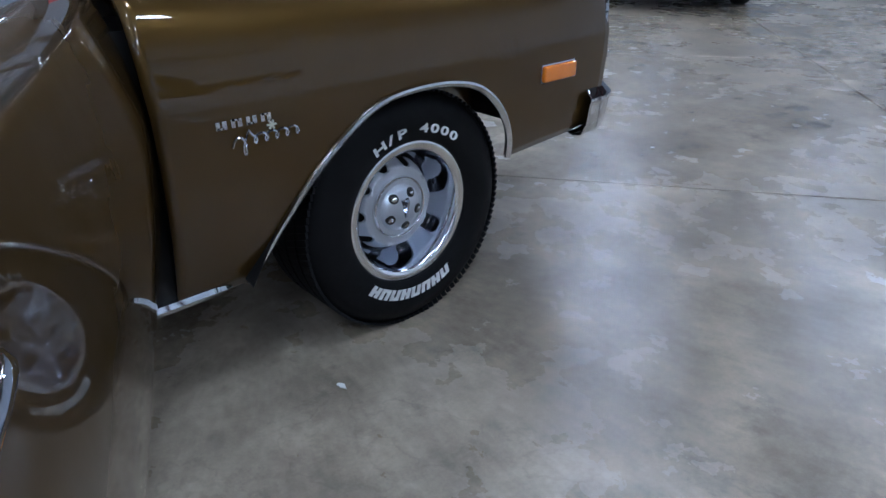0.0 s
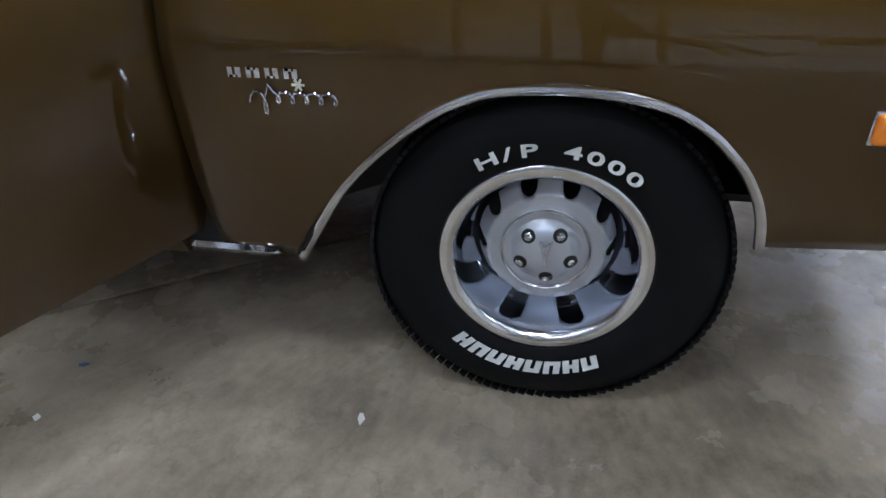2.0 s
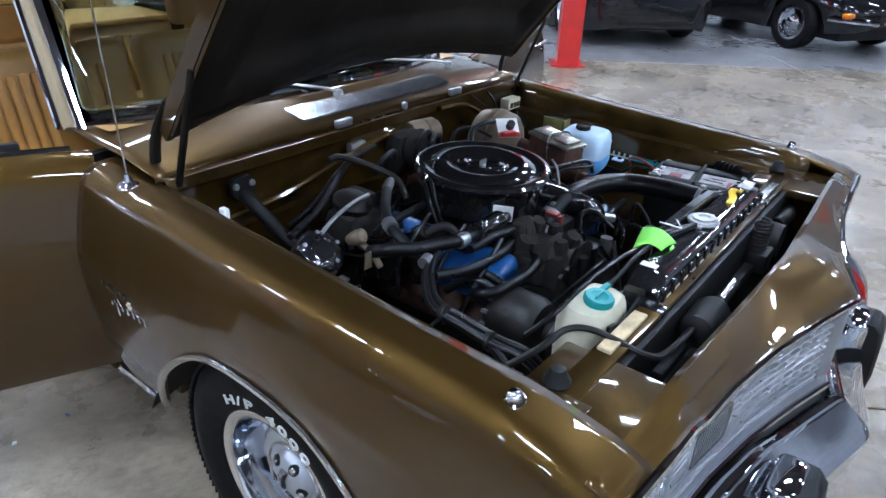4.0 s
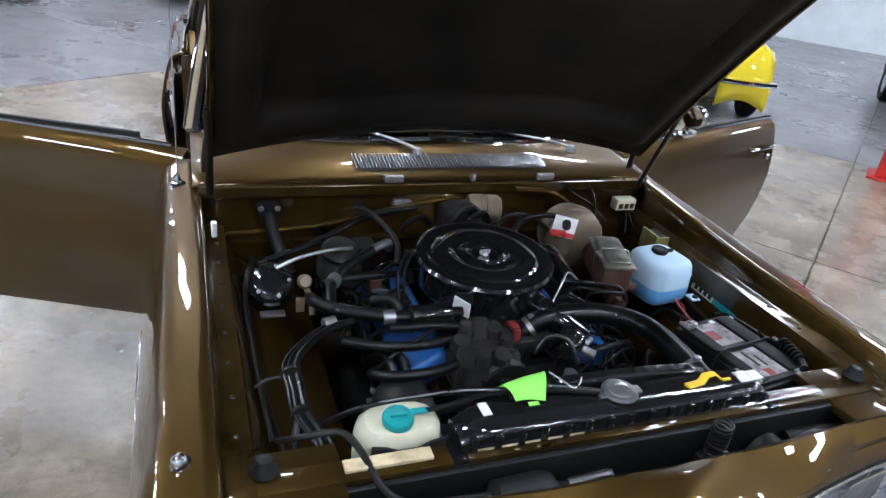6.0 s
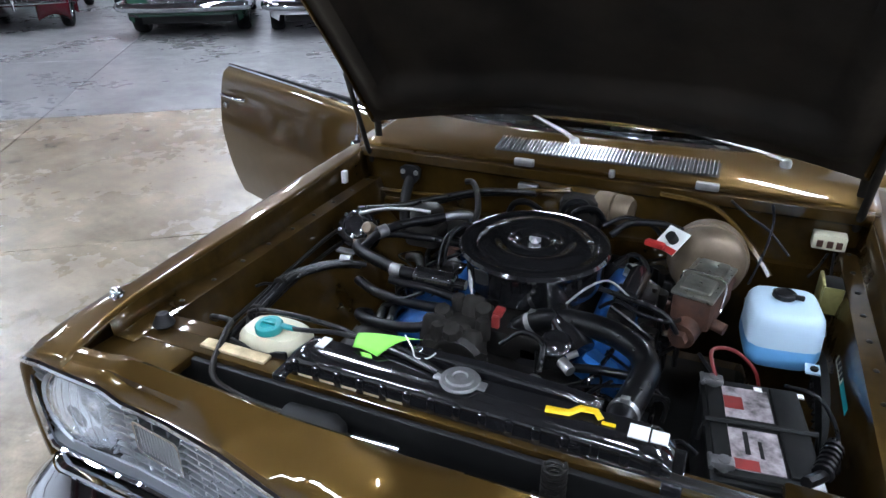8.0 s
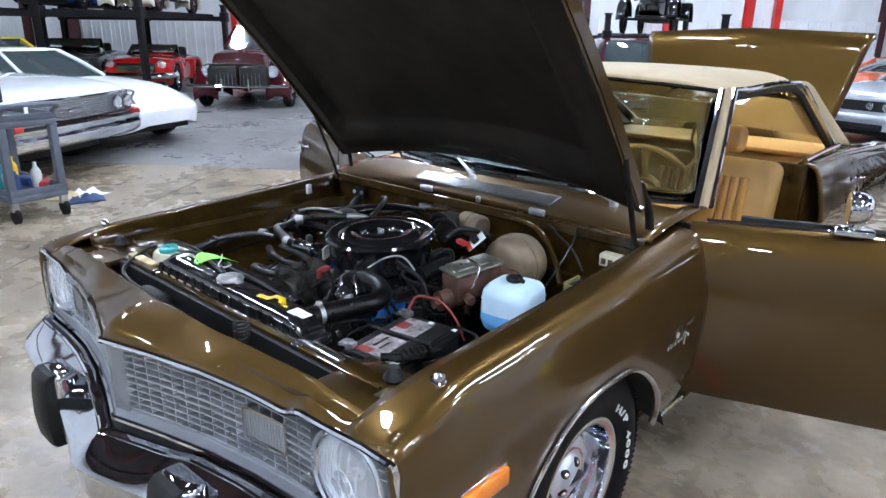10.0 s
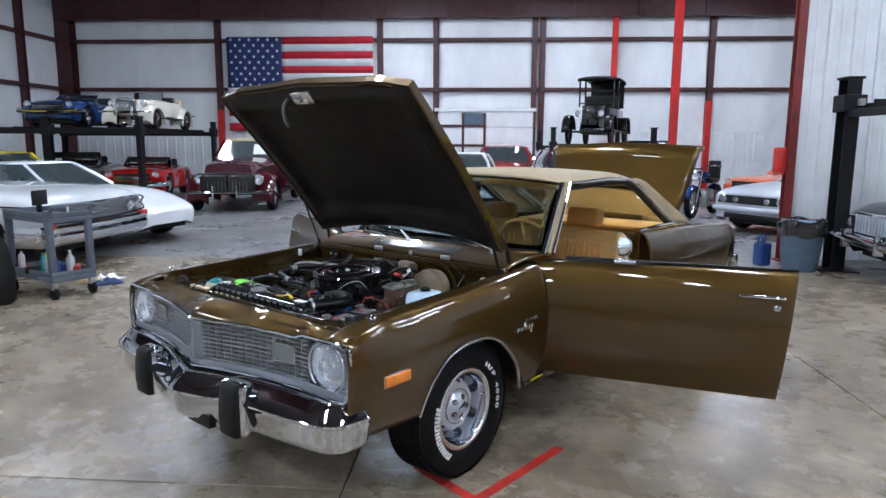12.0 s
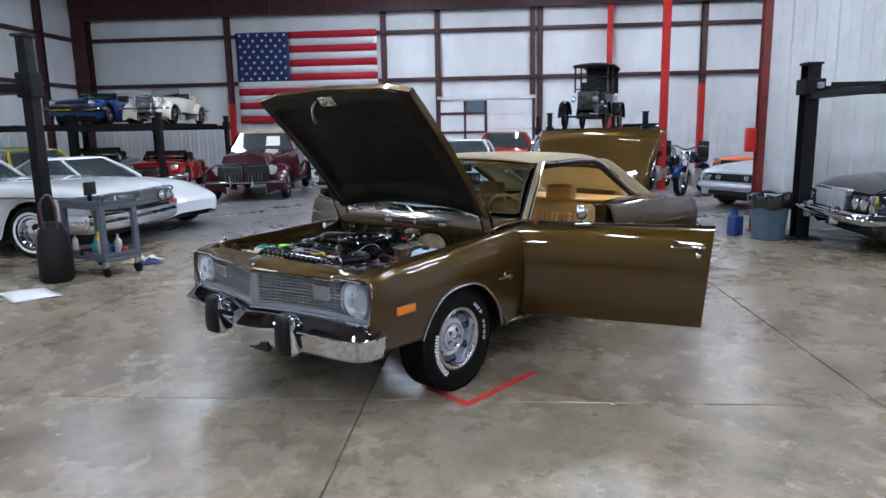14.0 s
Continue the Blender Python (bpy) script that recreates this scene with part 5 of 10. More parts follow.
def cabin():
    bm = BM()
    box(bm, -0.74, 0.74, 0.50, 3.2, 0.26, 0.30)
    part("cabin_floor", bm, M["carpet"], CAR, "brown carpet")
    bm = BM()
    rows = []
    for x in spread(-0.70, 0.70, 15):
        rows.append([Vector((x, 0.70, 0.945)), Vector((x, 0.86, 0.940)), Vector((x, 0.98, 0.925)), Vector((x, 1.0, 0.90)), Vector((x, 0.96, 0.80)), Vector((x, 0.93, 0.66)), Vector((x, 0.78, 0.60))])
    sheet(bm, rows)
    part("dashboard", bm, M["seat"], CAR, "golden brown padded dashboard")
    # steering wheel and column
    w = new("steering_wheel")
    w.parent = CAR
    m = Matrix.Translation((0.37, 1.19, 0.90)) @ Matrix.Rotation(radians(-62), 4, "X")
    bm = BM()
    ring = [m @ Vector((0.19 * math.cos(k * math.tau / 36), 0.19 * math.sin(k * math.tau / 36), 0)) for k in range(37)]
    tube(bm, ring, 0.011, 8, caps=False)
    part("rim", bm, M["seat"], w, "golden tan steering wheel rim")
    bm = BM()
    for a in (0.3, math.pi - 0.3, -math.pi / 2):
        tube(bm, [m @ Vector((0.03 * math.cos(a), 0.03 * math.sin(a), -0.02)), m @ Vector((0.185 * math.cos(a), 0.185 * math.sin(a), 0))], 0.012, 8, flat=0.4)
    lathe(bm, [(0.05, -0.03), (0.05, 0.0), (0.03, 0.012), (0, 0.014)], m, 20)
    part("spoke", bm, M["seat_light"], w)
    bm = BM()
    rod(bm, m @ Vector((0, 0, -0.03)), (0.37, 0.88, 0.74), 0.028, 12)
    part("steering_column", bm, M["seat"], CAR)

    def seat(name, x0, x1, y, back_z, rake, heads):
        st = new(name)
        st.parent = CAR
        bm = BM()
        box(bm, x0, x1, y - 0.55, y + 0.05, 0.36, 0.53, 0.05, seg=3)
        part("cushion", bm, M["seat"], st, "golden tan vinyl cushion")
        m_ = Matrix.Translation((0, y, 0.48)) @ Matrix.Rotation(-rake, 4, "X")
        bm = BM()
        box(bm, x0, x1, -0.04, 0.10, 0, back_z, 0.045, m=m_, seg=3)
        part("backrest", bm, M["seat_light"], st, "pale tan backrest")
        for k in range(int((x1 - x0 - 0.16) / 0.042)):
            bm = BM()
            x = x0 + 0.08 + k * 0.042
            box(bm, x, x + 0.037, -0.056, -0.02, 0.06, back_z - 0.09, 0.014, m=m_, seg=2)
            part("pleat", bm, M["seat"], st, "upright golden tan pleat")
        for hx in heads:
            bm = BM()
            box(bm, hx - 0.13, hx + 0.13, -0.03, 0.07, back_z + 0.02, back_z + 0.15, 0.035, m=m_, seg=3)
            part("headrest", bm, M["seat"], st, "golden tan headrest")
    seat("front_seat", 0.03, 0.68, 1.80, 0.47, 0.22, (0.36,))
    seat("front_seat", -0.68, -0.03, 1.80, 0.47, 0.22, (-0.36,))
    seat("rear_seat", -0.66, 0.66, 2.58, 0.42, 0.30, ())
    bm = BM()
    box(bm, -0.66, 0.66, 2.62, 3.1, 0.86, 0.89, 0.01)
    part("rear_shelf", bm, M["seat"], CAR, "tan rear shelf")
    for s in (-1, 1):
        bm = BM()
        box(bm, s * 0.70, s * 0.73, 1.96, 2.62, 0.32, 0.93, 0.01)
        for k in range(12):
            y = 2.0 + k * 0.048
            box(bm, s * 0.69 - 0.006, s * 0.69 + 0.02, y, y + 0.04, 0.58, 0.90, 0.006)
        part("quarter_trim", bm, M["seat"], CAR, "golden tan pleated quarter trim")
        # pillar takes black instead of bronze: the door gap's shade as colour
        bm = BM()
        box(bm, s * 0.58, s * 0.775, 0.70, 0.73, 0.28, 0.90, 0.005)
        box(bm, s * 0.60, s * 0.80, 0.56, 0.70, 0.30, 0.84)
        part("hinge_pillar", bm, M["black"], CAR, "hinge pillar, black for the shade in the door gap")
        bm = BM()
        box(bm, s * 0.64, s * 0.77, 1.945, 1.975, 0.28, 0.93, 0.005)
        part("lock_pillar", bm, M["paint_bay"], CAR)
    bm = BM()
    sheet(bm, [[Vector((x, y, lerp([(1.1, 1.308), (1.6, 1.334), (2.0, 1.322), (2.25, 1.27)], y) - 0.05 * abs(x / 0.64) ** 2.4)) for x in spread(-0.64, 0.64, 9)] for y in spread(1.12, 2.25, 8)])
    part("headlining", bm, M["seat_light"], CAR, "pale tan headlining")
    bm = BM()
    box(bm, -0.12, 0.12, 1.02, 1.04, 1.235, 1.295, 0.012)
    rod(bm, (0, 1.04, 1.28), (0, 1.09, 1.31), 0.008)
    part("interior_mirror", bm, M["black"], CAR)


cabin()


# ---- engine bay ----
def bay_shell():
    for s in (-1, 1):
        bm = BM()
        rows = []
        for y in spread(-0.62, 0.425, 22):
            zt = lerp(TOP, y)
            w = 0.004 * math.sin(y * 40) if s < 0 else 0
            rows.append([Vector((s * 0.728, y, zt - 0.002)), Vector((s * 0.722, y, zt - 0.045)), Vector((s * 0.712, y, 0.800)), Vector((s * 0.672, y, 0.797)), Vector((s * 0.664, y, 0.775))] + ([Vector((s * 0.655, y, 0.70)), Vector((s * 0.635, y, 0.62)), Vector((s * 0.585, y, 0.56)), Vector((s * 0.52, y, 0.46)), Vector((s * 0.50, y, 0.34))] if s > 0 else
                        [Vector((s * (0.645 + w), y, 0.71)), Vector((s * 0.600, y, 0.665)), Vector((s * 0.53, y, 0.635)), Vector((s * 0.455, y, 0.58)), Vector((s * 0.43, y, 0.34))]))
        sheet(bm, rows)
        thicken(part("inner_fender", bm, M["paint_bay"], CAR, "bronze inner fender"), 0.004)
        for k in range(9):
            bm = BM()
            y = -0.46 + k * 0.105
            lathe(bm, [(0.0065, 0), (0.0065, 0.004), (0.004, 0.006), (0, 0.0065)], Matrix.Translation((s * 0.692, y, 0.799)), 6)
            part("fender_bolt", bm, M["steel_dark"], CAR)
        # corner shelf by the lamp
        bm = BM()
        box(bm, s * 0.53, s * 0.735, -0.70, -0.50, 0.772, 0.797, 0.008)
        part("corner_shelf", bm, M["paint_bay"], CAR)
        bm = BM()
        lathe(bm, [(0.020, 0.0), (0.024, 0.006), (0.018, 0.016), (0.012, 0.03), (0, 0.032)], Matrix.Translation((s * 0.655, -0.55, 0.80)), 16)
        part("bump_stop", bm, M["black"], CAR, "black rubber bonnet stop")
    # firewall with a bead, hood seal flange and a bulge
    bm = BM()
    rows = []
    for x in spread(-0.73, 0.73, 31):
        bulge = -0.035 * math.exp(-((x - 0.0) / 0.16) ** 2)
        rows.append([Vector((x, 0.428, 0.905)), Vector((x, 0.412, 0.900)), Vector((x, 0.410, 0.872)), Vector((x, 0.424, 0.862)), Vector((x, 0.426 + bulge, 0.80)), Vector((x, 0.415 + bulge, 0.74)), Vector((x, 0.40 + bulge, 0.735)), Vector((x, 0.40 + bulge, 0.40))])
    sheet(bm, rows)
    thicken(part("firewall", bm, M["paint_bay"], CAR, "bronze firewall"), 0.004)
    bm = BM()
    tube(bm, smooth_line([(-0.66, 0.405, 0.765), (-0.42, 0.40, 0.78), (-0.2, 0.385, 0.835), (-0.02, 0.375, 0.868)], 5), 0.008, 6)
    tube(bm, smooth_line([(0.22, 0.395, 0.885), (0.36, 0.39, 0.87), (0.46, 0.35, 0.80), (0.52, 0.30, 0.74)], 5), 0.010, 6)
    part("firewall_bead", bm, M["paint_bay"], CAR)
    # radiator support
    bm = BM()
    box(bm, -0.72, 0.72, -0.598, -0.548, 0.784, 0.800, 0.004)
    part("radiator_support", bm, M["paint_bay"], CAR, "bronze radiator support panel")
    # face and sheet are black to put the nose gap's shade into colour
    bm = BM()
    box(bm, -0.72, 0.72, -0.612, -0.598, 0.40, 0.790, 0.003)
    part("support_face", bm, M["black"], CAR, "support panel face, blackened for the shaded gap ahead of it")
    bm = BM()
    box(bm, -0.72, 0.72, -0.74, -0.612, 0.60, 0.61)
    part("gap_shade_sheet", bm, M["black"], CAR, "black sheet standing in for shade behind the grille")
    bm = BM()
    box(bm, 0.17, 0.245, -0.665, -0.618, 0.69, 0.742, 0.006)
    box(bm, -0.40, 0.45, -0.640, -0.618, 0.700, 0.712, 0.004)
    part("latch_support", bm, M["black"], CAR)
    # added black sheet: stands in for deep shade below the engine
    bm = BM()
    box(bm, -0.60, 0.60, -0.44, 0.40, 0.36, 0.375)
    part("bay_shade_sheet", bm, M["black"], CAR, "black sheet added for the shaded depth under the engine")
    for x0, x1 in ((-0.530, -0.375), (-0.306, -0.07)):
        bm = BM()
        box(bm, x0, x1, -0.583, -0.556, 0.800, 0.8075, 0.002)
        part("seal_strip", bm, M["wood"], CAR, "worn pale foam sealing strip")
    bm = BM()
    box(bm, 0.245, 0.52, -0.588, -0.566, 0.800, 0.810, 0.004)
    part("bright_strip", bm, M["chrome_dull"], CAR)
    # latch spring
    bm = BM()
    tube(bm, [(0.208 + 0.018 * math.cos(k * 0.6), -0.632 + 0.018 * math.sin(k * 0.6), 0.74 + k * 0.0009) for k in range(86)], 0.0034, 6)
    part("latch_spring", bm, M["steel_dark"], CAR, "dark coil spring")


bay_shell()


def radiator():
    r = new("radiator")
    r.parent = CAR
    # crowned tank whose back edge rises to the shroud
    bm = BM()
    rows = []
    for x in spread(-0.325, 0.371, 25):
        e = min(1.0, min(x + 0.325, 0.371 - x) / 0.03)
        e = 0.55 + 0.45 * math.sqrt(max(0.0, e))
        ripple = 0.0016 * math.sin(x * 133)
        rows.append([Vector((x, -0.583, 0.797)), Vector((x, -0.5815, 0.797 + 0.030 * e)), Vector((x, -0.572, 0.797 + 0.045 * e + ripple)), Vector((x, -0.545, 0.797 + 0.053 * e)), Vector((x, -0.518, 0.797 + 0.052 * e)), Vector((x, -0.511, 0.797 + 0.040 * e)), Vector((x, -0.509, 0.797))])
    v = sheet(bm, rows)
    cap(bm, v[0])
    cap(bm, v[-1])
    part("top_tank", bm, M["black_gloss"], r, "gloss black radiator tank", smooth=50)
    bm = BM()
    box(bm, -0.335, 0.381, -0.592, -0.505, 0.782, 0.797, 0.004)
    part("tank_flange", bm, M["black_gloss"], r)
    for k in range(15):
        bm = BM()
        x = -0.302 + k * 0.0465
        box(bm, x - 0.008, x + 0.008, -0.5865, -0.574, 0.800, 0.832, 0.004)
        part("crimp", bm, M["black_gloss"], r)
    bm = BM()
    box(bm, -0.325, 0.365, -0.575, -0.52, 0.40, 0.78)
    part("core", bm, M["black"], r)
    for s in (-1, 1):
        bm = BM()
        box(bm, s * 0.352 + 0.023 - 0.016, s * 0.352 + 0.023 + 0.016, -0.600, -0.50, 0.50, 0.802, 0.004)
        part("side_bracket", bm, M["black_gloss"], r)
    # low shroud behind the tank
    bm = BM()
    rows = []
    for x in spread(-0.10, 0.25, 13):
        h = max(0.0, 1 - ((x - 0.0) / 0.25) ** 2) if x > 0 else 1.0
        rows.append([Vector((x, -0.512, 0.842)), Vector((x, -0.500, 0.848 + 0.012 * h)), Vector((x, -0.482, 0.846 + 0.014 * h)), Vector((x, -0.468, 0.815 + 0.012 * h)), Vector((x, -0.462, 0.74))])
    sheet(bm, rows)
    thicken(part("fan_shroud", bm, M["black_gloss"], r, "black fan shroud"), 0.004)
    bm = BM()
    lathe(bm, [(0.034, 0.0), (0.036, 0.004), (0.034, 0.008), (0.026, 0.009), (0.024, 0.013), (0.014, 0.014), (0.012, 0.011), (0, 0.011)], Matrix.Translation((0.014, -0.541, 0.850)), 28)
    box(bm, -0.034, 0.062, -0.552, -0.530, 0.850, 0.8555, 0.003)
    part("radiator_cap", bm, M["steel_cap"], r, "dull pressed radiator cap")
    for x0, x1, y0, y1 in ((0.300, 0.331, -0.562, -0.53), (0.334, 0.360, -0.560, -0.532), (-0.276, -0.258, -0.548, -0.515)):
        bm = BM()
        box(bm, x0, x1, y0, y1, 0.8488, 0.8508)
        part("label", bm, M["white"], r, "white sticker", smooth=0)
    bm = BM()
    pts = [Vector(p) for p in ((0.168, -0.552, 0.852), (0.205, -0.548, 0.853), (0.222, -0.538, 0.860), (0.246, -0.536, 0.860), (0.256, -0.544, 0.853))]
    tube(bm, pts, 0.009, 6, flat=0.35)
    part("yellow_clip", bm, M["yellow"], r, "yellow plastic tag")
    bm = BM()
    box(bm, 0.258, 0.280, -0.552, -0.545, 0.850, 0.853, 0.001)
    part("yellow_tail", bm, M["yellow"], r)


radiator()


def reservoir():
    r = new("coolant_reservoir")
    r.parent = CAR
    bm = BM()
    rows = []
    for z, k in ((0.60, 0.85), (0.62, 0.95), (0.72, 1.0), (0.785, 1.0), (0.81, 0.92), (0.82, 0.78)):
        ring = []
        for i in range(20):
            a = i * math.tau / 20
            e = (abs(math.cos(a)) ** 3.2 + abs(math.sin(a)) ** 3.2) ** (-1 / 3.2)
            ring.append(Vector((-0.413 + 0.080 * k * math.cos(a) * e, -0.490 + 0.052 * k * math.sin(a) * e, z)))
        rows.append(ring)
    v = sheet(bm, rows, close=True)
    cap(bm, v[-1])
    part("bottle", bm, M["milk"], r, "yellowed plastic reservoir")
    bm = BM()
    lathe(bm, [(0.027, 0.0), (0.029, 0.004), (0.029, 0.012), (0.026, 0.016), (0.017, 0.0165), (0.014, 0.014), (0.0, 0.014)], Matrix.Translation((-0.419, -0.500, 0.820)) @ Matrix.Rotation(0.12, 4, 'X'), 28)
    box(bm, -0.395, -0.360, -0.500, -0.487, 0.828, 0.837, 0.004)
    box(bm, -0.434, -0.404, -0.503, -0.499, 0.834, 0.840, 0.0015)
    part("cap", bm, M["teal"], r, "teal plastic cap")
    # dark X-shaped strap plate over the front face
    bm = BM()
    cx = -0.411
    arms = [(-0.066, 0.062), (-0.040, 0.056), (-0.018, 0.045), (0.018, 0.045), (0.040, 0.056), (0.066, 0.062), (0.068, 0.040), (0.036, 0.018), (0.044, -0.012), (0.056, -0.030), (-0.056, -0.030), (-0.044, -0.012), (-0.036, 0.018), (-0.068, 0.040)]
    plate(bm, arms, 0.006, Matrix.Translation((cx, -0.5475, 0.755)) @ Matrix.Rotation(radians(90), 4, "X"))
    for x in (-0.02, 0.02):
        rod(bm, (cx + x, -0.548, 0.776), (cx + x, -0.553, 0.776), 0.005, 8)
    part("bracket", bm, M["black"], r, "black bracket")
    bm = BM()
    tube(bm, smooth_line([(-0.535, -0.42, 0.77), (-0.505, -0.455, 0.815), (-0.45, -0.465, 0.838), (-0.36, -0.468, 0.845), (-0.27, -0.475, 0.848), (-0.20, -0.492, 0.850), (-0.11, -0.506, 0.858), (-0.02, -0.535, 0.853)], 6), 0.0055, 8)
    tube(bm, smooth_line([(-0.368, -0.494, 0.832), (-0.33, -0.498, 0.84), (-0.25, -0.500, 0.855), (-0.15, -0.512, 0.860), (-0.03, -0.538, 0.855)], 6), 0.005, 8)
    part("overflow_hose", bm, M["hose"], r)


reservoir()


def air_cleaner():
    a = new("air_cleaner")
    a.parent = CAR
    m = Matrix.Translation((-0.028, 0.048, 0.742)) @ Matrix.Rotation(radians(2), 4, "X") @ Matrix.Diagonal((0.925, 0.925, 1, 1))
    bm = BM()
    lathe(bm, [(0.12, 0.0), (0.17, 0.005), (0.180, 0.015), (0.184, 0.095), (0.190, 0.098)], m, 56)
    part("housing", bm, M["black_gloss"], a, "gloss black air cleaner drum")
    bm = BM()
    lathe(bm, [(0.188, 0.092), (0.199, 0.096), (0.202, 0.103), (0.196, 0.111), (0.182, 0.114), (0.168, 0.109), (0.155, 0.108), (0.142, 0.117), (0.120, 0.120), (0.105, 0.119), (0.092, 0.111), (0.078, 0.108), (0.066, 0.112), (0.058, 0.120), (0.05, 0.118), (0.040, 0.108), (0.0, 0.107)], m, 64, caps=False)
    part("lid", bm, M["black_gloss"], a, "gloss black lid with pressed rings")
    bm = BM()
    lathe(bm, [(0.010, 0.106), (0.010, 0.110), (0.006, 0.113), (0.004, 0.120), (0, 0.121)], m, 12)
    box(bm, -0.016, 0.016, -0.002, 0.002, 0.110, 0.122, 0.0015, m=m)
    part("wing_nut", bm, M["alu"], a, "bright wing nut")
    bm = BM()
    box(bm, -0.185, -0.181, -0.11, -0.055, 0.03, 0.07, m=m @ Matrix.Rotation(0.5, 4, "Z"))
    part("label", bm, M["white"], a, "small white label", smooth=0)
    bm = BM()
    tube(bm, smooth_line([m @ Vector(p) for p in ((0.10, -0.15, 0.04), (0.14, -0.22, 0.03), (0.2, -0.27, 0.0))], 4), 0.032, 12)
    part("snorkel", bm, M["black_gloss"], a)


air_cleaner()


def engine_block():
    e = new("engine")
    e.parent = CAR
    bm = BM()
    box(bm, -0.20, 0.16, -0.30, 0.36, 0.36, 0.66, 0.02)
    box(bm, -0.13, 0.09, -0.20, 0.30, 0.66, 0.735, 0.02)
    part("block", bm, M["steel_dark"], e, "grimy dark engine block")
    for s in (-1, 1):
        m = Matrix.Translation((-0.025 + s * 0.215, 0.045, 0.655)) @ Matrix.Rotation(s * radians(28), 4, "Y")
        bm = BM()
        box(bm, -0.065, 0.065, -0.245, 0.235, -0.02, 0.055, 0.022, m=m, seg=3)
        part("valve_cover", bm, M["engine_blue"], e, "blue enamelled valve cover")
        bm = BM()
        box(bm, -0.10, 0.05, -0.22, 0.22, -0.16, -0.05, 0.03, m=m)
        part("exhaust_manifold", bm, M["rust"], e, "rusty exhaust manifold")
        for k in range(4):
            bm = BM()
            y = -0.16 + k * 0.11
            tube(bm, smooth_line([m @ Vector((0.06 * s, y, -0.04)), m @ Vector((0.13 * s, y - 0.02, 0.0)), m @ Vector((0.08 * s, y - 0.06, 0.09)), m @ Vector((-0.06 * s, y - 0.05, 0.10))], 4), 0.0055, 6)
            part("plug_lead", bm, M["hose"], e)
    # front of the engine: compressor, canister, filler, alternator, pulleys, belts, fan
    bm = BM()
    box(bm, -0.185, -0.060, -0.30, -0.14, 0.62, 0.742, 0.022)
    box(bm, -0.170, -0.080, -0.285, -0.235, 0.73, 0.765, 0.012)
    box(bm, -0.205, -0.17, -0.26, -0.18, 0.66, 0.73, 0.010)
    part("compressor", bm, M["dusty"], e, "dusty grimy compressor")
    for k in range(12):
        bm = BM()
        a = k * 0.7
        r_ = 0.018 + 0.005 * (k % 3)
        lathe(bm, [(r_, -0.03), (r_ * 1.05, 0.0), (r_ * 0.8, 0.012), (0, 0.015)], Matrix.Translation((-0.12 + 0.055 * math.cos(a), -0.215 + 0.070 * math.sin(a), 0.748 + 0.006 * (k % 4))) @ Matrix.Rotation(0.5 * math.sin(a * 3), 4, "X"), 8)
        part("valve_boss", bm, M["dusty"], e)
    for k in range(5):
        bm = BM()
        x = -0.185 + 0.03 * k
        rod(bm, (x, -0.302, 0.70 + 0.01 * (k % 2)), (x, -0.312, 0.70 + 0.01 * (k % 2)), 0.009, 6)
        part("bolt_head", bm, M["steel_dark"], e)
    bm = BM()
    m = Matrix.Translation((-0.275, -0.118, 0.785)) @ Matrix.Rotation(radians(90), 4, "Y")
    lathe(bm, [(0.014, -0.004), (0.025, 0.0), (0.027, 0.006), (0.025, 0.012), (0.025, 0.088), (0.027, 0.094), (0.025, 0.10), (0.015, 0.106), (0.013, 0.13)], m, 20)
    part("muffler_can", bm, M["black_gloss"], e, "gloss black canister on a hose")
    for pts, r_ in (([(-0.280, -0.118, 0.785), (-0.325, -0.117, 0.787), (-0.38, -0.100, 0.790), (-0.44, -0.082, 0.795), (-0.470, -0.062, 0.797), (-0.485, -0.03, 0.79), (-0.489, 0.02, 0.77)], 0.0155),
                    ([(-0.455, -0.075, 0.797), (-0.450, -0.035, 0.808), (-0.436, 0.008, 0.82), (-0.39, 0.065, 0.828), (-0.31, 0.135, 0.832)], 0.0125),
                    ([(-0.335, -0.145, 0.775), (-0.30, -0.145, 0.772), (-0.24, -0.142, 0.770), (-0.16, -0.150, 0.765)], 0.010),
                    ([(-0.437, -0.127, 0.742), (-0.36, -0.160, 0.738), (-0.27, -0.172, 0.738), (-0.178, -0.163, 0.738)], 0.0125),
                    ([(-0.37, -0.185, 0.690), (-0.385, -0.215, 0.706), (-0.35, -0.245, 0.715), (-0.27, -0.257, 0.722), (-0.21, -0.250, 0.730), (-0.18, -0.225, 0.735)], 0.0125),
                    ([(-0.36, -0.10, 0.66), (-0.345, -0.15, 0.70), (-0.335, -0.20, 0.70), (-0.335, -0.26, 0.66)], 0.011),
                    ([(-0.32, -0.10, 0.66), (-0.315, -0.15, 0.705), (-0.305, -0.20, 0.705), (-0.30, -0.26, 0.66)], 0.011)):
        bm = BM()
        tube(bm, smooth_line(pts, 6), r_, 12)
        part("air_hose", bm, M["hose"], e, "thick black rubber hose")
    for p, d, r_ in (((-0.436, 0.008, 0.820), (0.6, 1, 0.1), 0.017), ((-0.470, -0.125, 0.792), (1, 0.3, 0), 0.013), ((-0.330, -0.117, 0.787), (1, 0, 0), 0.0175)):
        bm = BM()
        d = Vector(d).normalized() * 0.014
        rod(bm, Vector(p) - d, Vector(p) + d, r_, 14)
        part("hose_joint", bm, M["steel_cap"], e, "dull metal hose joint")
    bm = BM()
    box(bm, -0.048, -0.026, -0.205, -0.170, 0.772, 0.784, 0.003)
    box(bm, -0.046, -0.028, -0.216, -0.205, 0.750, 0.780, 0.003)
    part("orange_plug", bm, M["worn_red"], e, "red-orange connector")
    bm = BM()
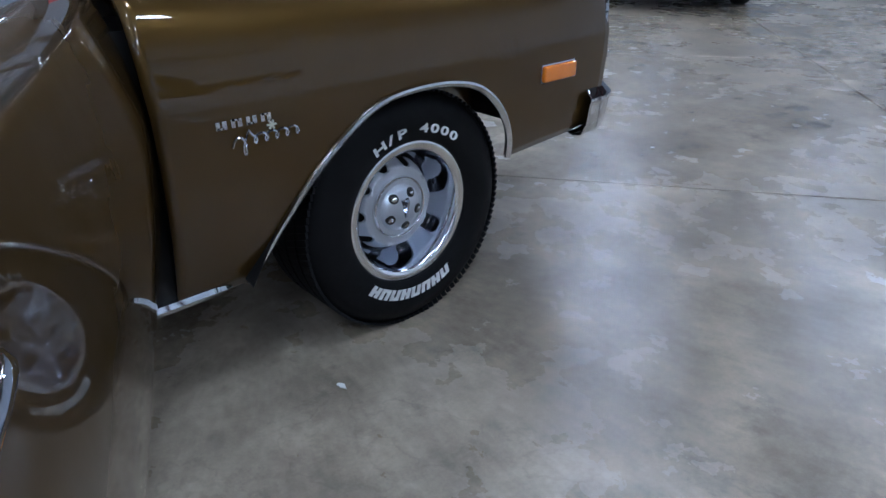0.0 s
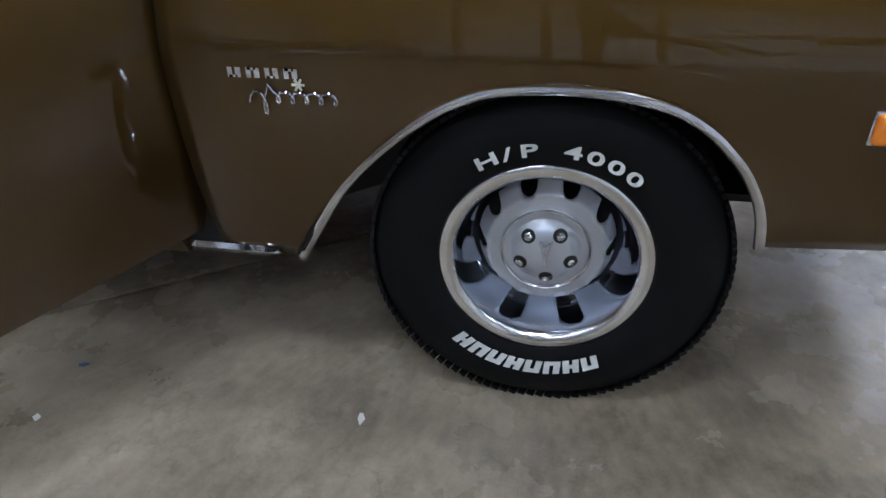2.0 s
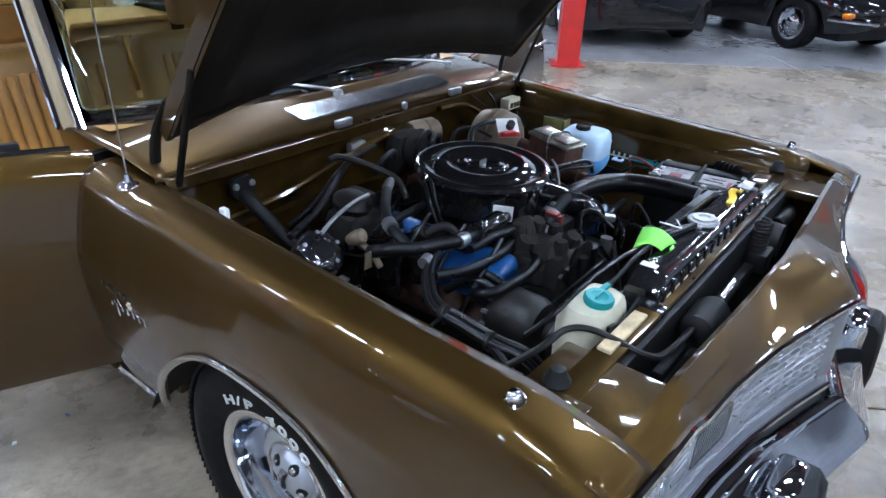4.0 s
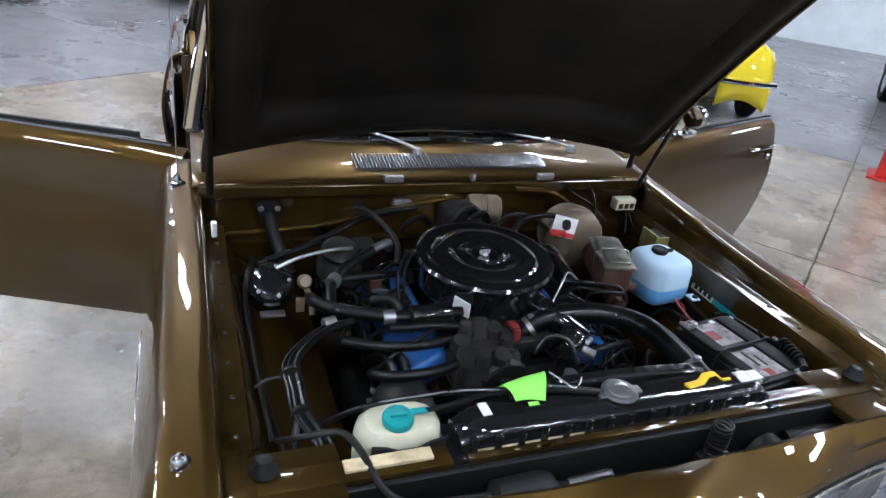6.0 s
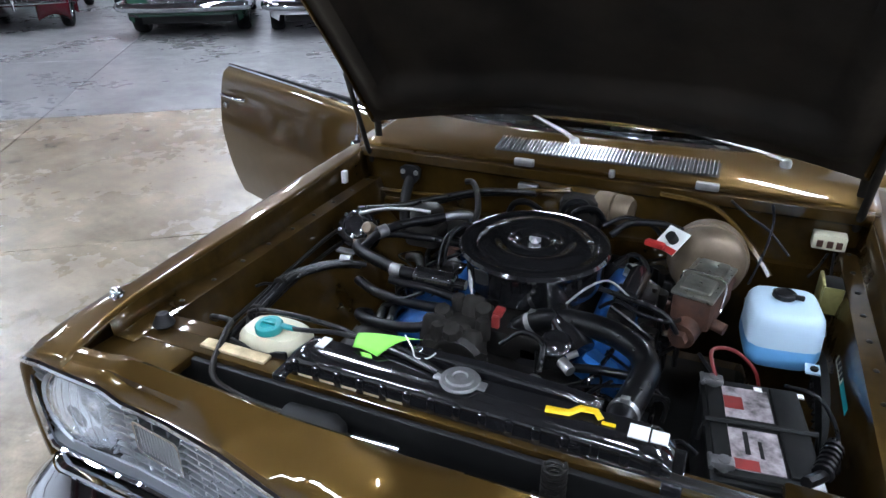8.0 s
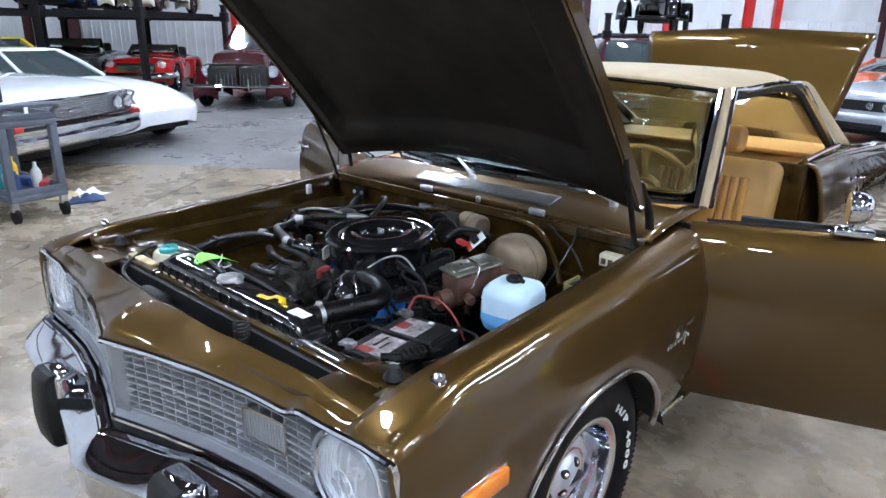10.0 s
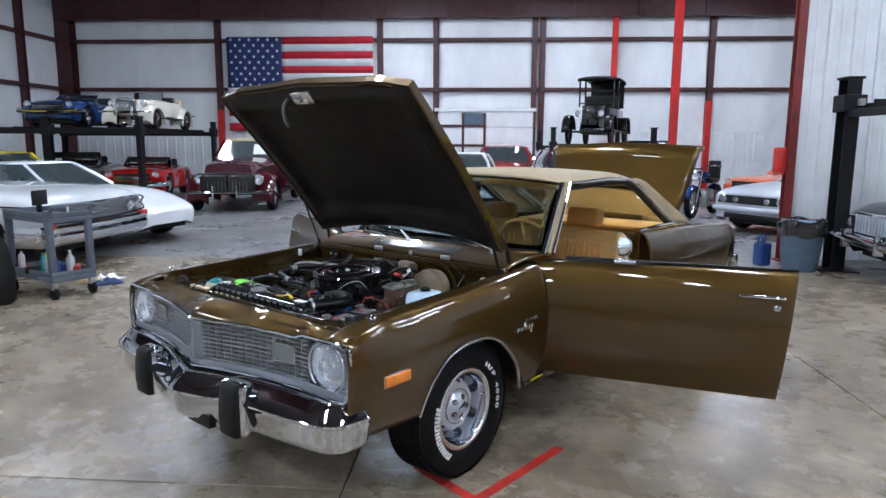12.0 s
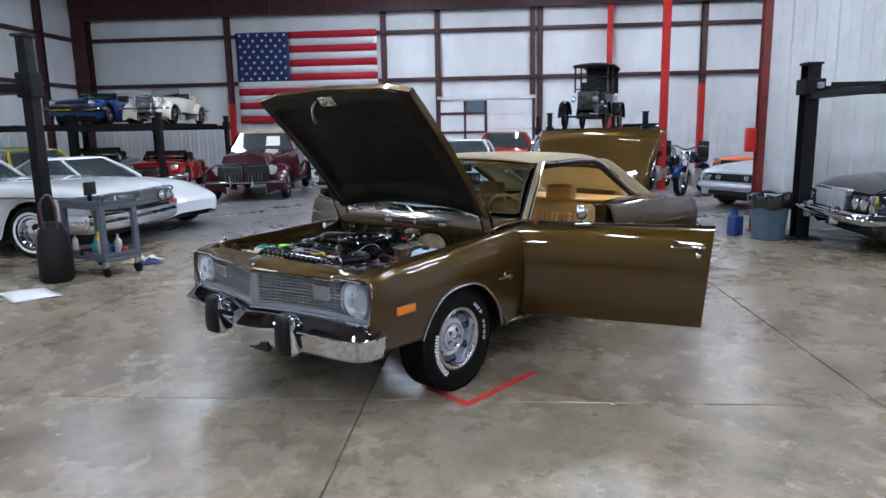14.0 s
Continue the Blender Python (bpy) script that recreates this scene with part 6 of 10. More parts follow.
    box(bm, 0.00, 0.09, -0.20, -0.08, 0.64, 0.72, 0.02)
    rod(bm, (0.104, -0.20, 0.70), (0.104, -0.226, 0.75), 0.030, 18)
    part("filler_neck", bm, M["black_gloss"], e)
    bm = BM()
    lathe(bm, [(0.030, 0), (0.034, 0.006), (0.033, 0.02), (0.026, 0.026), (0.0, 0.028)], Matrix.Translation((0.104, -0.226, 0.745)) @ Matrix.Rotation(0.5, 4, "X"), 20)
    part("filler_cap", bm, M["black_gloss"], e, "dark oil filler cap")
    bm = BM()
    rod(bm, (0.125, -0.255, 0.735), (0.150, -0.275, 0.730), 0.012, 10)
    rod(bm, (0.135, -0.25, 0.745), (0.155, -0.24, 0.755), 0.007, 8)
    part("sender", bm, M["alu"], e, "bright brass sender")
    bm = BM()
    m = Matrix.Translation((0.195, -0.185, 0.705)) @ Matrix.Rotation(0.5, 4, "Y") @ Matrix.Rotation(-0.3, 4, "X")
    plate(bm, [(-0.045, -0.055), (0.040, -0.055), (0.038, 0.005), (0.006, 0.055), (-0.010, 0.055), (-0.030, 0.0)], 0.014, m)
    part("blue_bracket", bm, M["engine_blue"], e, "blue enamelled bracket")
    bm = BM()
    m = Matrix.Translation((-0.325, -0.285, 0.640)) @ Matrix.Rotation(radians(90), 4, "X")
    lathe(bm, [(0.03, -0.07), (0.062, -0.06), (0.070, -0.03), (0.070, 0.04), (0.060, 0.06), (0.02, 0.07), (0.02, 0.09), (0.038, 0.092), (0.038, 0.11), (0, 0.112)], m, 28)
    part("alternator", bm, M["steel_dark"], e, "dark finned alternator")
    for k in range(14):
        bm = BM()
        a = k * math.tau / 14
        box(bm, 0.045, 0.073, -0.004, 0.004, -0.062, -0.05, m=m @ Matrix.Rotation(a, 4, "Z"))
        part("fin", bm, M["steel_cap"], e)
    for x, y, z, r in ((-0.02, -0.33, 0.60, 0.085), (-0.02, -0.33, 0.46, 0.09), (-0.325, -0.385, 0.640, 0.038), (-0.095, -0.30, 0.70, 0.06)):
        bm = BM()
        lathe(bm, [(0.02, -0.015), (r * 0.9, -0.015), (r, -0.012), (r * 0.86, 0.0), (r, 0.012), (r * 0.9, 0.015), (0.02, 0.01)], Matrix.Translation((x, y, z)) @ Matrix.Rotation(radians(90), 4, "X"), 28)
        part("pulley", bm, M["steel_dark"], e)
    bm = BM()
    for a, b_ in (((-0.02, 0.60, 0.085), (-0.325, 0.640, 0.036)), ((-0.02, 0.60, 0.085), (-0.095, 0.70, 0.058))):
        d = Vector((b_[0] - a[0], b_[1] - a[1])).normalized()
        n_ = Vector((-d.y, d.x))
        for s in (1, -1):
            tube(bm, [(a[0] + n_.x * s * a[2], -0.335, a[1] + n_.y * s * a[2]), (b_[0] + n_.x * s * b_[2], -0.335, b_[1] + n_.y * s * b_[2])], 0.007, 6)
    part("fan_belt", bm, M["hose"], e)
    for k in range(6):
        bm = BM()
        box(bm, 0.05, 0.20, -0.035, 0.035, -0.003, 0.003, m=Matrix.Translation((-0.02, -0.40, 0.60)) @ Matrix.Rotation(radians(90), 4, "X") @ Matrix.Rotation(k * math.tau / 6, 4, "Z") @ Matrix.Rotation(0.5, 4, "X"))
        part("fan_blade", bm, M["steel_dark"], e, "dark fan blade", smooth=0)
    # upper radiator hose with clamps
    bm = BM()
    tube(bm, smooth_line([(0.278, -0.512, 0.800), (0.280, -0.46, 0.801), (0.293, -0.36, 0.795), (0.296, -0.285, 0.788), (0.270, -0.225, 0.785), (0.205, -0.182, 0.784), (0.12, -0.158, 0.775), (0.05, -0.150, 0.755), (0.0, -0.15, 0.72)], 7), 0.027, 16)
    part("radiator_hose", bm, M["hose"], e, "thick black radiator hose")
    for p, d in (((0.280, -0.452, 0.801), (0.015, 0.08, -0.002)), ((0.03, -0.150, 0.742), (-0.05, 0.0, -0.035))):
        bm = BM()
        p = Vector(p)
        d = Vector(d).normalized() * 0.006
        rod(bm, p - d, p + d, 0.0285, 18)
        box(bm, -0.008, 0.008, -0.006, 0.006, 0.026, 0.036, 0.002, m=Matrix.Translation(p))
        part("hose_clamp", bm, M["alu"], e)
    # heater valve cluster and pipes towards the firewall
    bm = BM()
    box(bm, -0.44, -0.33, 0.13, 0.23, 0.72, 0.795, 0.02)
    box(bm, -0.34, -0.27, 0.20, 0.29, 0.74, 0.80, 0.015)
    part("heater_valve", bm, M["dusty"], e, "grimy heater valve housing")
    bm = BM()
    lathe(bm, [(0.045, 0.0), (0.05, 0.01), (0.05, 0.022), (0.035, 0.034), (0, 0.036)], Matrix.Translation((-0.385, 0.185, 0.795)) @ Matrix.Rotation(0.3, 4, "X"), 18)
    part("valve_diaphragm", bm, M["steel_dark"], e)
    for pts, r_, mt in (([(-0.31, 0.135, 0.832), (-0.285, 0.150, 0.836), (-0.255, 0.175, 0.83), (-0.245, 0.20, 0.80)], 0.0115, "steel_cap"),
                        ([(-0.325, 0.325, 0.868), (-0.300, 0.318, 0.872), (-0.268, 0.270, 0.862), (-0.240, 0.205, 0.842), (-0.232, 0.165, 0.825), (-0.24, 0.13, 0.79)], 0.0085, "steel_dark"),
                        ([(-0.56, 0.10, 0.815), (-0.50, 0.115, 0.832), (-0.42, 0.135, 0.838), (-0.36, 0.150, 0.832)], 0.005, "alu"),
                        ([(-0.60, 0.16, 0.80), (-0.48, 0.20, 0.815), (-0.38, 0.25, 0.835), (-0.26, 0.32, 0.85), (-0.12, 0.36, 0.85)], 0.0085, "hose"),
                        ([(-0.52, 0.26, 0.77), (-0.42, 0.27, 0.80), (-0.30, 0.32, 0.83), (-0.17, 0.36, 0.84)], 0.006, "hose"),
                        ([(-0.46, 0.03, 0.80), (-0.40, 0.05, 0.80), (-0.32, 0.055, 0.80), (-0.24, 0.075, 0.79)], 0.010, "hose"),
                        ([(-0.27, 0.00, 0.76), (-0.265, 0.035, 0.82), (-0.235, 0.075, 0.845), (-0.215, 0.10, 0.835)], 0.0045, "hose"),
                        ([(-0.255, 0.00, 0.76), (-0.25, 0.030, 0.825), (-0.222, 0.068, 0.852), (-0.20, 0.10, 0.84)], 0.0045, "hose"),
                        ([(-0.345, -0.02, 0.775), (-0.305, -0.045, 0.79), (-0.285, -0.065, 0.77)], 0.012, "steel_dark"),
                        ([(0.09, -0.135, 0.79), (0.135, -0.095, 0.83), (0.175, -0.055, 0.835), (0.22, -0.045, 0.80)], 0.0028, "alu"),
                        ([(0.155, -0.06, 0.815), (0.205, -0.075, 0.815), (0.30, -0.105, 0.81), (0.335, -0.11, 0.77)], 0.006, "hose"),
                        ([(0.16, -0.05, 0.76), (0.20, -0.075, 0.80), (0.255, -0.125, 0.81), (0.31, -0.12, 0.80), (0.335, -0.05, 0.77)], 0.0045, "hose"),
                        ([(0.13, 0.20, 0.83), (0.17, 0.225, 0.860), (0.24, 0.225, 0.872), (0.30, 0.23, 0.86)], 0.009, "hose"),
                        ([(0.10, 0.25, 0.83), (0.15, 0.27, 0.855), (0.22, 0.26, 0.85), (0.27, 0.22, 0.82)], 0.006, "hose"),
                        ([(0.16, 0.10, 0.80), (0.20, 0.13, 0.82), (0.24, 0.10, 0.80), (0.23, 0.02, 0.76)], 0.007, "hose"),
                        ([(0.145, -0.255, 0.725), (0.20, -0.255, 0.735), (0.265, -0.250, 0.735)], 0.010, "hose"),
                        ([(-0.01, -0.255, 0.74), (0.03, -0.235, 0.77), (0.08, -0.25, 0.765), (0.09, -0.30, 0.73)], 0.006, "hose")):
        bm = BM()
        tube(bm, smooth_line(pts, 6), r_, 10)
        part("engine_hose", bm, M[mt], e)
    for x, y, z, w, l, h in ((-0.262, 0.03, 0.735, 0.028, 0.05, 0.05), (-0.235, -0.055, 0.715, 0.022, 0.03, 0.045), (0.205, 0.02, 0.745, 0.03, 0.06, 0.05), (0.262, -0.055, 0.715, 0.035, 0.045, 0.05), (0.185, -0.075, 0.735, 0.025, 0.035, 0.05), (0.245, 0.10, 0.745, 0.03, 0.045, 0.06)):
        bm = BM()
        box(bm, x - w, x + w, y - l, y + l, z - h, z, 0.008)
        for q in (-1, 1):
            rod(bm, (x + q * w * 0.6, y, z), (x + q * w * 0.6, y, z + 0.010), 0.006, 6)
        part("bracket", bm, M["steel_dark"], e)
    bm = BM()
    rod(bm, (0.215, -0.02, 0.775), (0.225, 0.10, 0.785), 0.026, 16)
    rod(bm, (0.225, 0.10, 0.785), (0.227, 0.125, 0.787), 0.012, 12)
    part("ignition_coil", bm, M["black_gloss"], e, "black ignition coil")
    rnd = random.Random(11)
    # thin wires and vacuum lines crossing the crowded middle
    for k in range(70):
        left = k % 8 < 4
        x, y = (rnd.uniform(-0.40, -0.16), rnd.uniform(-0.10, 0.36)) if left else (rnd.uniform(0.06, 0.32), rnd.uniform(-0.36, 0.30))
        if (x + 0.03) ** 2 + (y - 0.045) ** 2 < 0.22 ** 2:
            continue
        z = rnd.uniform(0.64, 0.73)
        a, ln = rnd.uniform(-0.6, 2.2), rnd.uniform(0.10, 0.22)
        p0 = Vector((x, y, z))
        p3 = p0 + Vector((math.cos(a) * ln, math.sin(a) * ln, rnd.uniform(-0.06, 0.03)))
        p3.x = max(-0.42, min(0.34, p3.x))
        p3.y = max(-0.38, min(0.37, p3.y))
        mid = (p0 + p3) / 2 + Vector((rnd.uniform(-0.05, 0.05), rnd.uniform(-0.05, 0.05), rnd.uniform(0.0, 0.03)))
        bm = BM()
        tube(bm, smooth_line([p0 - Vector((0, 0, 0.05)), p0, mid, p3, p3 - Vector((0, 0, 0.05))], 4), rnd.choice((0.003, 0.004, 0.005, 0.006)), 7)
        part("wire", bm, M[rnd.choice(["hose", "hose", "hose", "black_gloss", "steel_dark"])], e)
    # small fittings scattered where the block is crowded
    for k in range(90):
        bm = BM()
        x, y = rnd.uniform(-0.38, 0.30), rnd.uniform(-0.34, 0.36)
        if (x + 0.03) ** 2 + (y - 0.045) ** 2 < 0.20 ** 2 or (x < -0.18 and y < -0.08) or (0.12 < x and y < -0.12):
            continue
        z = 0.68 + rnd.uniform(0, 0.05)
        if rnd.random() < 0.5:
            rod(bm, (x, y, z - 0.06), (x + rnd.uniform(-0.02, 0.02), y, z + 0.02), rnd.uniform(0.008, 0.02), 10)
        else:
            w = rnd.uniform(0.012, 0.03)
            box(bm, x - w, x + w, y - w, y + w * 1.3, z - 0.07, z + 0.01, 0.005)
        part("fitting", bm, M[rnd.choice(["steel_dark", "steel_dark", "black", "black_gloss", "black_gloss", "alu", "rust"])], e)


engine_block()


def bay_fittings():
    # brake booster and master cylinder
    b = new("brake_booster")
    b.parent = CAR
    m = Matrix.Translation((0.368, 0.270, 0.782)) @ Matrix.Rotation(radians(90), 4, "X") @ Matrix.Diagonal((0.86, 0.86, 1, 1))
    bm = BM()
    lathe(bm, [(0.05, -0.06), (0.100, -0.05), (0.110, -0.02), (0.114, 0.0), (0.110, 0.010), (0.106, 0.014), (0.110, 0.022), (0.106, 0.050), (0.085, 0.068), (0.05, 0.078), (0, 0.08)], m, 44)
    part("booster_drum", bm, M["booster"], b, "tan plated brake booster drum")
    bm = BM()
    lathe(bm, [(0.109, 0.008), (0.115, 0.010), (0.115, 0.016), (0.109, 0.018)], m, 44, caps=False)
    part("clamp_band", bm, M["booster"], b)
    # cylinder casting slopes down to its front end
    tilt = Matrix.Translation((0.372, 0.045, 0.800)) @ Matrix.Rotation(radians(-14), 4, "Z") @ Matrix.Rotation(radians(4), 4, "X")
    bm = BM()
    box(bm, -0.045, 0.045, -0.085, 0.080, -0.055, 0.026, 0.014, m=tilt)
    rod(bm, tilt @ Vector((0, -0.125, -0.050)), tilt @ Vector((0, 0.17, -0.050)), 0.030, 16)
    rod(bm, tilt @ Vector((0.03, -0.05, -0.04)), tilt @ Vector((0.072, -0.055, -0.045)), 0.014, 10)
    rod(bm, tilt @ Vector((0.0, -0.12, -0.05)), tilt @ Vector((0.0, -0.145, -0.05)), 0.018, 6)
    part("master_cylinder", bm, M["rust"], b, "rusty brown master cylinder")
    bm = BM()
    box(bm, -0.047, 0.047, -0.088, 0.083, 0.026, 0.036, 0.004, m=tilt)
    box(bm, -0.034, 0.034, -0.076, -0.012, 0.036, 0.047, 0.008, m=tilt)
    box(bm, -0.034, 0.034, 0.004, 0.072, 0.036, 0.047, 0.008, m=tilt)
    part("cylinder_lid", bm, M["zinc"], b, "pressed zinc lid")
    bm = BM()
    tube(bm, smooth_line([tilt @ Vector(p) for p in ((-0.05, -0.02, -0.02), (-0.046, -0.008, 0.044), (0, -0.006, 0.050), (0.046, -0.008, 0.044), (0.052, -0.03, 0.0), (0.053, -0.045, -0.012))], 4), 0.0028, 6)
    part("bail_wire", bm, M["chrome_dull"], b)
    bm = BM()
    tagm = Matrix.Translation((0.280, 0.168, 0.858)) @ Matrix.Rotation(-0.7, 4, "Z") @ Matrix.Rotation(0.7, 4, "X")
    box(bm, -0.034, 0.034, -0.034, 0.034, -0.0008, 0.0008, m=tagm)
    part("paper_tag", bm, M["white"], b, "white paper tag", smooth=0)
    bm = BM()
    box(bm, -0.034, 0.034, -0.034, -0.018, 0.0010, 0.0020, m=tagm)
    part("red_edge", bm, M["red"], b, "red edge of the tag", smooth=0)
    bm = BM()
    rod(bm, tagm @ Vector((0.006, 0.002, -0.01)), tagm @ Vector((0.006, 0.002, 0.022)), 0.013, 12)
    part("check_valve", bm, M["black"], b, "black check valve")
    bm = BM()
    box(bm, -0.024, 0.024, -0.010, 0.010, -0.006, 0.008, 0.003, m=Matrix.Translation((0.245, 0.142, 0.852)) @ Matrix.Rotation(-0.35, 4, "Z"))
    part("red_tag", bm, M["red"], b, "red tag")
    # washer bottle
    w = new("washer_bottle")
    w.parent = CAR

    bottle_m = Matrix.Translation((0.540, 0.025, 0.0)) @ Matrix.Rotation(radians(8), 4, "Z")

    def bottle_ring(z, k, o=0.0):
        ring = []
        for i in range(28):
            a = i * math.tau / 28
            e = (abs(math.cos(a)) ** 5 + abs(math.sin(a)) ** 5) ** (-1 / 5)
            ring.append(bottle_m @ Vector(((0.075 * k + o) * math.cos(a) * e, (0.078 * k + o) * math.sin(a) * e, z)))
        return ring
    bm = BM()
    v = sheet(bm, [bottle_ring(z, k) for z, k in ((0.748, 1.0), (0.790, 0.985), (0.810, 0.95), (0.822, 0.86), (0.827, 0.72))], close=True)
    cap(bm, v[-1])
    part("bottle_top", bm, M["bottle"], w, "milky white-blue plastic bottle")
    bm = BM()
    v = sheet(bm, [bottle_ring(z, k, 0.0006) for z, k in ((0.693, 0.80), (0.703, 0.92), (0.725, 1.0), (0.7485, 1.0))], close=True)
    cap(bm, v[0])
    part("filled_part", bm, M["fluid"], w, "lower part full of blue fluid")
    bm = BM()
    lathe(bm, [(0.021, 0), (0.024, 0.003), (0.024, 0.012), (0.019, 0.015), (0.016, 0.012), (0, 0.012)], Matrix.Translation((0.533, 0.035, 0.827)), 22)
    box(bm, 0.550, 0.572, 0.022, 0.032, 0.831, 0.842, 0.003)
    part("cap", bm, M["black"], w, "black cap")
    bm = BM()
    box(bm, 0.590, 0.618, -0.090, -0.055, 0.728, 0.734, 0.002)
    part("mounting_tab", bm, M["bottle"], w)
    bm = BM()
    lathe(bm, [(0.008, 0), (0.008, 0.005), (0, 0.006)], Matrix.Translation((0.606, -0.078, 0.734)), 8)
    part("tab_screw", bm, M["black"], w)
    bm = BM()
    v = sheet(bm, [bottle_ring(z, k, 0.002) for z, k in ((0.786, 0.99), (0.7875, 0.99), (0.789, 0.985))], close=True)
    part("mould_seam", bm, M["bottle"], w)
    # battery, turned a little in its tray
    b = new("battery")
    b.parent = CAR
    m = Matrix.Translation((0.497, -0.372, 0.0)) @ Matrix.Rotation(radians(8), 4, "Z")
    bm = BM()
    box(bm, -0.084, 0.084, -0.130, 0.130, 0.60, 0.760, 0.010, m=m)
    box(bm, -0.087, 0.087, -0.133, 0.133, 0.757, 0.770, 0.004, m=m)
    box(bm, -0.080, 0.080, -0.126, 0.126, 0.770, 0.781, 0.006, m=m)
    part("case", bm, M["black"], b, "black battery case")
    for y in (-0.06, 0.06):
        bm = BM()
        box(bm, 0.030, 0.078, y - 0.055, y + 0.055, 0.779, 0.788, 0.005, m=m)
        part("vent_cover", bm, M["black"], b, "black vent cap strip")
    bm = BM()
    box(bm, -0.052, 0.026, -0.112, 0.104, 0.7815, 0.7830, m=m)
    part("label", bm, M["worn_label"], b, "worn pale label", smooth=0)
    for x0, x1, y0, y1, mt in ((-0.052, -0.020, 0.040, 0.075, "worn_red"), (-0.052, 0.026, -0.012, 0.014, "black"), (-0.052, -0.012, -0.112, -0.088, "worn_red"), (-0.008, -0.002, -0.08, -0.04, "black"), (-0.03, -0.022, -0.075, -0.02, "black")):
        bm = BM()
        box(bm, x0, x1, y0, y1, 0.7832, 0.7838, m=m)
        part("print_bar", bm, M[mt], b, smooth=0)
    for y, x in ((0.108, -0.066), (-0.112, -0.068)):
        bm = BM()
        mp_ = m @ Matrix.Translation((x, y, 0.779))
        lathe(bm, [(0.012, 0), (0.010, 0.02), (0, 0.021)], mp_, 12)
        box(bm, -0.022, 0.016, -0.011, 0.011, 0.004, 0.018, 0.004, m=mp_)
        rod(bm, mp_ @ Vector((-0.02, -0.016, 0.011)), mp_ @ Vector((-0.02, 0.016, 0.011)), 0.0045, 6)
        part("terminal", bm, M["steel_cap"], b)
    for x in (0.004, 0.040, 0.074):
        bm = BM()
        box(bm, x, x + 0.014, 0.100, 0.112, 0.782, 0.7845, m=m)
        part("pale_chip", bm, M["white"], b, smooth=0)
    bm = BM()
    box(bm, 0.045, 0.078, -0.128, -0.108, 0.782, 0.7845, m=m)
    part("white_sticker", bm, M["white"], b, "white warning sticker", smooth=0)
    bm = BM()
    tube(bm, [m @ Vector(p) for p in ((-0.094, -0.004, 0.74), (-0.088, -0.004, 0.788), (0.088, -0.004, 0.790), (0.096, -0.004, 0.74))], 0.005, 6)
    part("hold_down", bm, M["black"], b)
    for pts, mat in (([(0.420, -0.275, 0.795), (0.405, -0.225, 0.820), (0.445, -0.175, 0.800), (0.490, -0.165, 0.760), (0.51, -0.15, 0.70)], "worn_red"), ([(0.416, -0.27, 0.795), (0.385, -0.215, 0.800), (0.40, -0.15, 0.74)], "hose"), ([(0.405, -0.49, 0.79), (0.375, -0.47, 0.79), (0.35, -0.42, 0.72)], "hose"), ([(0.54, -0.22, 0.775), (0.60, -0.21, 0.76), (0.625, -0.30, 0.76), (0.615, -0.42, 0.77)], "hose")):
        bm = BM()
        tube(bm, smooth_line(pts, 6), 0.0038, 8)
        part("battery_cable", bm, M[mat], b)
    # passenger side: loom, round relay, fitting, firewall plug
    o = new("loom")
    o.parent = CAR
    for dx, dz, r in ((0, 0, 0.010), (0.015, 0.006, 0.008), (-0.010, 0.006, 0.005)):
        bm = BM()
        tube(bm, smooth_line([(-0.43 + dx, -0.118, 0.780 + dz), (-0.475 + dx, -0.140, 0.785 + dz), (-0.53 + dx, -0.178, 0.778 + dz), (-0.572 + dx, -0.232, 0.768 + dz), (-0.574 + dx, -0.30, 0.758 + dz), (-0.570 + dx, -0.37, 0.745 + dz), (-0.54 + dx, -0.43, 0.72 + dz), (-0.52 + dx, -0.48, 0.66 + dz)], 6), r, 8)
        part("cable_run", bm, M["hose"], o, "taped black wiring loom")
    for p in ((-0.574, -0.262, 0.766), (-0.568, -0.365, 0.748)):
        bm = BM()
        lathe(bm, [(0.019, -0.006), (0.021, 0.0), (0.019, 0.006)], Matrix.Translation(p) @ Matrix.Rotation(radians(80), 4, "X"), 12)
        part("loom_tie", bm, M["steel_dark"], o)
    bm = BM()
    tube(bm, smooth_line([(-0.585, -0.262, 0.764), (-0.62, -0.262, 0.760), (-0.645, -0.27, 0.75)], 4), 0.004, 6)
    part("branch", bm, M["hose"], o)
    bm = BM()
    tube(bm, smooth_line([(-0.573, -0.37, 0.745), (-0.590, -0.43, 0.72), (-0.60, -0.49, 0.66)], 4), 0.009, 8)
    part("branch", bm, M["hose"], o)
    rl = new("round_relay")
    rl.parent = CAR
    bm = BM()
    m = Matrix.Translation((-0.572, 0.105, 0.760)) @ Matrix.Rotation(radians(38), 4, "X")
    lathe(bm, [(0.050, -0.05), (0.056, -0.045), (0.058, 0.0), (0.056, 0.022), (0.046, 0.034), (0.030, 0.038), (0.026, 0.034), (0, 0.034)], m, 24)
    part("relay_drum", bm, M["black_gloss"], rl)
    for k in range(5):
        bm = BM()
        a = k * math.tau / 5
        lathe(bm, [(0.005, 0), (0.005, 0.005), (0, 0.006)], m @ Matrix.Translation((0.042 * math.cos(a), 0.042 * math.sin(a), 0.033)), 8)
        part("terminal_screw", bm, M["steel_cap"], rl)
    bm = BM()
    box(bm, -0.605, -0.545, 0.03, 0.055, 0.715, 0.722, 0.002)
    part("relay_foot", bm, M["steel_cap"], rl)
    bm = BM()
    m = Matrix.Translation((-0.499, 0.050, 0.800)) @ Matrix.Rotation(radians(60), 4, "X")
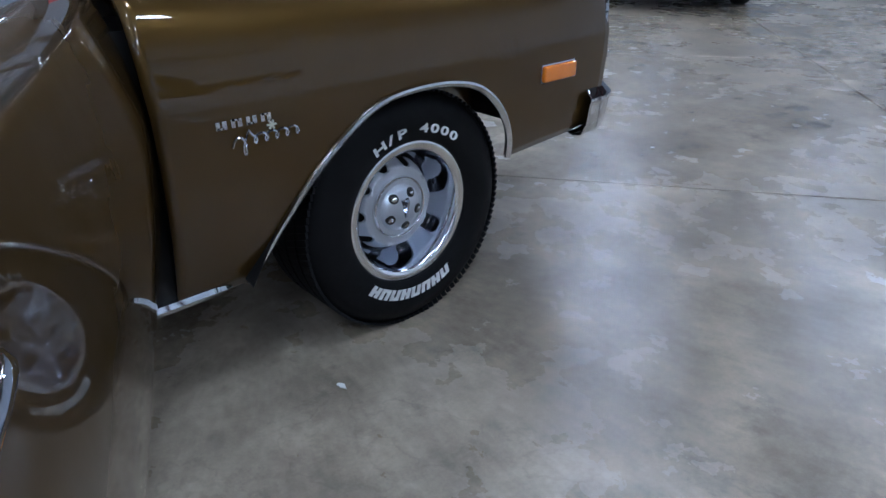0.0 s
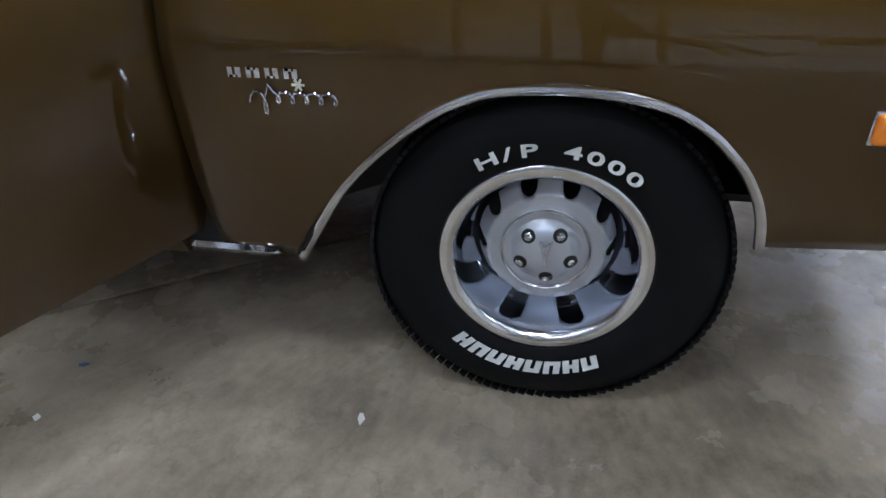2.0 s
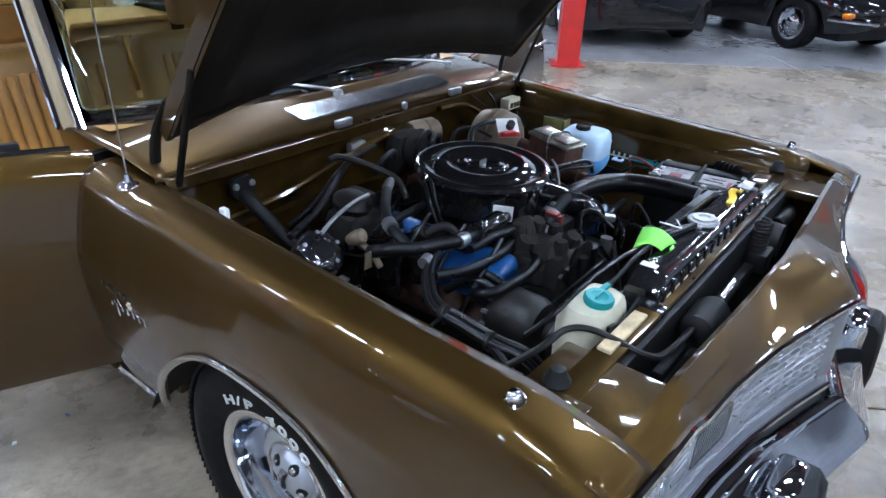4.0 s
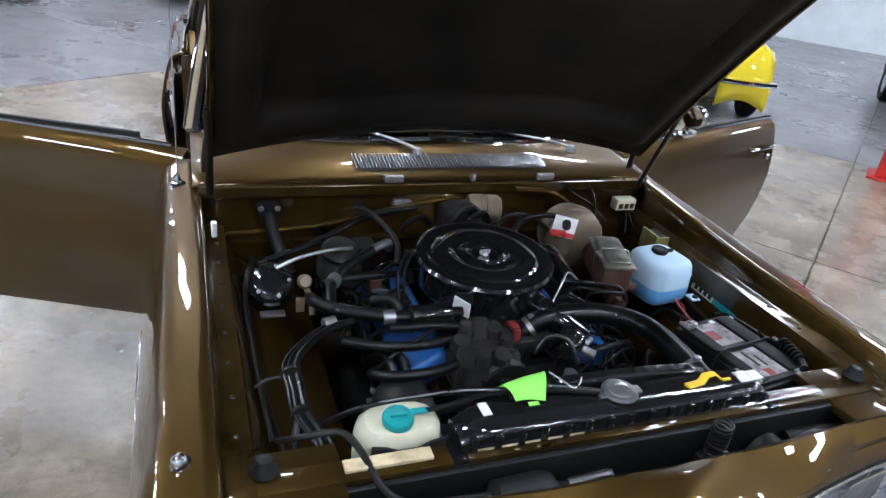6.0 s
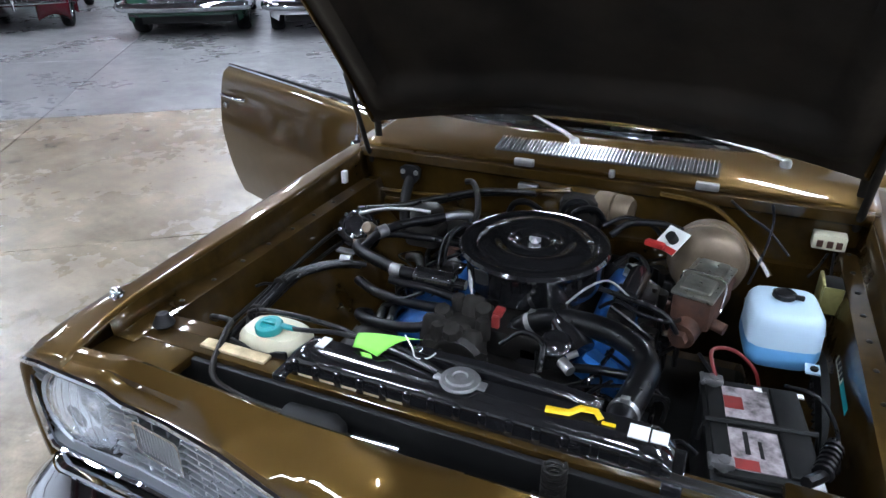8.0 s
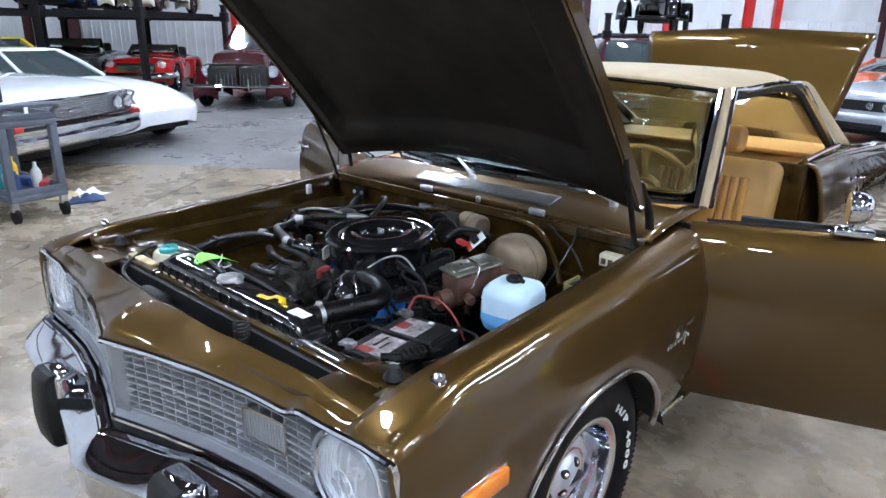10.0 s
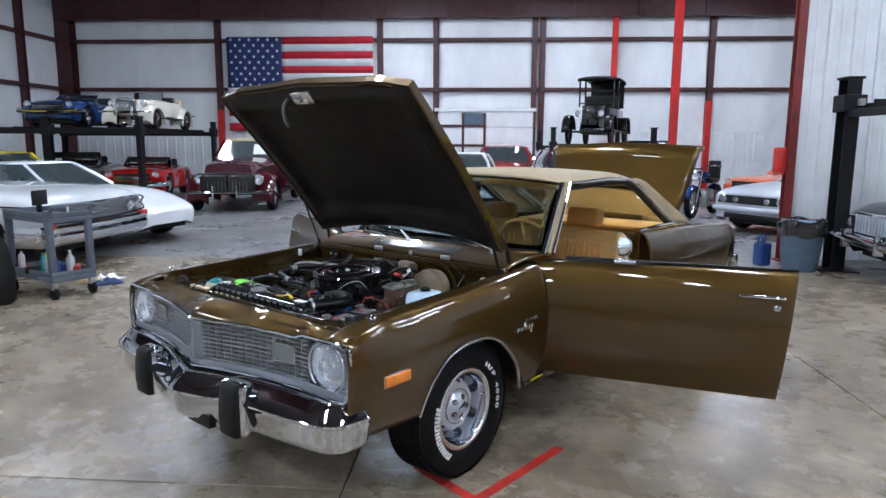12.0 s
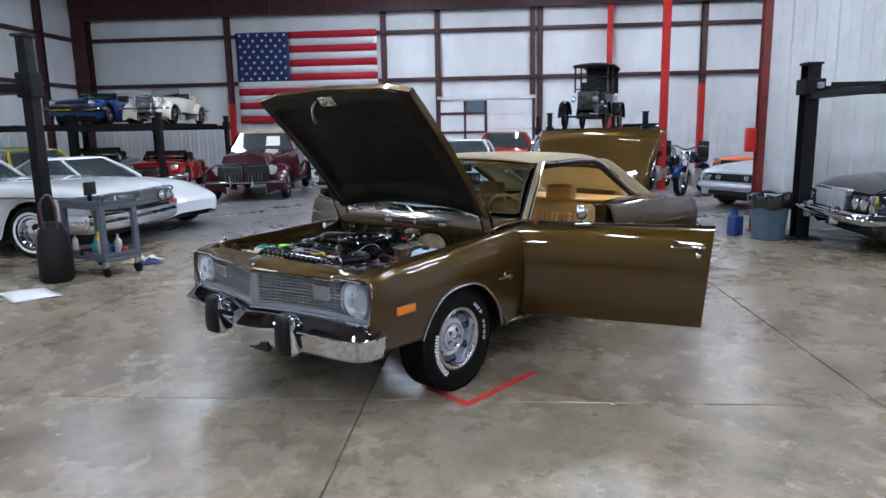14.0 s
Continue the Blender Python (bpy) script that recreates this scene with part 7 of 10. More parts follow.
    lathe(bm, [(0.012, -0.03), (0.016, -0.01), (0.018, 0.0), (0.018, 0.014), (0.013, 0.020), (0, 0.021)], m, 14)
    tube(bm, [(-0.499, 0.055, 0.795), (-0.487, 0.02, 0.77), (-0.487, -0.01, 0.74)], 0.008, 8)
    box(bm, -0.525, -0.505, 0.0, 0.004, 0.745, 0.785, 0.001)
    part("charge_valve", bm, M["booster"], CAR, "tan plated fitting")
    bm = BM()
    plate(bm, [(-0.035, 0.02), (-0.03, -0.012), (-0.012, -0.03), (0.012, -0.03), (0.03, -0.012), (0.035, 0.02), (0.02, 0.03), (-0.02, 0.03)], 0.016, Matrix.Translation((-0.545, 0.408, 0.835)) @ Matrix.Rotation(radians(90), 4, "X"))
    tube(bm, smooth_line([(-0.545, 0.40, 0.82), (-0.540, 0.36, 0.795), (-0.525, 0.31, 0.75), (-0.50, 0.27, 0.70)], 5), 0.017, 10)
    part("firewall_plug", bm, M["black"], CAR, "black plug plate with two bolts")
    for x in (-0.568, -0.522):
        bm = BM()
        lathe(bm, [(0.009, 0), (0.007, 0.006), (0, 0.007)], Matrix.Translation((x, 0.391, 0.845)) @ Matrix.Rotation(radians(90), 4, "X"), 8)
        part("bolt", bm, M["alu"], CAR)
    bm = BM()
    box(bm, -0.705, -0.690, 0.24, 0.262, 0.835, 0.875, 0.004)
    part("connector", bm, M["white"], CAR, "white plastic connector")
    # blower motor and its box on the firewall
    bm = BM()
    mm = Matrix.Translation((0.075, 0.375, 0.835)) @ Matrix.Rotation(radians(90), 4, "Y") @ Matrix.Rotation(radians(12), 4, "X")
    lathe(bm, [(0.040, -0.02), (0.044, 0.0), (0.044, 0.03), (0.040, 0.033), (0.044, 0.037), (0.044, 0.07), (0.036, 0.082), (0.012, 0.086), (0, 0.088)], mm, 26)
    part("blower_motor", bm, M["booster"], CAR, "dull gold blower motor")
    bm = BM()
    box(bm, -0.045, 0.075, 0.325, 0.40, 0.74, 0.865, 0.025)
    lathe(bm, [(0.05, 0), (0.06, 0.01), (0.05, 0.03), (0, 0.034)], Matrix.Translation((0.02, 0.325, 0.82)) @ Matrix.Rotation(radians(90), 4, "X"), 18)
    part("blower_box", bm, M["dusty"], CAR, "grimy blower housing")
    for pts in ([(-0.03, 0.29, 0.80), (-0.01, 0.28, 0.86), (0.03, 0.285, 0.875), (0.06, 0.30, 0.84)], [(0.0, 0.27, 0.79), (0.02, 0.265, 0.85), (0.07, 0.28, 0.86), (0.10, 0.30, 0.81)], [(-0.18, 0.30, 0.80), (-0.16, 0.285, 0.84), (-0.12, 0.285, 0.85), (-0.09, 0.31, 0.82)]):
        bm = BM()
        tube(bm, smooth_line(pts, 5), 0.009, 8)
        part("cowl_hose", bm, M["hose"], CAR)
    bm = BM()
    box(bm, -0.185, -0.125, 0.385, 0.41, 0.825, 0.862, 0.006)
    part("vent_plate", bm, M["steel_cap"], CAR, "dull grey vent plate")
    bm = BM()
    box(bm, 0.605, 0.682, 0.375, 0.415, 0.806, 0.846, 0.004)
    part("ballast_resistor", bm, M["milk"], CAR, "white ceramic ballast resistor")
    for x in (0.622, 0.645, 0.666):
        bm = BM()
        box(bm, x - 0.007, x + 0.007, 0.371, 0.376, 0.814, 0.832, 0.001)
        part("tin_clip", bm, M["rust"], CAR)
    for pts in ([(0.645, 0.37, 0.80), (0.625, 0.33, 0.775), (0.605, 0.30, 0.76)], [(0.50, 0.41, 0.895), (0.508, 0.38, 0.86), (0.500, 0.33, 0.80), (0.475, 0.28, 0.72)], [(0.66, 0.38, 0.80), (0.655, 0.30, 0.75), (0.64, 0.2, 0.72)], [(0.40, 0.40, 0.895), (0.45, 0.395, 0.86), (0.505, 0.385, 0.83), (0.56, 0.36, 0.78)]):
        bm = BM()
        tube(bm, smooth_line(pts, 5), 0.0035, 6)
        part("wire", bm, M["hose"], CAR)
    bm = BM()
    box(bm, 0.618, 0.626, 0.155, 0.235, 0.745, 0.815, 0.003)
    box(bm, 0.622, 0.664, 0.150, 0.156, 0.745, 0.812, 0.002)
    part("regulator_plate", bm, M["yellow_zinc"], CAR, "yellow-green plated plate")
    bm = BM()
    box(bm, 0.626, 0.668, 0.158, 0.232, 0.735, 0.808, 0.007)
    part("voltage_regulator", bm, M["black"], CAR, "black voltage regulator")
    # stickers lie along the inner fender
    slant = Matrix.Translation((0.657, -0.09, 0.735)) @ Matrix.Rotation(radians(-80), 4, "Y")
    bm = BM()
    box(bm, -0.013, 0.013, -0.105, -0.01, -0.001, 0.002, m=slant)
    part("teal_label", bm, M["teal"], CAR, "teal sticker", smooth=0)
    bm = BM()
    box(bm, -0.013, 0.013, -0.009, 0.085, -0.001, 0.002, m=slant)
    part("pale_label", bm, M["milk"], CAR, "pale sticker with unreadable print", smooth=0)
    for k in range(4):
        bm = BM()
        box(bm, -0.008, 0.008, k * 0.02, 0.013 + k * 0.02, 0.0022, 0.003, m=slant)
        part("print_bar", bm, M["black"], CAR, smooth=0)
    # horns and pipes ahead of the support
    bm = BM()
    tube(bm, smooth_line([(-0.62, -0.44, 0.76), (-0.585, -0.482, 0.80), (-0.525, -0.495, 0.812), (-0.50, -0.54, 0.815), (-0.466, -0.625, 0.785), (-0.398, -0.640, 0.765), (-0.28, -0.645, 0.76)], 6), 0.0065, 8)
    part("refrigerant_pipe", bm, M["steel_dark"], CAR, "dull metal refrigerant pipe")
    bm = BM()
    lathe(bm, [(0.02, 0), (0.035, 0.01), (0.038, 0.10), (0.03, 0.12), (0.012, 0.13), (0.012, 0.20)], Matrix.Translation((-0.29, -0.650, 0.750)) @ Matrix.Rotation(radians(90), 4, "Y"), 18)
    part("receiver_drier", bm, M["black"], CAR, "black receiver drier")
    bm = BM()
    rod(bm, (-0.14, -0.650, 0.755), (-0.05, -0.650, 0.76), 0.012, 10)
    part("pipe_joint", bm, M["chrome_dull"], CAR)
    bm = BM()
    tube(bm, smooth_line([(0.40, -0.63, 0.74), (0.46, -0.64, 0.75), (0.52, -0.63, 0.735), (0.58, -0.62, 0.72)], 5), 0.018, 10)
    rod(bm, (0.34, -0.63, 0.72), (0.34, -0.66, 0.72), 0.045, 18)
    part("horn", bm, M["steel_dark"], CAR, "dark horn")
    bm = BM()
    tube(bm, smooth_line([(0.56, -0.50, 0.80), (0.60, -0.44, 0.79), (0.61, -0.36, 0.78)], 5), 0.010, 8)
    part("headlamp_loom", bm, M["hose"], CAR)
    bm = BM()
    for k in range(6):
        p = Vector((0.585 + k * 0.004, -0.465 + k * 0.014, 0.796 - k * 0.001))
        bm = BM()
        rod(bm, p, p + Vector((0.002, 0.006, 0)), 0.016, 10)
        part("loom_ring", bm, M["hose"], CAR)
    bm = BM()
    tube(bm, smooth_line([(-0.60, 0.30, 0.74), (-0.635, 0.10, 0.75), (-0.635, -0.15, 0.735), (-0.625, -0.40, 0.72)], 6), 0.006, 8)
    tube(bm, smooth_line([(-0.615, 0.30, 0.70), (-0.63, 0.05, 0.71), (-0.63, -0.15, 0.70), (-0.60, -0.45, 0.69)], 6), 0.006, 8)
    part("brake_line", bm, M["steel_dark"], CAR)


bay_fittings()

# the fluorescent note leans on the hose behind the radiator, its string loose
note = thing("paper_note", "fluorescent green paper note lying on the radiator shroud", "note")
bm = BM()
back_l, back_r, front_l, front_r = Vector((-0.217, -0.474, 0.847)), Vector((-0.101, -0.447, 0.850)), Vector((-0.205, -0.530, 0.856)), Vector((-0.148, -0.540, 0.859))
sheet(bm, [[back_l.lerp(back_r, s_).lerp(front_l.lerp(front_r, s_), t_) + Vector((0, 0, 0.014 * math.sin(math.pi * t_) + 0.003 * math.sin(s_ * 4))) for t_ in spread(0, 1, 9)] for s_ in spread(0, 1, 8)])
thicken(part("sheet", bm, M["green"], note, smooth=60), 0.0006)
bm = BM()
sheet(bm, [[Vector((-0.185 + 0.022 * s_ + 0.010 * t_, -0.538 - 0.004 * t_, 0.857 - 0.016 * t_)) for t_ in (0, 1)] for s_ in (0, 1)])
thicken(part("folded_corner", bm, M["green"], note), 0.0006)
bm = BM()
tube(bm, smooth_line([(-0.118, -0.486, 0.878), (-0.095, -0.505, 0.868), (-0.080, -0.522, 0.862), (-0.060, -0.512, 0.860), (-0.050, -0.500, 0.866)], 6), 0.0015, 5)
part("string", bm, M["white"], note)


# ---- other vehicles in the hall ----
def colour(name, rgb, metal=0.0, rough=0.3):
    key = "paint_" + name
    if key not in M:
        M[key] = material(name + "_car_paint", rgb, rough, metal=metal, coat=1.0, var=0.04, scale=2, coat_rough=0.03, spec=0.0)
    return M[key]


M["dark_glass"] = material("dark_car_glass", (0.045, 0.06, 0.065), 0.04, var=0.1, spec=0.8, coat=1.0)
M["jeans"] = material("dark_blue_cloth", (0.03, 0.05, 0.14), 0.85, var=0.2)
M["canvas"] = material("tan_canvas", (0.55, 0.43, 0.27), 0.8, var=0.1, scale=20)
M["orange"] = material("bright_orange_paint", (0.75, 0.11, 0.015), 0.3, coat=1.0, var=0.04)
M["blue_plastic"] = material("blue_plastic", (0.012, 0.04, 0.17), 0.45, var=0.1)
M["bin_grey"] = material("slate_blue_bin_plastic", (0.09, 0.14, 0.20), 0.6, var=0.12)


def at(u, v, deg, z=0.0):
    """A place in the hall; deg turns the nose, which points to -v at 0, towards +u."""
    return ROOM @ Matrix.Translation((u, v, z)) @ Matrix.Rotation(radians(deg), 4, "Z")


def plain_wheel(parent, x, y, r, w, s, rim="chrome", spokes=0, white_band=False):
    wh = new("wheel")
    wh.parent = parent
    wh.matrix_basis = Matrix.Translation((x, y, r)) @ Matrix.Rotation(s * math.pi / 2, 4, "Y")
    bm = BM()
    b = r * 0.62
    h = w / 2
    lathe(bm, [(b, -h * 0.8), (b + 0.02, -h), (r - 0.03, -h), (r, -h * 0.6), (r, h * 0.6), (r - 0.03, h), (b + 0.02, h), (b, h * 0.8)], seg=28, caps=False)
    part("tyre", bm, M["rubber"], wh)
    if white_band:
        bm = BM()
        lathe(bm, [(b + 0.02, h + 0.001), (b + 0.055, h + 0.001)], seg=28, caps=False)
        part("white_band", bm, M["letter"], wh)
    bm = BM()
    if spokes:
        for k in range(spokes):
            a = k * math.tau / spokes
            rod(bm, (0.04 * math.cos(a), 0.04 * math.sin(a), h * 0.6), (b * math.cos(a), b * math.sin(a), h * 0.5), 0.012 if spokes < 16 else 0.005, 6)
        lathe(bm, [(0.05, h * 0.3), (0.05, h * 0.9), (0, h)], seg=14)
        lathe(bm, [(b - 0.02, h * 0.3), (b, h * 0.85), (b + 0.01, h * 0.85)], seg=28, caps=False)
    else:
        lathe(bm, [(b + 0.01, h * 0.85), (b - 0.02, h * 0.9), (b * 0.8, h * 0.55), (b * 0.5, h * 0.6), (b * 0.35, h * 0.9), (0, h * 1.0)], seg=28, caps=False)
        lathe(bm, [(b, -h * 0.2), (0, -h * 0.2)], seg=20, caps=False)
    part("rim", bm, M[rim] if rim in M else rim, wh)
    return wh


def round_lamp(parent, x, y, z, r, mat=None):
    lp = new("headlamp")
    lp.parent = parent
    m = Matrix.Translation((x, y, z)) @ Matrix.Rotation(radians(90), 4, "X")
    bm = BM()
    lathe(bm, [(r * 0.5, -0.06), (r * 0.95, -0.02), (r * 1.08, 0.008), (r * 0.98, 0.016), (r * 0.93, 0.010)], m, 24, caps=False)
    part("ring", bm, mat or M["chrome"], lp)
    bm = BM()
    lathe(bm, [(r * 0.94, 0.0), (r * 0.9, 0.012), (r * 0.5, 0.026), (0, 0.03)], m, 24, caps=False)
    lens = part("lens", bm, M["lens"], lp)
    thicken(lens, 0.004)
    lens.visible_shadow = False
    bm = BM()
    lathe(bm, [(r * 0.93, -0.002), (r * 0.5, -0.03), (0, -0.035)], m, 20, caps=False)
    part("reflector", bm, M["chrome_dull"], lp)


def modern_car(m, label, paint, L=4.8, W=1.85, belt=0.92, roof=1.38, hood=0.85, cab=(0.33, 0.82), top=(0.46, 0.70), nose=0.62, tail=0.80, open_top=False,
               lamps="quad", grille=True, bumper=True, r=0.32, rim="chrome", roof_mat=None, seat_mat=None, group="cars parked in the hall", low=0.22, sharp=1.0, white_band=False, category="car", face="plain"):
    c = thing("parked_car", label, category, m, group)
    h = W / 2
    y0 = -L / 2

    def Y(f):
        return y0 + f * L
    zs = [(0.0, nose - 0.08), (0.012, nose), (0.05, nose + (hood - nose) * 0.6), (0.12, nose + (hood - nose) * 0.85), (cab[0] - 0.02, hood + 0.03), (cab[0] + 0.06, belt), (cab[1], belt), (0.93, tail + 0.02), (0.985, tail - 0.03), (1.0, tail - 0.12)]
    ws = [(0, h * (0.80 - 0.05 * (1 - sharp))), (0.015, h * 0.90), (0.06, h * 0.97), (0.2, h), (0.85, h), (0.96, h * 0.95), (1, h * 0.86)]
    wheels_y = (Y(0.185), Y(0.185) + L * 0.58)
    bm = BM()
    rows = []
    fs = sorted(set([0, 0.006, 0.015, 0.03, 0.06, 0.10] + spread(0.12, 0.98, 46) + [0.99, 1.0]))
    for f in fs:
        y, w, z1 = Y(f), lerp(ws, f), lerp(zs, f)
        z0 = low + (0.10 if f < 0.03 or f > 0.97 else 0)
        cut = 0.0
        for wy in wheels_y:
            d = abs(y - wy)
            if d < r * 1.22:
                cut = max(cut, r + math.sqrt(max(0, (r * 1.22) ** 2 - d * d)) * 0.98)
        lo = max(z0, cut)
        crown = 0.05 if f < cab[0] else 0.03
        zm = lo + (z1 - lo) * 0.5
        half = [(w * 0.96 if lo > z0 else w * 0.90, lo), (w * 0.985, min(lo + 0.05, z1 - 0.08)), (w, max(zm, lo + 0.03)), (w * 0.985, z1 - 0.07), (w * 0.93, z1 - 0.012), (w * 0.78, z1 + 0.008), (w * 0.4, z1 + crown * 0.8), (0, z1 + crown)]
        rows.append([Vector((-x, y, z)) for x, z in half] + [Vector((x, y, z)) for x, z in half[-2::-1]])
    v = sheet(bm, rows)
    cap(bm, v[0])
    cap(bm, v[-1][::-1])
    part("body", bm, paint, c, smooth=40)
    bm = BM()
    box(bm, -h * 0.72, h * 0.72, Y(0.04), Y(0.96), low - 0.02, 0.5)
    part("underbody", bm, M["black"], c)
    for wy in wheels_y:
        for s in (-1, 1):
            plain_wheel(c, s * (h - 0.13), wy, r, 0.21, s, rim, white_band=white_band)
    # cabin
    b0, b1, t0, t1 = Y(cab[0]), Y(cab[1]), Y(top[0]), Y(top[1])
    wb, wt = h * 0.90, h * 0.70
    if open_top:
        bm = BM()
        rows = [[Vector((x * wb * 0.92, b0 + 0.10 + 0.12 * (1 - abs(x) ** 2) * 0 + 0.10 * x * x, belt + 0.02)) for x in spread(-1, 1, 9)], [Vector((x * wb * 0.78, b0 + 0.42 + 0.08 * x * x, roof)) for x in spread(-1, 1, 9)]]
        sheet(bm, rows)
        g = part("windscreen", bm, M["glass"], c)
        g.visible_shadow = False
        thicken(g, 0.004)
        bm = BM()
        tube(bm, rows[1], 0.014, 6)
        tube(bm, [rows[0][0], rows[1][0]], 0.014, 6)
        tube(bm, [rows[0][-1], rows[1][-1]], 0.014, 6)
        part("screen_frame", bm, M["chrome"], c)
        bm = BM()
        box(bm, -wb * 0.8, wb * 0.8, b0 + 0.5, b1 - 0.1, belt + 0.026, belt + 0.034)
        part("cockpit", bm, M["black"], c)
        for s in (-1, 1):
            bm = BM()
            box(bm, s * wb * 0.42 - 0.24, s * wb * 0.42 + 0.24, b1 - 0.55, b1 - 0.38, belt - 0.1, belt + 0.24, 0.06, seg=3)
            part("seat_back", bm, seat_mat or M["black"], c)
    else:
        bm = BM()

        def loop(w, a, b, z, n=0.12):
            return [Vector(p) for p in ((-w * 0.86, a, z), (w * 0.86, a, z), (w, a + n, z), (w, b - n, z), (w * 0.86, b, z), (-w * 0.86, b, z), (-w, b - n, z), (-w, a + n, z))]
        lo, hi = loop(wb, b0, b1, belt + 0.005), loop(wt, t0, t1, roof - 0.03)
        mid_c = (b0 + b1 + t0 + t1) / 4
        waist = []
        for p, q in zip(lo, hi):
            w_ = p.lerp(q, 0.55)
            waist.append(Vector((w_.x * 1.05, mid_c + (w_.y - mid_c) * 1.035, w_.z)))
        v = sheet(bm, [lo, waist, hi], close=True)
        cap(bm, v[-1])
        part("glazing", bm, M["dark_glass"], c, smooth=45)
        bm = BM()
        hh = [p + Vector((0, 0, 0)) for p in hi]
        crown = [Vector((p.x * 0.75, (t0 + t1) / 2 + (p.y - (t0 + t1) / 2) * 0.8, roof + 0.012)) for p in hi]
        v = sheet(bm, [[p * 1.0 + Vector((p.x * 0.02, 0, -0.03)) for p in hi], hh, crown], close=True)
        cap(bm, v[-1])
        part("roof", bm, roof_mat or paint, c, smooth=50)
        mid = (b0 + b1) / 2 + 0.1
        for i in (0, 1, 4, 5):
            bm = BM()
            tube(bm, [lo[i], waist[i], hi[i]], 0.032, 8)
            part("pillar", bm, roof_mat or paint, c)
        for s in (-1, 1):
            bm = BM()
            tube(bm, [(s * wb, mid, belt), (s * (wb * 0.45 + wt * 0.55) * 1.05, mid, belt + (roof - 0.03 - belt) * 0.55), (s * wt, mid, roof - 0.03)], 0.022, 6)
            part("pillar", bm, roof_mat or paint, c)
            bm = BM()
            tube(bm, [(s * wb * 1.01, b0 + 0.15, belt + 0.02), (s * wb * 1.01, b1 - 0.15, belt + 0.02)], 0.012, 6)
            part("belt_line", bm, M["chrome"], c)
    # face
    fy = y0
    gw = {"full": 0.80, "upright": 0.36, "dark": 0.60}.get(face, 0.55)
    if face in ("full", "upright"):
        bm = BM()
        box(bm, -h * 0.86, h * 0.86, fy - 0.012, fy + 0.04, nose - 0.16, nose - 0.005, 0.012)
        part("front_panel", bm, M["chrome_dull"] if face == "full" else M["black"], c, "bright front panel" if face == "full" else "")
        for z in (nose - 0.165, nose + 0.002):
            bm = BM()
            tube(bm, [(-h * 0.90, fy + 0.03, z), (-h * 0.84, fy - 0.02, z), (h * 0.84, fy - 0.02, z), (h * 0.90, fy + 0.03, z)], 0.013, 6)
            part("front_moulding", bm, M["chrome"], c)
    if lamps == "quad":
        for s in (-1, 1):
            for k in (0.86, 0.66):
                round_lamp(c, s * h * k * 0.93, fy - (0.02 if face in ("full", "upright") else -0.01), nose - (0.08 if face in ("full", "upright") else 0.02), 0.072)
    if face == "upright":
        bm = BM()
        box(bm, -h * 0.40, h * 0.40, fy - 0.05, fy + 0.06, nose - 0.20, nose + 0.06, 0.02, seg=2)
        part("grille_shell", bm, M["chrome"], c, "upright chrome grille shell")
        for k in range(11):
            bm = BM()
            x = h * 0.36 * (k / 5 - 1)
            box(bm, x - 0.016, x + 0.016, fy - 0.066, fy - 0.045, nose - 0.18, nose + 0.035, 0.006)
            part("grille_bar", bm, M["silver"], c)
        for s in (-1, 1):
            bm = BM()
            box(bm, s * h * 0.94 - 0.02, s * h * 0.94 + 0.02, fy - 0.02, fy + 0.06, nose - 0.22, nose + 0.03, 0.012)
            part("fender_tip", bm, M["chrome"], c, "chrome fender tip")
            bm = BM()
            box(bm, s * 0.36 - 0.03, s * 0.36 + 0.03, fy - 0.20, fy - 0.10, 0.34, 0.56, 0.012)
            part("bumper_guard", bm, M["chrome"], c)
    elif lamps == "round":
        for s in (-1, 1):
            round_lamp(c, s * h * 0.72, fy + 0.03, nose + 0.02, 0.09)
    elif lamps == "wide":
        for s in (-1, 1):
            bm = BM()
            box(bm, s * h * 0.70 - 0.13, s * h * 0.70 + 0.13, fy - 0.004, fy + 0.12, nose - 0.08, nose + 0.02, 0.02)
            part("headlamp", bm, M["lens"], c)
    if grille and face != "upright":
        bm = BM()
        top_z = nose + (0.05 if face != "full" else -0.015)
        box(bm, -h * gw * (1 if face != "full" else 0.68), h * gw * (1 if face != "full" else 0.68), fy - 0.016, fy + 0.03, nose - 0.15, top_z, 0.01)
        part("grille_back", bm, M["black"], c)
        for k in range(6 if face != "dark" else 0):
            bm = BM()
            z = nose - 0.145 + k * 0.024
            box(bm, -h * gw * 0.98, h * gw * 0.98, fy - 0.028, fy - 0.012, z, z + 0.009, 0.002)
            part("grille_bar", bm, M["chrome"], c)
    if bumper:
        for yy, dy in ((fy, -1), (Y(1.0), 1)):
            bm = BM()
            pts = smooth_line([(-h * 1.0, yy - dy * 0.35, 0.46), (-h * 0.985, yy, 0.46), (-h * 0.8, yy + dy * 0.09, 0.46), (0, yy + dy * 0.13, 0.45), (h * 0.8, yy + dy * 0.09, 0.46), (h * 0.985, yy, 0.46), (h * 1.0, yy - dy * 0.35, 0.46)], 5)
            tube(bm, pts, 0.085, 10, flat=0.8)
            part("bumper", bm, M["chrome"], c, "chrome bumper")
    else:
        bm = BM()
        box(bm, -h * 0.45, h * 0.45, fy - 0.006, fy + 0.03, 0.27, 0.36, 0.02)
        part("air_intake", bm, M["black"], c)
        for s in (-1, 1):
            bm = BM()
            box(bm, s * h * 0.66 - 0.10, s * h * 0.66 + 0.10, fy + 0.012, fy + 0.10, 0.30, 0.35, 0.015)
            part("lower_vent", bm, M["black"], c)
    return c


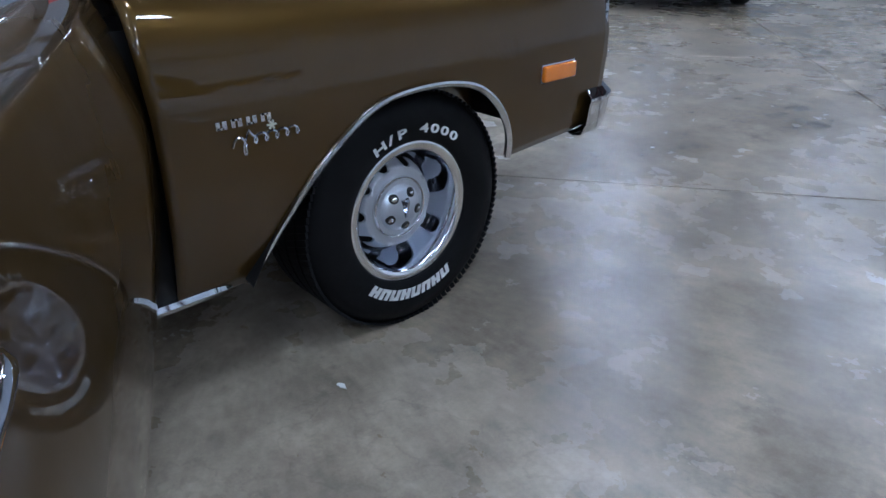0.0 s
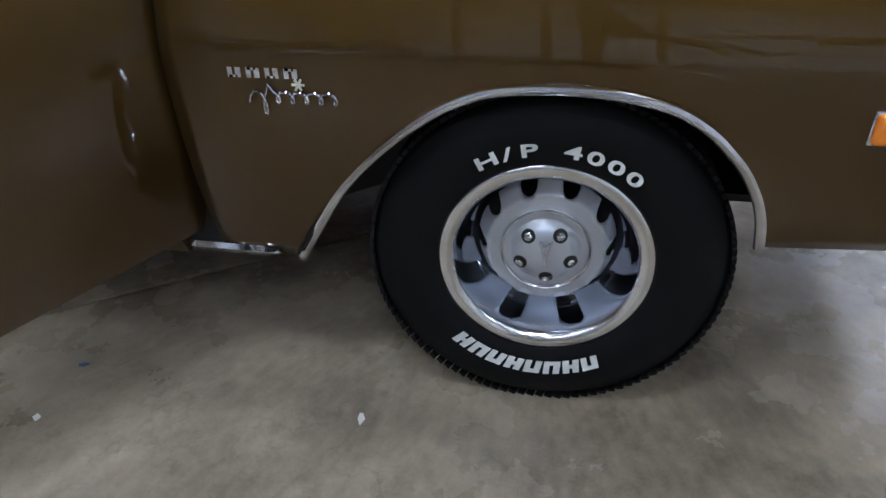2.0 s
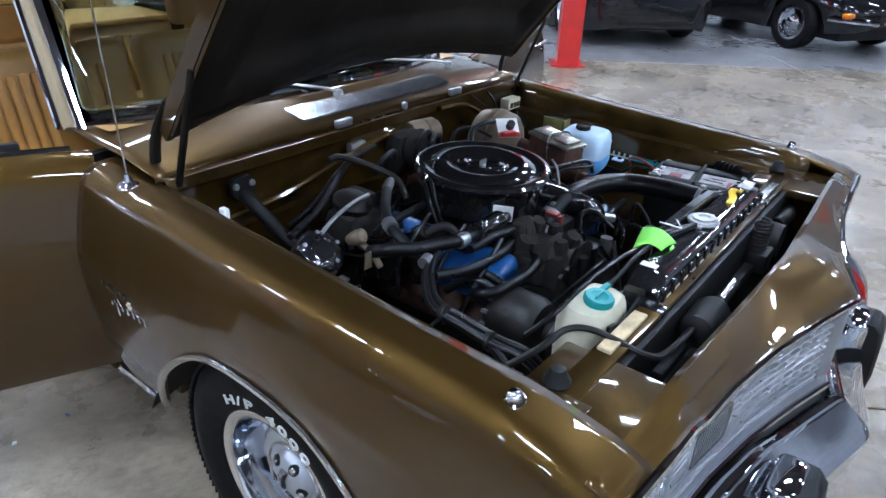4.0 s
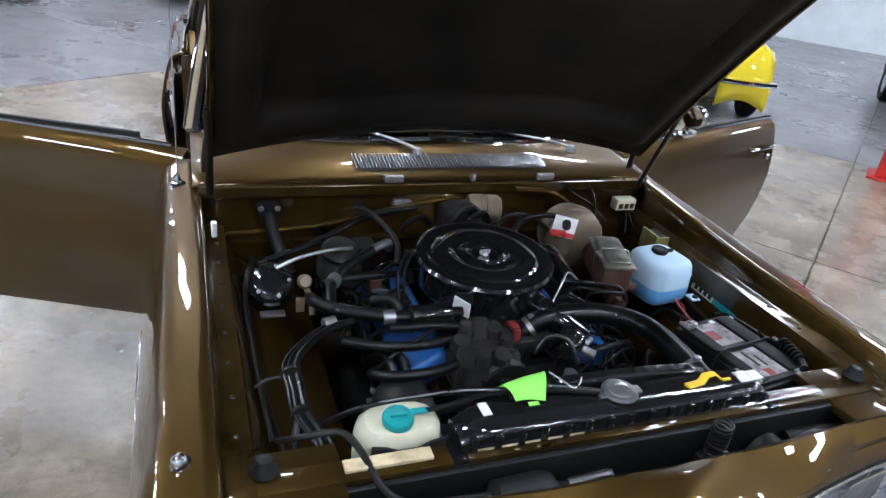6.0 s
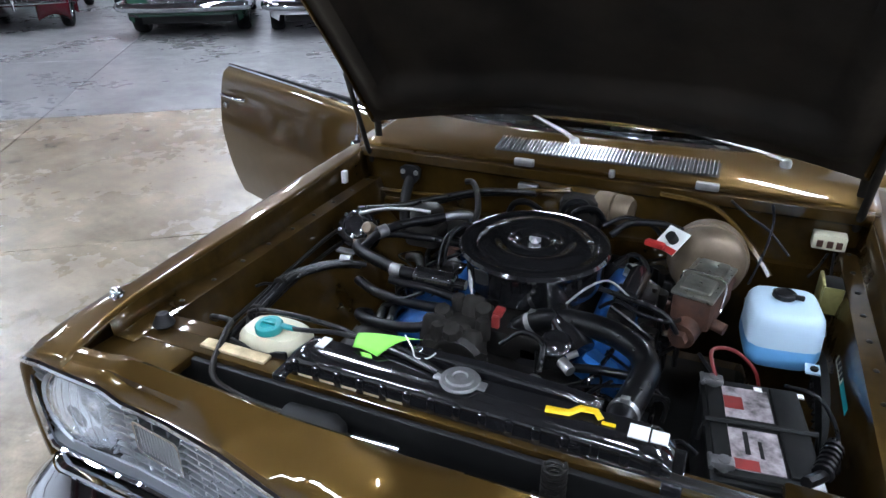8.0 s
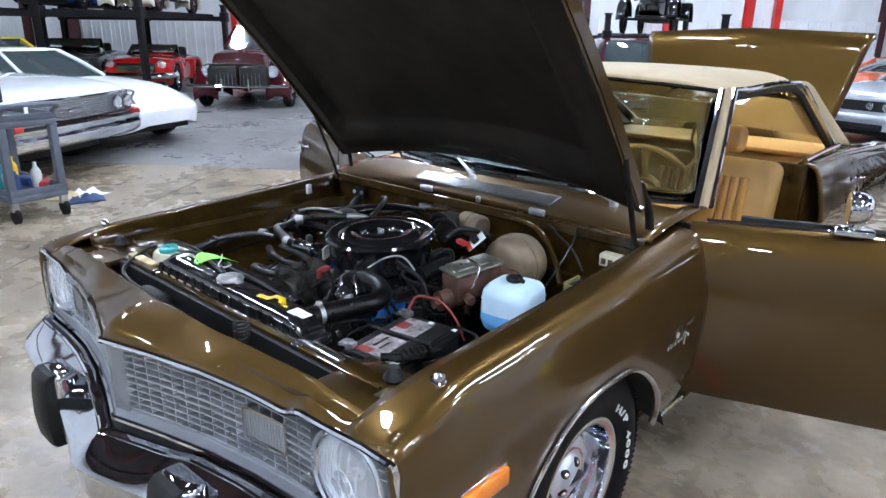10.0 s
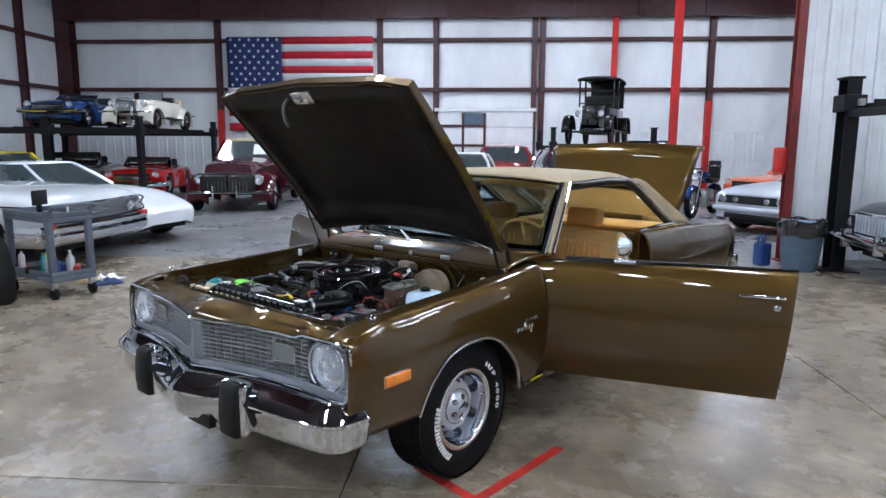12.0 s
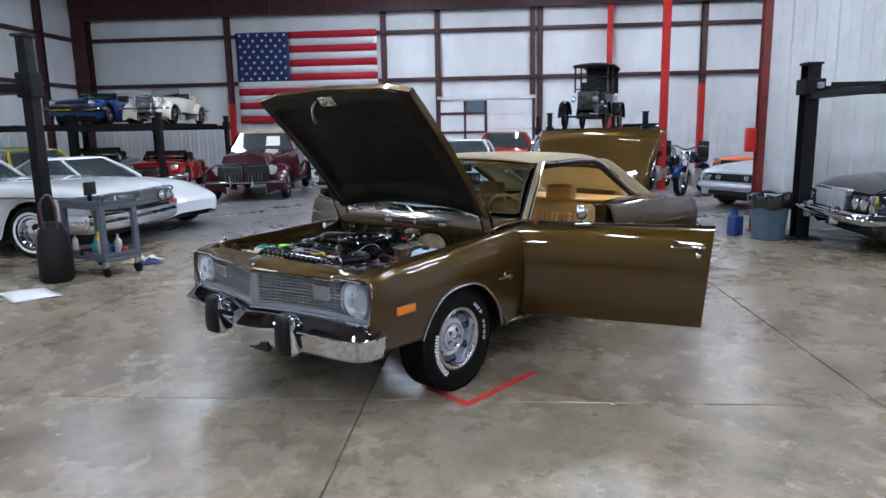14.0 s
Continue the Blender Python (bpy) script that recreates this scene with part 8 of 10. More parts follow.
def smooth_car(m, label, paint, L, W, stations, boxy=0.45, r=0.33, rim="silver", axles=(0.17, 0.76), cabin=None, roof_paint=None, white_band=False, group="cars parked in the hall", category="car"):
    """A lofted body: stations are (share of the length, share of the half width, underside, waist, top)."""
    c = thing("parked_car", label, category, m, group)
    h, y0 = W / 2, -L / 2
    cols = list(zip(*stations))

    def along(i, f):
        pts = list(zip(cols[0], cols[i]))
        for k, ((a, p), (b, q)) in enumerate(zip(pts, pts[1:])):
            if f <= b:
                p0 = pts[max(0, k - 1)]
                p3 = pts[min(len(pts) - 1, k + 2)]
                t = (f - a) / (b - a)
                d0 = (q - p0[1]) / (b - p0[0]) * (b - a) if b > p0[0] else 0
                d1 = (p3[1] - p) / (p3[0] - a) * (b - a) if p3[0] > a else 0
                return (2 * t ** 3 - 3 * t * t + 1) * p + (t ** 3 - 2 * t * t + t) * d0 + (3 * t * t - 2 * t ** 3) * q + (t ** 3 - t * t) * d1
        return pts[-1][1]
    wheels = [y0 + a * L for a in axles]
    fs = sorted(set([0, 0.004, 0.010, 0.018, 0.03, 0.045, 0.065, 0.09] + spread(0.11, 0.95, 52) + [0.97, 0.985, 0.995, 1.0]))
    bm = BM()
    rows = []
    for f in fs:
        y = y0 + f * L
        w, lo, mid, top = along(1, f) * h, along(2, f), along(3, f), along(4, f)
        for wy in wheels:
            d = abs(y - wy)
            if d < r * 1.17:
                lo = max(lo, min(mid - 0.03, r + math.sqrt((r * 1.17) ** 2 - d * d)))
        half = [Vector((w * (1 - 0.07 * (1 - t) ** 2), y, lo + (mid - lo) * t)) for t in (0, 0.25, 0.5, 0.75)]
        for k in range(11):
            a = math.pi / 2 * k / 10
            half.append(Vector((w * max(0.0, math.cos(a)) ** boxy, y, mid + (top - mid) * math.sin(a) ** (0.55 + boxy * 0.5))))
        rows.append([Vector((-p.x, p.y, p.z)) for p in half] + [p for p in half[-2::-1]])
    v = sheet(bm, rows)
    cap(bm, v[0])
    cap(bm, v[-1][::-1])
    part("body", bm, paint, c, smooth=38)
    bm = BM()
    box(bm, -h * 0.72, h * 0.72, y0 + 0.06 * L, y0 + 0.95 * L, 0.18, 0.46)
    part("underbody", bm, M["black"], c)
    for wy in wheels:
        for s in (-1, 1):
            plain_wheel(c, s * (h * 0.955 - 0.105), wy, r, 0.21, s, rim, white_band=white_band)
    if cabin:
        b0, b1, t0, t1, belt, roof = cabin
        b0, b1, t0, t1 = (y0 + k * L for k in (b0, b1, t0, t1))

        def loop(w, a, b, z, e=4.5):
            out = []
            for k in range(36):
                q = k * math.tau / 36
                ca, sa = math.cos(q), math.sin(q)
                n = (abs(ca) ** e + abs(sa) ** e) ** (-1 / e)
                out.append(Vector((w * ca * n, (a + b) / 2 + (b - a) / 2 * sa * n, z)))
            return out
        lo, hi = loop(h * 0.86, b0, b1, belt), loop(h * 0.64, t0, t1, roof - 0.03)
        mids = [p.lerp(q, 0.5) + Vector((p.x * 0.035, (p.y - (b0 + b1) / 2) * 0.02, 0)) for p, q in zip(lo, hi)]
        bm = BM()
        sheet(bm, [lo, mids, hi], close=True)
        part("glazing", bm, M["dark_glass"], c, smooth=60)
        bm = BM()
        v = sheet(bm, [[p + Vector((p.x * 0.02, 0, -0.02)) for p in hi], hi, [Vector((p.x * 0.9, (t0 + t1) / 2 + (p.y - (t0 + t1) / 2) * 0.93, roof - 0.006)) for p in hi], [Vector((p.x * 0.55, (t0 + t1) / 2 + (p.y - (t0 + t1) / 2) * 0.6, roof + 0.010)) for p in hi]], close=True)
        cap(bm, v[-1])
        part("roof", bm, roof_paint or paint, c, smooth=60)
        for k in (5, 13, 23, 31, 0, 18):
            bm = BM()
            tube(bm, [lo[k], mids[k], hi[k]], 0.024, 6)
            part("pillar", bm, roof_paint or paint, c)
        for s in (-1, 1):
            bm = BM()
            tube(bm, [p + Vector((0, 0, 0.004)) for p in lo if p.x * s > h * 0.80], 0.010, 6)
            part("belt_line", bm, M["chrome"], c)
    return c


def finned_sedan():
    """The big white sedan: flat bonnet, full-width grille with twin lamps, deep bumper."""
    L, W = 5.45, 2.0
    h, fy = W / 2, -L / 2
    c = smooth_car(at(-6.86, 4.78, 86), "white 1960s sedan with chrome quad-lamp front, parked by a lift", colour("ivory_white", (0.60, 0.62, 0.64), 0, 0.3), L, W,
                   [(0, 0.90, 0.52, 0.70, 0.80), (0.012, 0.955, 0.46, 0.72, 0.865), (0.05, 0.98, 0.34, 0.78, 0.915), (0.15, 1.0, 0.26, 0.83, 0.955), (0.36, 1.0, 0.25, 0.86, 0.985), (0.45, 1.0, 0.25, 0.87, 0.97), (0.80, 1.0, 0.26, 0.87, 0.965), (0.95, 0.97, 0.34, 0.82, 0.90), (1.0, 0.90, 0.44, 0.70, 0.80)],
                   boxy=0.22, r=0.345, rim="chrome", axles=(0.155, 0.735), cabin=(0.385, 0.86, 0.50, 0.74, 0.955, 1.40), white_band=True)
    for s in (-1, 1):
        bm = BM()
        tube(bm, [(s * h * 0.995, fy + 0.2, 0.79), (s * h * 1.004, fy + 1.2, 0.80), (s * h * 1.004, fy + 3.6, 0.80)], 0.012, 6)
        part("side_moulding", bm, M["chrome"], c, "bright side moulding")
    bm = BM()
    box(bm, -h * 0.90, h * 0.90, fy - 0.012, fy + 0.05, 0.575, 0.775, 0.02, seg=2)
    part("grille_back", bm, M["grille_back"], c)
    for k in range(8):
        bm = BM()
        z = 0.592 + k * 0.023
        box(bm, -h * 0.52, h * 0.52, fy - 0.026, fy - 0.012, z, z + 0.008, 0.002)
        part("grille_bar", bm, M["chrome_dull"], c)
    bm = BM()
    tube(bm, smooth_line([(-h * 0.92, fy - 0.012, 0.60), (-h * 0.95, fy - 0.004, 0.70), (-h * 0.93, fy - 0.012, 0.79), (0, fy - 0.03, 0.785), (h * 0.93, fy - 0.012, 0.79), (h * 0.95, fy - 0.004, 0.70), (h * 0.92, fy - 0.012, 0.60), (0, fy - 0.03, 0.57), (-h * 0.92, fy - 0.012, 0.60)], 5), 0.016, 8, caps=False)
    part("grille_frame", bm, M["chrome"], c, "chrome frame round the grille")
    bm = BM()
    box(bm, -0.16, 0.16, fy - 0.05, fy - 0.02, 0.655, 0.685, 0.008)
    part("grille_emblem", bm, M["chrome"], c, "plain bright emblem bar")
    for s in (-1, 1):
        for k in (0.83, 0.645):
            round_lamp(c, s * h * k, fy - 0.03, 0.685, 0.074)
        bm = BM()
        box(bm, s * h * 0.90 - 0.06, s * h * 0.90 + 0.06, fy - 0.10, fy - 0.02, 0.535, 0.60, 0.02)
        part("turn_lamp", bm, M["red"], c, "red lens over the bumper end")
    for yy, dy in ((fy, -1), (-fy, 1)):
        line = smooth_line([(-h * 1.02, yy - dy * 0.42, 0), (-h * 1.02, yy - dy * 0.05, 0), (-h * 0.93, yy + dy * 0.09, 0), (0, yy + dy * 0.15, 0), (h * 0.93, yy + dy * 0.09, 0), (h * 1.02, yy - dy * 0.05, 0), (h * 1.02, yy - dy * 0.42, 0)], 5)
        bm = BM()
        sheet(bm, [[Vector((p.x * k, p.y - dy * o, z)) for o, k, z in ((0.09, 0.97, 0.565), (0.03, 0.99, 0.575), (0.0, 1.0, 0.545), (0.02, 0.995, 0.49), (0.005, 1.0, 0.455), (0.02, 0.99, 0.37), (0.07, 0.97, 0.33), (0.12, 0.95, 0.335))] for p in line])
        thicken(part("bumper", bm, M["chrome"], c, "deep chrome bumper", smooth=50), 0.004)


finned_sedan()


def wedge_sports_car():
    L, W = 4.55, 1.87
    h, fy = W / 2, -L / 2
    c = smooth_car(at(-6.30, 6.95, 76), "low white sports car with a smooth rounded nose", colour("white", (0.68, 0.69, 0.71), 0, 0.25), L, W,
                   [(0, 0.42, 0.30, 0.40, 0.475), (0.012, 0.66, 0.25, 0.42, 0.525), (0.04, 0.82, 0.21, 0.45, 0.585), (0.10, 0.94, 0.19, 0.52, 0.675), (0.19, 1.0, 0.19, 0.62, 0.775), (0.30, 0.985, 0.19, 0.66, 0.825), (0.5, 0.97, 0.19, 0.68, 0.86), (0.78, 1.0, 0.20, 0.72, 0.93), (0.95, 0.95, 0.30, 0.74, 0.93), (1.0, 0.88, 0.42, 0.70, 0.86)],
                   boxy=0.50, r=0.325, axles=(0.195, 0.78), cabin=(0.345, 0.80, 0.50, 0.66, 0.83, 1.20))
    bm = BM()
    box(bm, -0.27, 0.27, fy + 0.02, fy + 0.16, 0.315, 0.365, 0.02)
    part("air_intake", bm, M["black"], c)
    for s in (-1, 1):
        bm = BM()
        box(bm, -0.13, 0.13, -0.02, 0.04, -0.025, 0.025, 0.012, m=Matrix.Translation((s * 0.56, fy + 0.115, 0.415)) @ Matrix.Rotation(s * 0.42, 4, "Z"))
        part("side_lamp", bm, M["black"], c, "dark slot lamp")
        bm = BM()
        box(bm, -0.06, 0.06, -0.02, 0.04, -0.02, 0.02, 0.010, m=Matrix.Translation((s * 0.72, fy + 0.215, 0.415)) @ Matrix.Rotation(s * 0.75, 4, "Z"))
        part("turn_lamp", bm, M["amber"], c, "amber corner lens")
    return c


wedge_sports_car()


def mesh_grille_coupe():
    L, W = 4.5, 1.88
    h, fy = W / 2, -L / 2
    c = smooth_car(at(6.98, 9.30, -58) @ Matrix.Diagonal((0.9, 0.9, 0.86, 1)), "silver coupe with a black mesh grille and rally lamps", colour("silver", (0.50, 0.53, 0.58), 0.2), L, W,
                   [(0, 0.86, 0.30, 0.62, 0.80), (0.015, 0.93, 0.24, 0.66, 0.845), (0.06, 0.98, 0.20, 0.72, 0.90), (0.18, 1.0, 0.20, 0.76, 0.96), (0.35, 1.0, 0.20, 0.80, 1.01), (0.75, 1.0, 0.20, 0.84, 1.02), (0.95, 0.96, 0.30, 0.84, 1.02), (1.0, 0.92, 0.38, 0.74, 0.92)],
                   boxy=0.30, r=0.34, axles=(0.19, 0.79), cabin=(0.33, 0.88, 0.48, 0.72, 0.98, 1.38))
    bm = BM()
    plate(bm, [(-h * 0.80, 0.60), (h * 0.80, 0.60), (h * 0.74, 0.765), (-h * 0.74, 0.765)], 0.03, Matrix.Translation((0, fy + 0.012, 0)) @ Matrix.Rotation(radians(90), 4, "X"))
    part("grille_back", bm, M["black"], c, "black trapezoid grille")
    bm = BM()
    box(bm, -h * 0.62, h * 0.62, fy - 0.03, fy + 0.03, 0.30, 0.40, 0.02)
    part("air_intake", bm, M["black"], c)
    bm = BM()
    tube(bm, smooth_line([(-h * 0.93, fy + 0.10, 0.50), (-h * 0.80, fy - 0.02, 0.50), (0, fy - 0.06, 0.50), (h * 0.80, fy - 0.02, 0.50), (h * 0.93, fy + 0.10, 0.50)], 5), 0.055, 10)
    part("bumper", bm, colour("silver", (0.50, 0.53, 0.58), 0.2), c)
    for s in (-1, 1):
        for k, rr in ((0.66, 0.075), (0.36, 0.055)):
            round_lamp(c, s * h * k, fy - 0.022, 0.685, rr)
        bm = BM()
        box(bm, s * h * 0.70 - 0.10, s * h * 0.70 + 0.10, fy - 0.05, fy + 0.0, 0.455, 0.485, 0.008)
        part("turn_lamp", bm, M["amber"], c, "amber corner lens")


mesh_grille_coupe()


def oval_mouth_coupe():
    L, W = 4.5, 1.70
    h, fy = W / 2, -L / 2
    c = smooth_car(at(8.85, -4.15, -66), "glossy black sports coupe with an oval chrome grille", colour("black", (0.010, 0.010, 0.011)), L, W,
                   [(0, 0.40, 0.38, 0.48, 0.58), (0.012, 0.62, 0.33, 0.49, 0.63), (0.05, 0.82, 0.28, 0.53, 0.71), (0.12, 0.94, 0.24, 0.60, 0.79), (0.20, 1.0, 0.22, 0.66, 0.84), (0.40, 0.98, 0.22, 0.70, 0.90), (0.75, 0.98, 0.22, 0.72, 0.90), (0.94, 0.80, 0.32, 0.68, 0.80), (1.0, 0.60, 0.44, 0.60, 0.68)],
                   boxy=0.62, r=0.325, rim="chrome", axles=(0.19, 0.74), cabin=(0.42, 0.80, 0.52, 0.66, 0.86, 1.22))
    ring = [(0.36 * math.cos(a) * (abs(math.cos(a)) ** 4 + abs(math.sin(a)) ** 4) ** -0.12, fy - 0.012 + 0.06 * math.cos(a) ** 2, 0.475 + 0.075 * math.sin(a)) for a in [k * math.tau / 32 for k in range(33)]]
    bm = BM()
    tube(bm, ring, 0.018, 8, caps=False)
    rod(bm, (-0.36, fy + 0.03, 0.475), (0.36, fy + 0.03, 0.475), 0.014, 8)
    part("mouth_ring", bm, M["chrome"], c, "oval chrome mouth with a bar")
    bm = BM()
    bm.faces.new([bm.verts.new((x, y + 0.012, z)) for x, y, z in ring[:-1]])
    thicken(part("mouth", bm, M["black"], c), 0.02)
    for s in (-1, 1):
        round_lamp(c, s * h * 0.74, fy + 0.34, 0.70, 0.085)
        bm = BM()
        box(bm, s * h * 0.78 - 0.09, s * h * 0.78 + 0.09, fy + 0.13, fy + 0.20, 0.46, 0.52, 0.015)
        part("turn_lamp", bm, M["amber"], c, "amber corner lens")
        bm = BM()
        tube(bm, smooth_line([(s * 0.40, fy - 0.02, 0.42), (s * 0.62, fy + 0.06, 0.43), (s * 0.82, fy + 0.32, 0.44)], 4), 0.03, 8)
        part("bumper", bm, M["chrome"], c, "slim chrome quarter bumper")


oval_mouth_coupe()


def black_modern_coupe():
    L, W = 4.6, 1.86
    h, fy = W / 2, -L / 2
    c = smooth_car(at(9.05, -1.75, -80), "glossy black modern coupe beside a red column", colour("black", (0.010, 0.010, 0.011)), L, W,
                   [(0, 0.60, 0.24, 0.46, 0.62), (0.012, 0.76, 0.20, 0.48, 0.67), (0.05, 0.90, 0.18, 0.54, 0.75), (0.12, 0.98, 0.17, 0.62, 0.83), (0.22, 1.0, 0.17, 0.68, 0.90), (0.35, 1.0, 0.17, 0.74, 0.95), (0.8, 1.0, 0.18, 0.78, 0.96), (0.96, 0.92, 0.30, 0.76, 0.94), (1.0, 0.84, 0.36, 0.68, 0.86)],
                   boxy=0.45, r=0.335, axles=(0.19, 0.78), cabin=(0.32, 0.88, 0.47, 0.68, 0.92, 1.32))
    for s in (-1, 1):
        bm = BM()
        box(bm, -0.15, 0.15, -0.03, 0.05, -0.055, 0.055, 0.03, m=Matrix.Translation((s * h * 0.74, fy + 0.20, 0.64)) @ Matrix.Rotation(s * 0.62, 4, "Z") @ Matrix.Rotation(-0.3, 4, "X"), seg=3)
        part("headlamp", bm, M["reflector"], c, "pale swept-back headlamp")
    bm = BM()
    box(bm, -h * 0.5, h * 0.5, fy - 0.004, fy + 0.08, 0.26, 0.36, 0.03)
    part("air_intake", bm, M["black"], c)


black_modern_coupe()


def fender(bm, x0, x1, y, r, s, front=0.45, rear=0.7, z=0.0):
    """A full vintage mudguard arching over a wheel."""
    rows = []
    for k in range(19):
        a = math.pi * (1.08 - 1.16 * k / 18)
        stretch = front if math.cos(a) < 0 else rear
        py = y - math.cos(a) * -1 * (r + 0.10) * (1 + 0.0) * (1 + (stretch - 0.45) * 0.8 * abs(math.cos(a)))
        pz = r + math.sin(a) * (r * 0.98 + 0.12)
        row = []
        for t in spread(0, 1, 9):
            b = math.pi * t
            row.append(Vector((s * (x0 + (x1 - x0) * t), py, max(0.12, pz - 0.10 * (1 - math.sin(b)) * 1.0 + 0.0))))
        rows.append(row)
    sheet(bm, rows)
    return bm


def vintage_car(m, label, paint, L=4.6, W=1.75, body_w=1.1, hood_z=1.05, roof=1.65, cab=(0.42, 0.9), r=0.36, roof_mat=None, open_top=False, rim="chrome", spokes=0, grille_shell=None, bumper=True,
                lamp_r=0.11, lamp_z=0.85, fender_mat=None, split_grille=False, group="cars parked in the hall", rounded=False, bar_mat="chrome_dull", paper=False):
    c = thing("parked_car", label, "car", m, group)
    y0 = -L / 2
    hw = body_w / 2

    def Y(f):
        return y0 + f * L
    wheels_y = (Y(0.16), Y(0.80))
    bm = BM()
    rows = []
    nose_w = 0.62 if not rounded else 0.75
    for f in spread(0.06, 0.97, 30):
        w = hw * lerp([(0.06, nose_w * 0.9), (0.12, nose_w), (cab[0], 0.95), (cab[0] + 0.1, 1.15), (0.8, 1.15), (0.97, 0.7)], f)
        z1 = lerp([(0.06, hood_z - 0.06), (0.1, hood_z - 0.02), (cab[0], hood_z + 0.05), (cab[1], hood_z + 0.05), (0.97, hood_z - 0.25)], f)
        half = [(w * 0.95, 0.38), (w, 0.55), (w, z1 - 0.16), (w * 0.93, z1 - 0.06), (w * 0.7, z1 - 0.01), (w * 0.35, z1 + 0.012), (0, z1 + 0.018)]
        rows.append([Vector((-x, Y(f), z)) for x, z in half] + [Vector((x, Y(f), z)) for x, z in half[-2::-1]])
    v = sheet(bm, rows)
    cap(bm, v[0])
    cap(bm, v[-1][::-1])
    part("body", bm, paint, c, smooth=45)
    for s in (-1, 1):
        for wy, fr, rr in ((wheels_y[0], 0.42, 0.85), (wheels_y[1], 0.5, 0.6)):
            bm = BM()
            fender(bm, hw * 0.62, W / 2, wy, r, s, fr, rr)
            thicken(part("mudguard", bm, fender_mat or paint, c, smooth=60), 0.02, 0)
        bm = BM()
        box(bm, s * hw * 0.9, s * W / 2 * 0.98, wheels_y[0] + r + 0.12, wheels_y[1] - r - 0.05, 0.30, 0.335, 0.01)
        part("running_board", bm, M["black"], c)
        for wy in wheels_y:
            plain_wheel(c, s * (W / 2 - 0.11), wy, r, 0.16, s, rim, spokes)
        round_lamp(c, s * (hw * 0.62 + 0.16), Y(0.075), lamp_z, lamp_r)
    if grille_shell:
        bm = BM()
        gw = hw * 0.60
        if split_grille:
            for s in (-1, 1):
                box(bm, s * 0.03, s * (gw + 0.12), Y(0.035), Y(0.07), 0.42, hood_z - 0.30, 0.04, seg=3)
        else:
            box(bm, -gw, gw, Y(0.045), Y(0.065), 0.42, hood_z - 0.02, 0.03, seg=3)
        part("grille", bm, M["steel_dark"], c)
        bm = BM()
        gz = hood_z - (0.28 if split_grille else 0.0)
        for s in (-1, 1):
            x1 = gw + (0.125 if split_grille else 0.01)
            tube(bm, [(s * x1, Y(0.045), 0.42), (s * x1, Y(0.045), gz - 0.08), (s * (x1 - 0.06), Y(0.045), gz), (0, Y(0.045), gz + 0.02)], 0.02, 6)
        part("grille_shell", bm, M[grille_shell] if grille_shell in M else grille_shell, c)
        for k in range(12):
            bm = BM()
            x = -gw + (k + 0.5) * gw / 6
            rod(bm, (x, Y(0.033), 0.44), (x, Y(0.037), gz - 0.05), 0.006, 5)
            part("grille_bar", bm, M[bar_mat], c)
    if bumper:
        for yy, dy in ((Y(0.0), -1), (Y(1.0), 1)):
            bm = BM()
            tube(bm, smooth_line([(-W / 2, yy - dy * 0.10, 0.46), (-W / 3, yy, 0.46), (0, yy + dy * 0.02, 0.46), (W / 3, yy, 0.46), (W / 2, yy - dy * 0.10, 0.46)], 4), 0.05, 8, flat=0.6)
            for s in (-1, 1):
                rod(bm, (s * 0.25, yy + dy * 0.05, 0.36), (s * 0.25, yy + dy * 0.05, 0.60), 0.022, 8)
            part("bumper", bm, M["chrome"], c, "chrome bumper with over-riders")
    b0, b1 = Y(cab[0]), Y(cab[1])
    belt = hood_z + 0.03
    if open_top:
        bm = BM()
        zs = (belt, roof)
        w = hw * 0.9
        for p in (((-w, b0, zs[0]), (-w, b0 + 0.10, zs[1])), ((w, b0, zs[0]), (w, b0 + 0.10, zs[1])), ((-w, b0 + 0.10, zs[1]), (w, b0 + 0.10, zs[1]))):
            tube(bm, p, 0.014, 6)
        part("screen_frame", bm, M["chrome"], c)
        bm = BM()
        sheet(bm, [[Vector((-w, b0 + 0.005, zs[0])), Vector((w, b0 + 0.005, zs[0]))], [Vector((-w, b0 + 0.10, zs[1] - 0.01)), Vector((w, b0 + 0.10, zs[1] - 0.01))]])
        g = part("windscreen", bm, M["glass"], c)
        g.visible_shadow = False
        bm = BM()
        box(bm, -hw * 0.95, hw * 0.95, b0 + 0.75, b0 + 0.95, belt - 0.3, belt + 0.14, 0.05)
        part("seat", bm, M["black"], c)
        bm = BM()
        box(bm, -hw * 0.9, hw * 0.9, b1 - 0.25, b1, belt - 0.1, belt + 0.10, 0.04)
        part("folded_top", bm, M["canvas"], c)
    else:
        wb, wt = hw * 1.08, hw * (0.95 if not rounded else 0.82)
        bm = BM()
        lo = [Vector((x, y, belt - 0.03)) for x, y in ((-wb, b0), (wb, b0), (wb, b1), (-wb, b1))]
        sl = 0.08 if not rounded else 0.35
        hi = [Vector((x, y, roof - 0.06)) for x, y in ((-wt, b0 + sl), (wt, b0 + sl), (wt, b1 - sl * 1.3), (-wt, b1 - sl * 1.3))]
        v = sheet(bm, [lo, hi], close=True)
        cap(bm, v[-1])
        part("glazing", bm, M["dark_glass"], c, smooth=0)
        if paper:
            bm = BM()
            f0, f1 = lo[0].lerp(hi[0], 0.25), lo[0].lerp(hi[0], 0.8)
            vs_ = [bm.verts.new(Vector((x, p.y - 0.012, p.z + 0.004))) for x, p in ((0.12, f0), (0.48, f0), (0.46, f1), (0.12, f1))]
            bm.faces.new(vs_)
            thicken(part("window_sheet", bm, M["white"], c, "white paper sheet in the windscreen", smooth=0), 0.002)
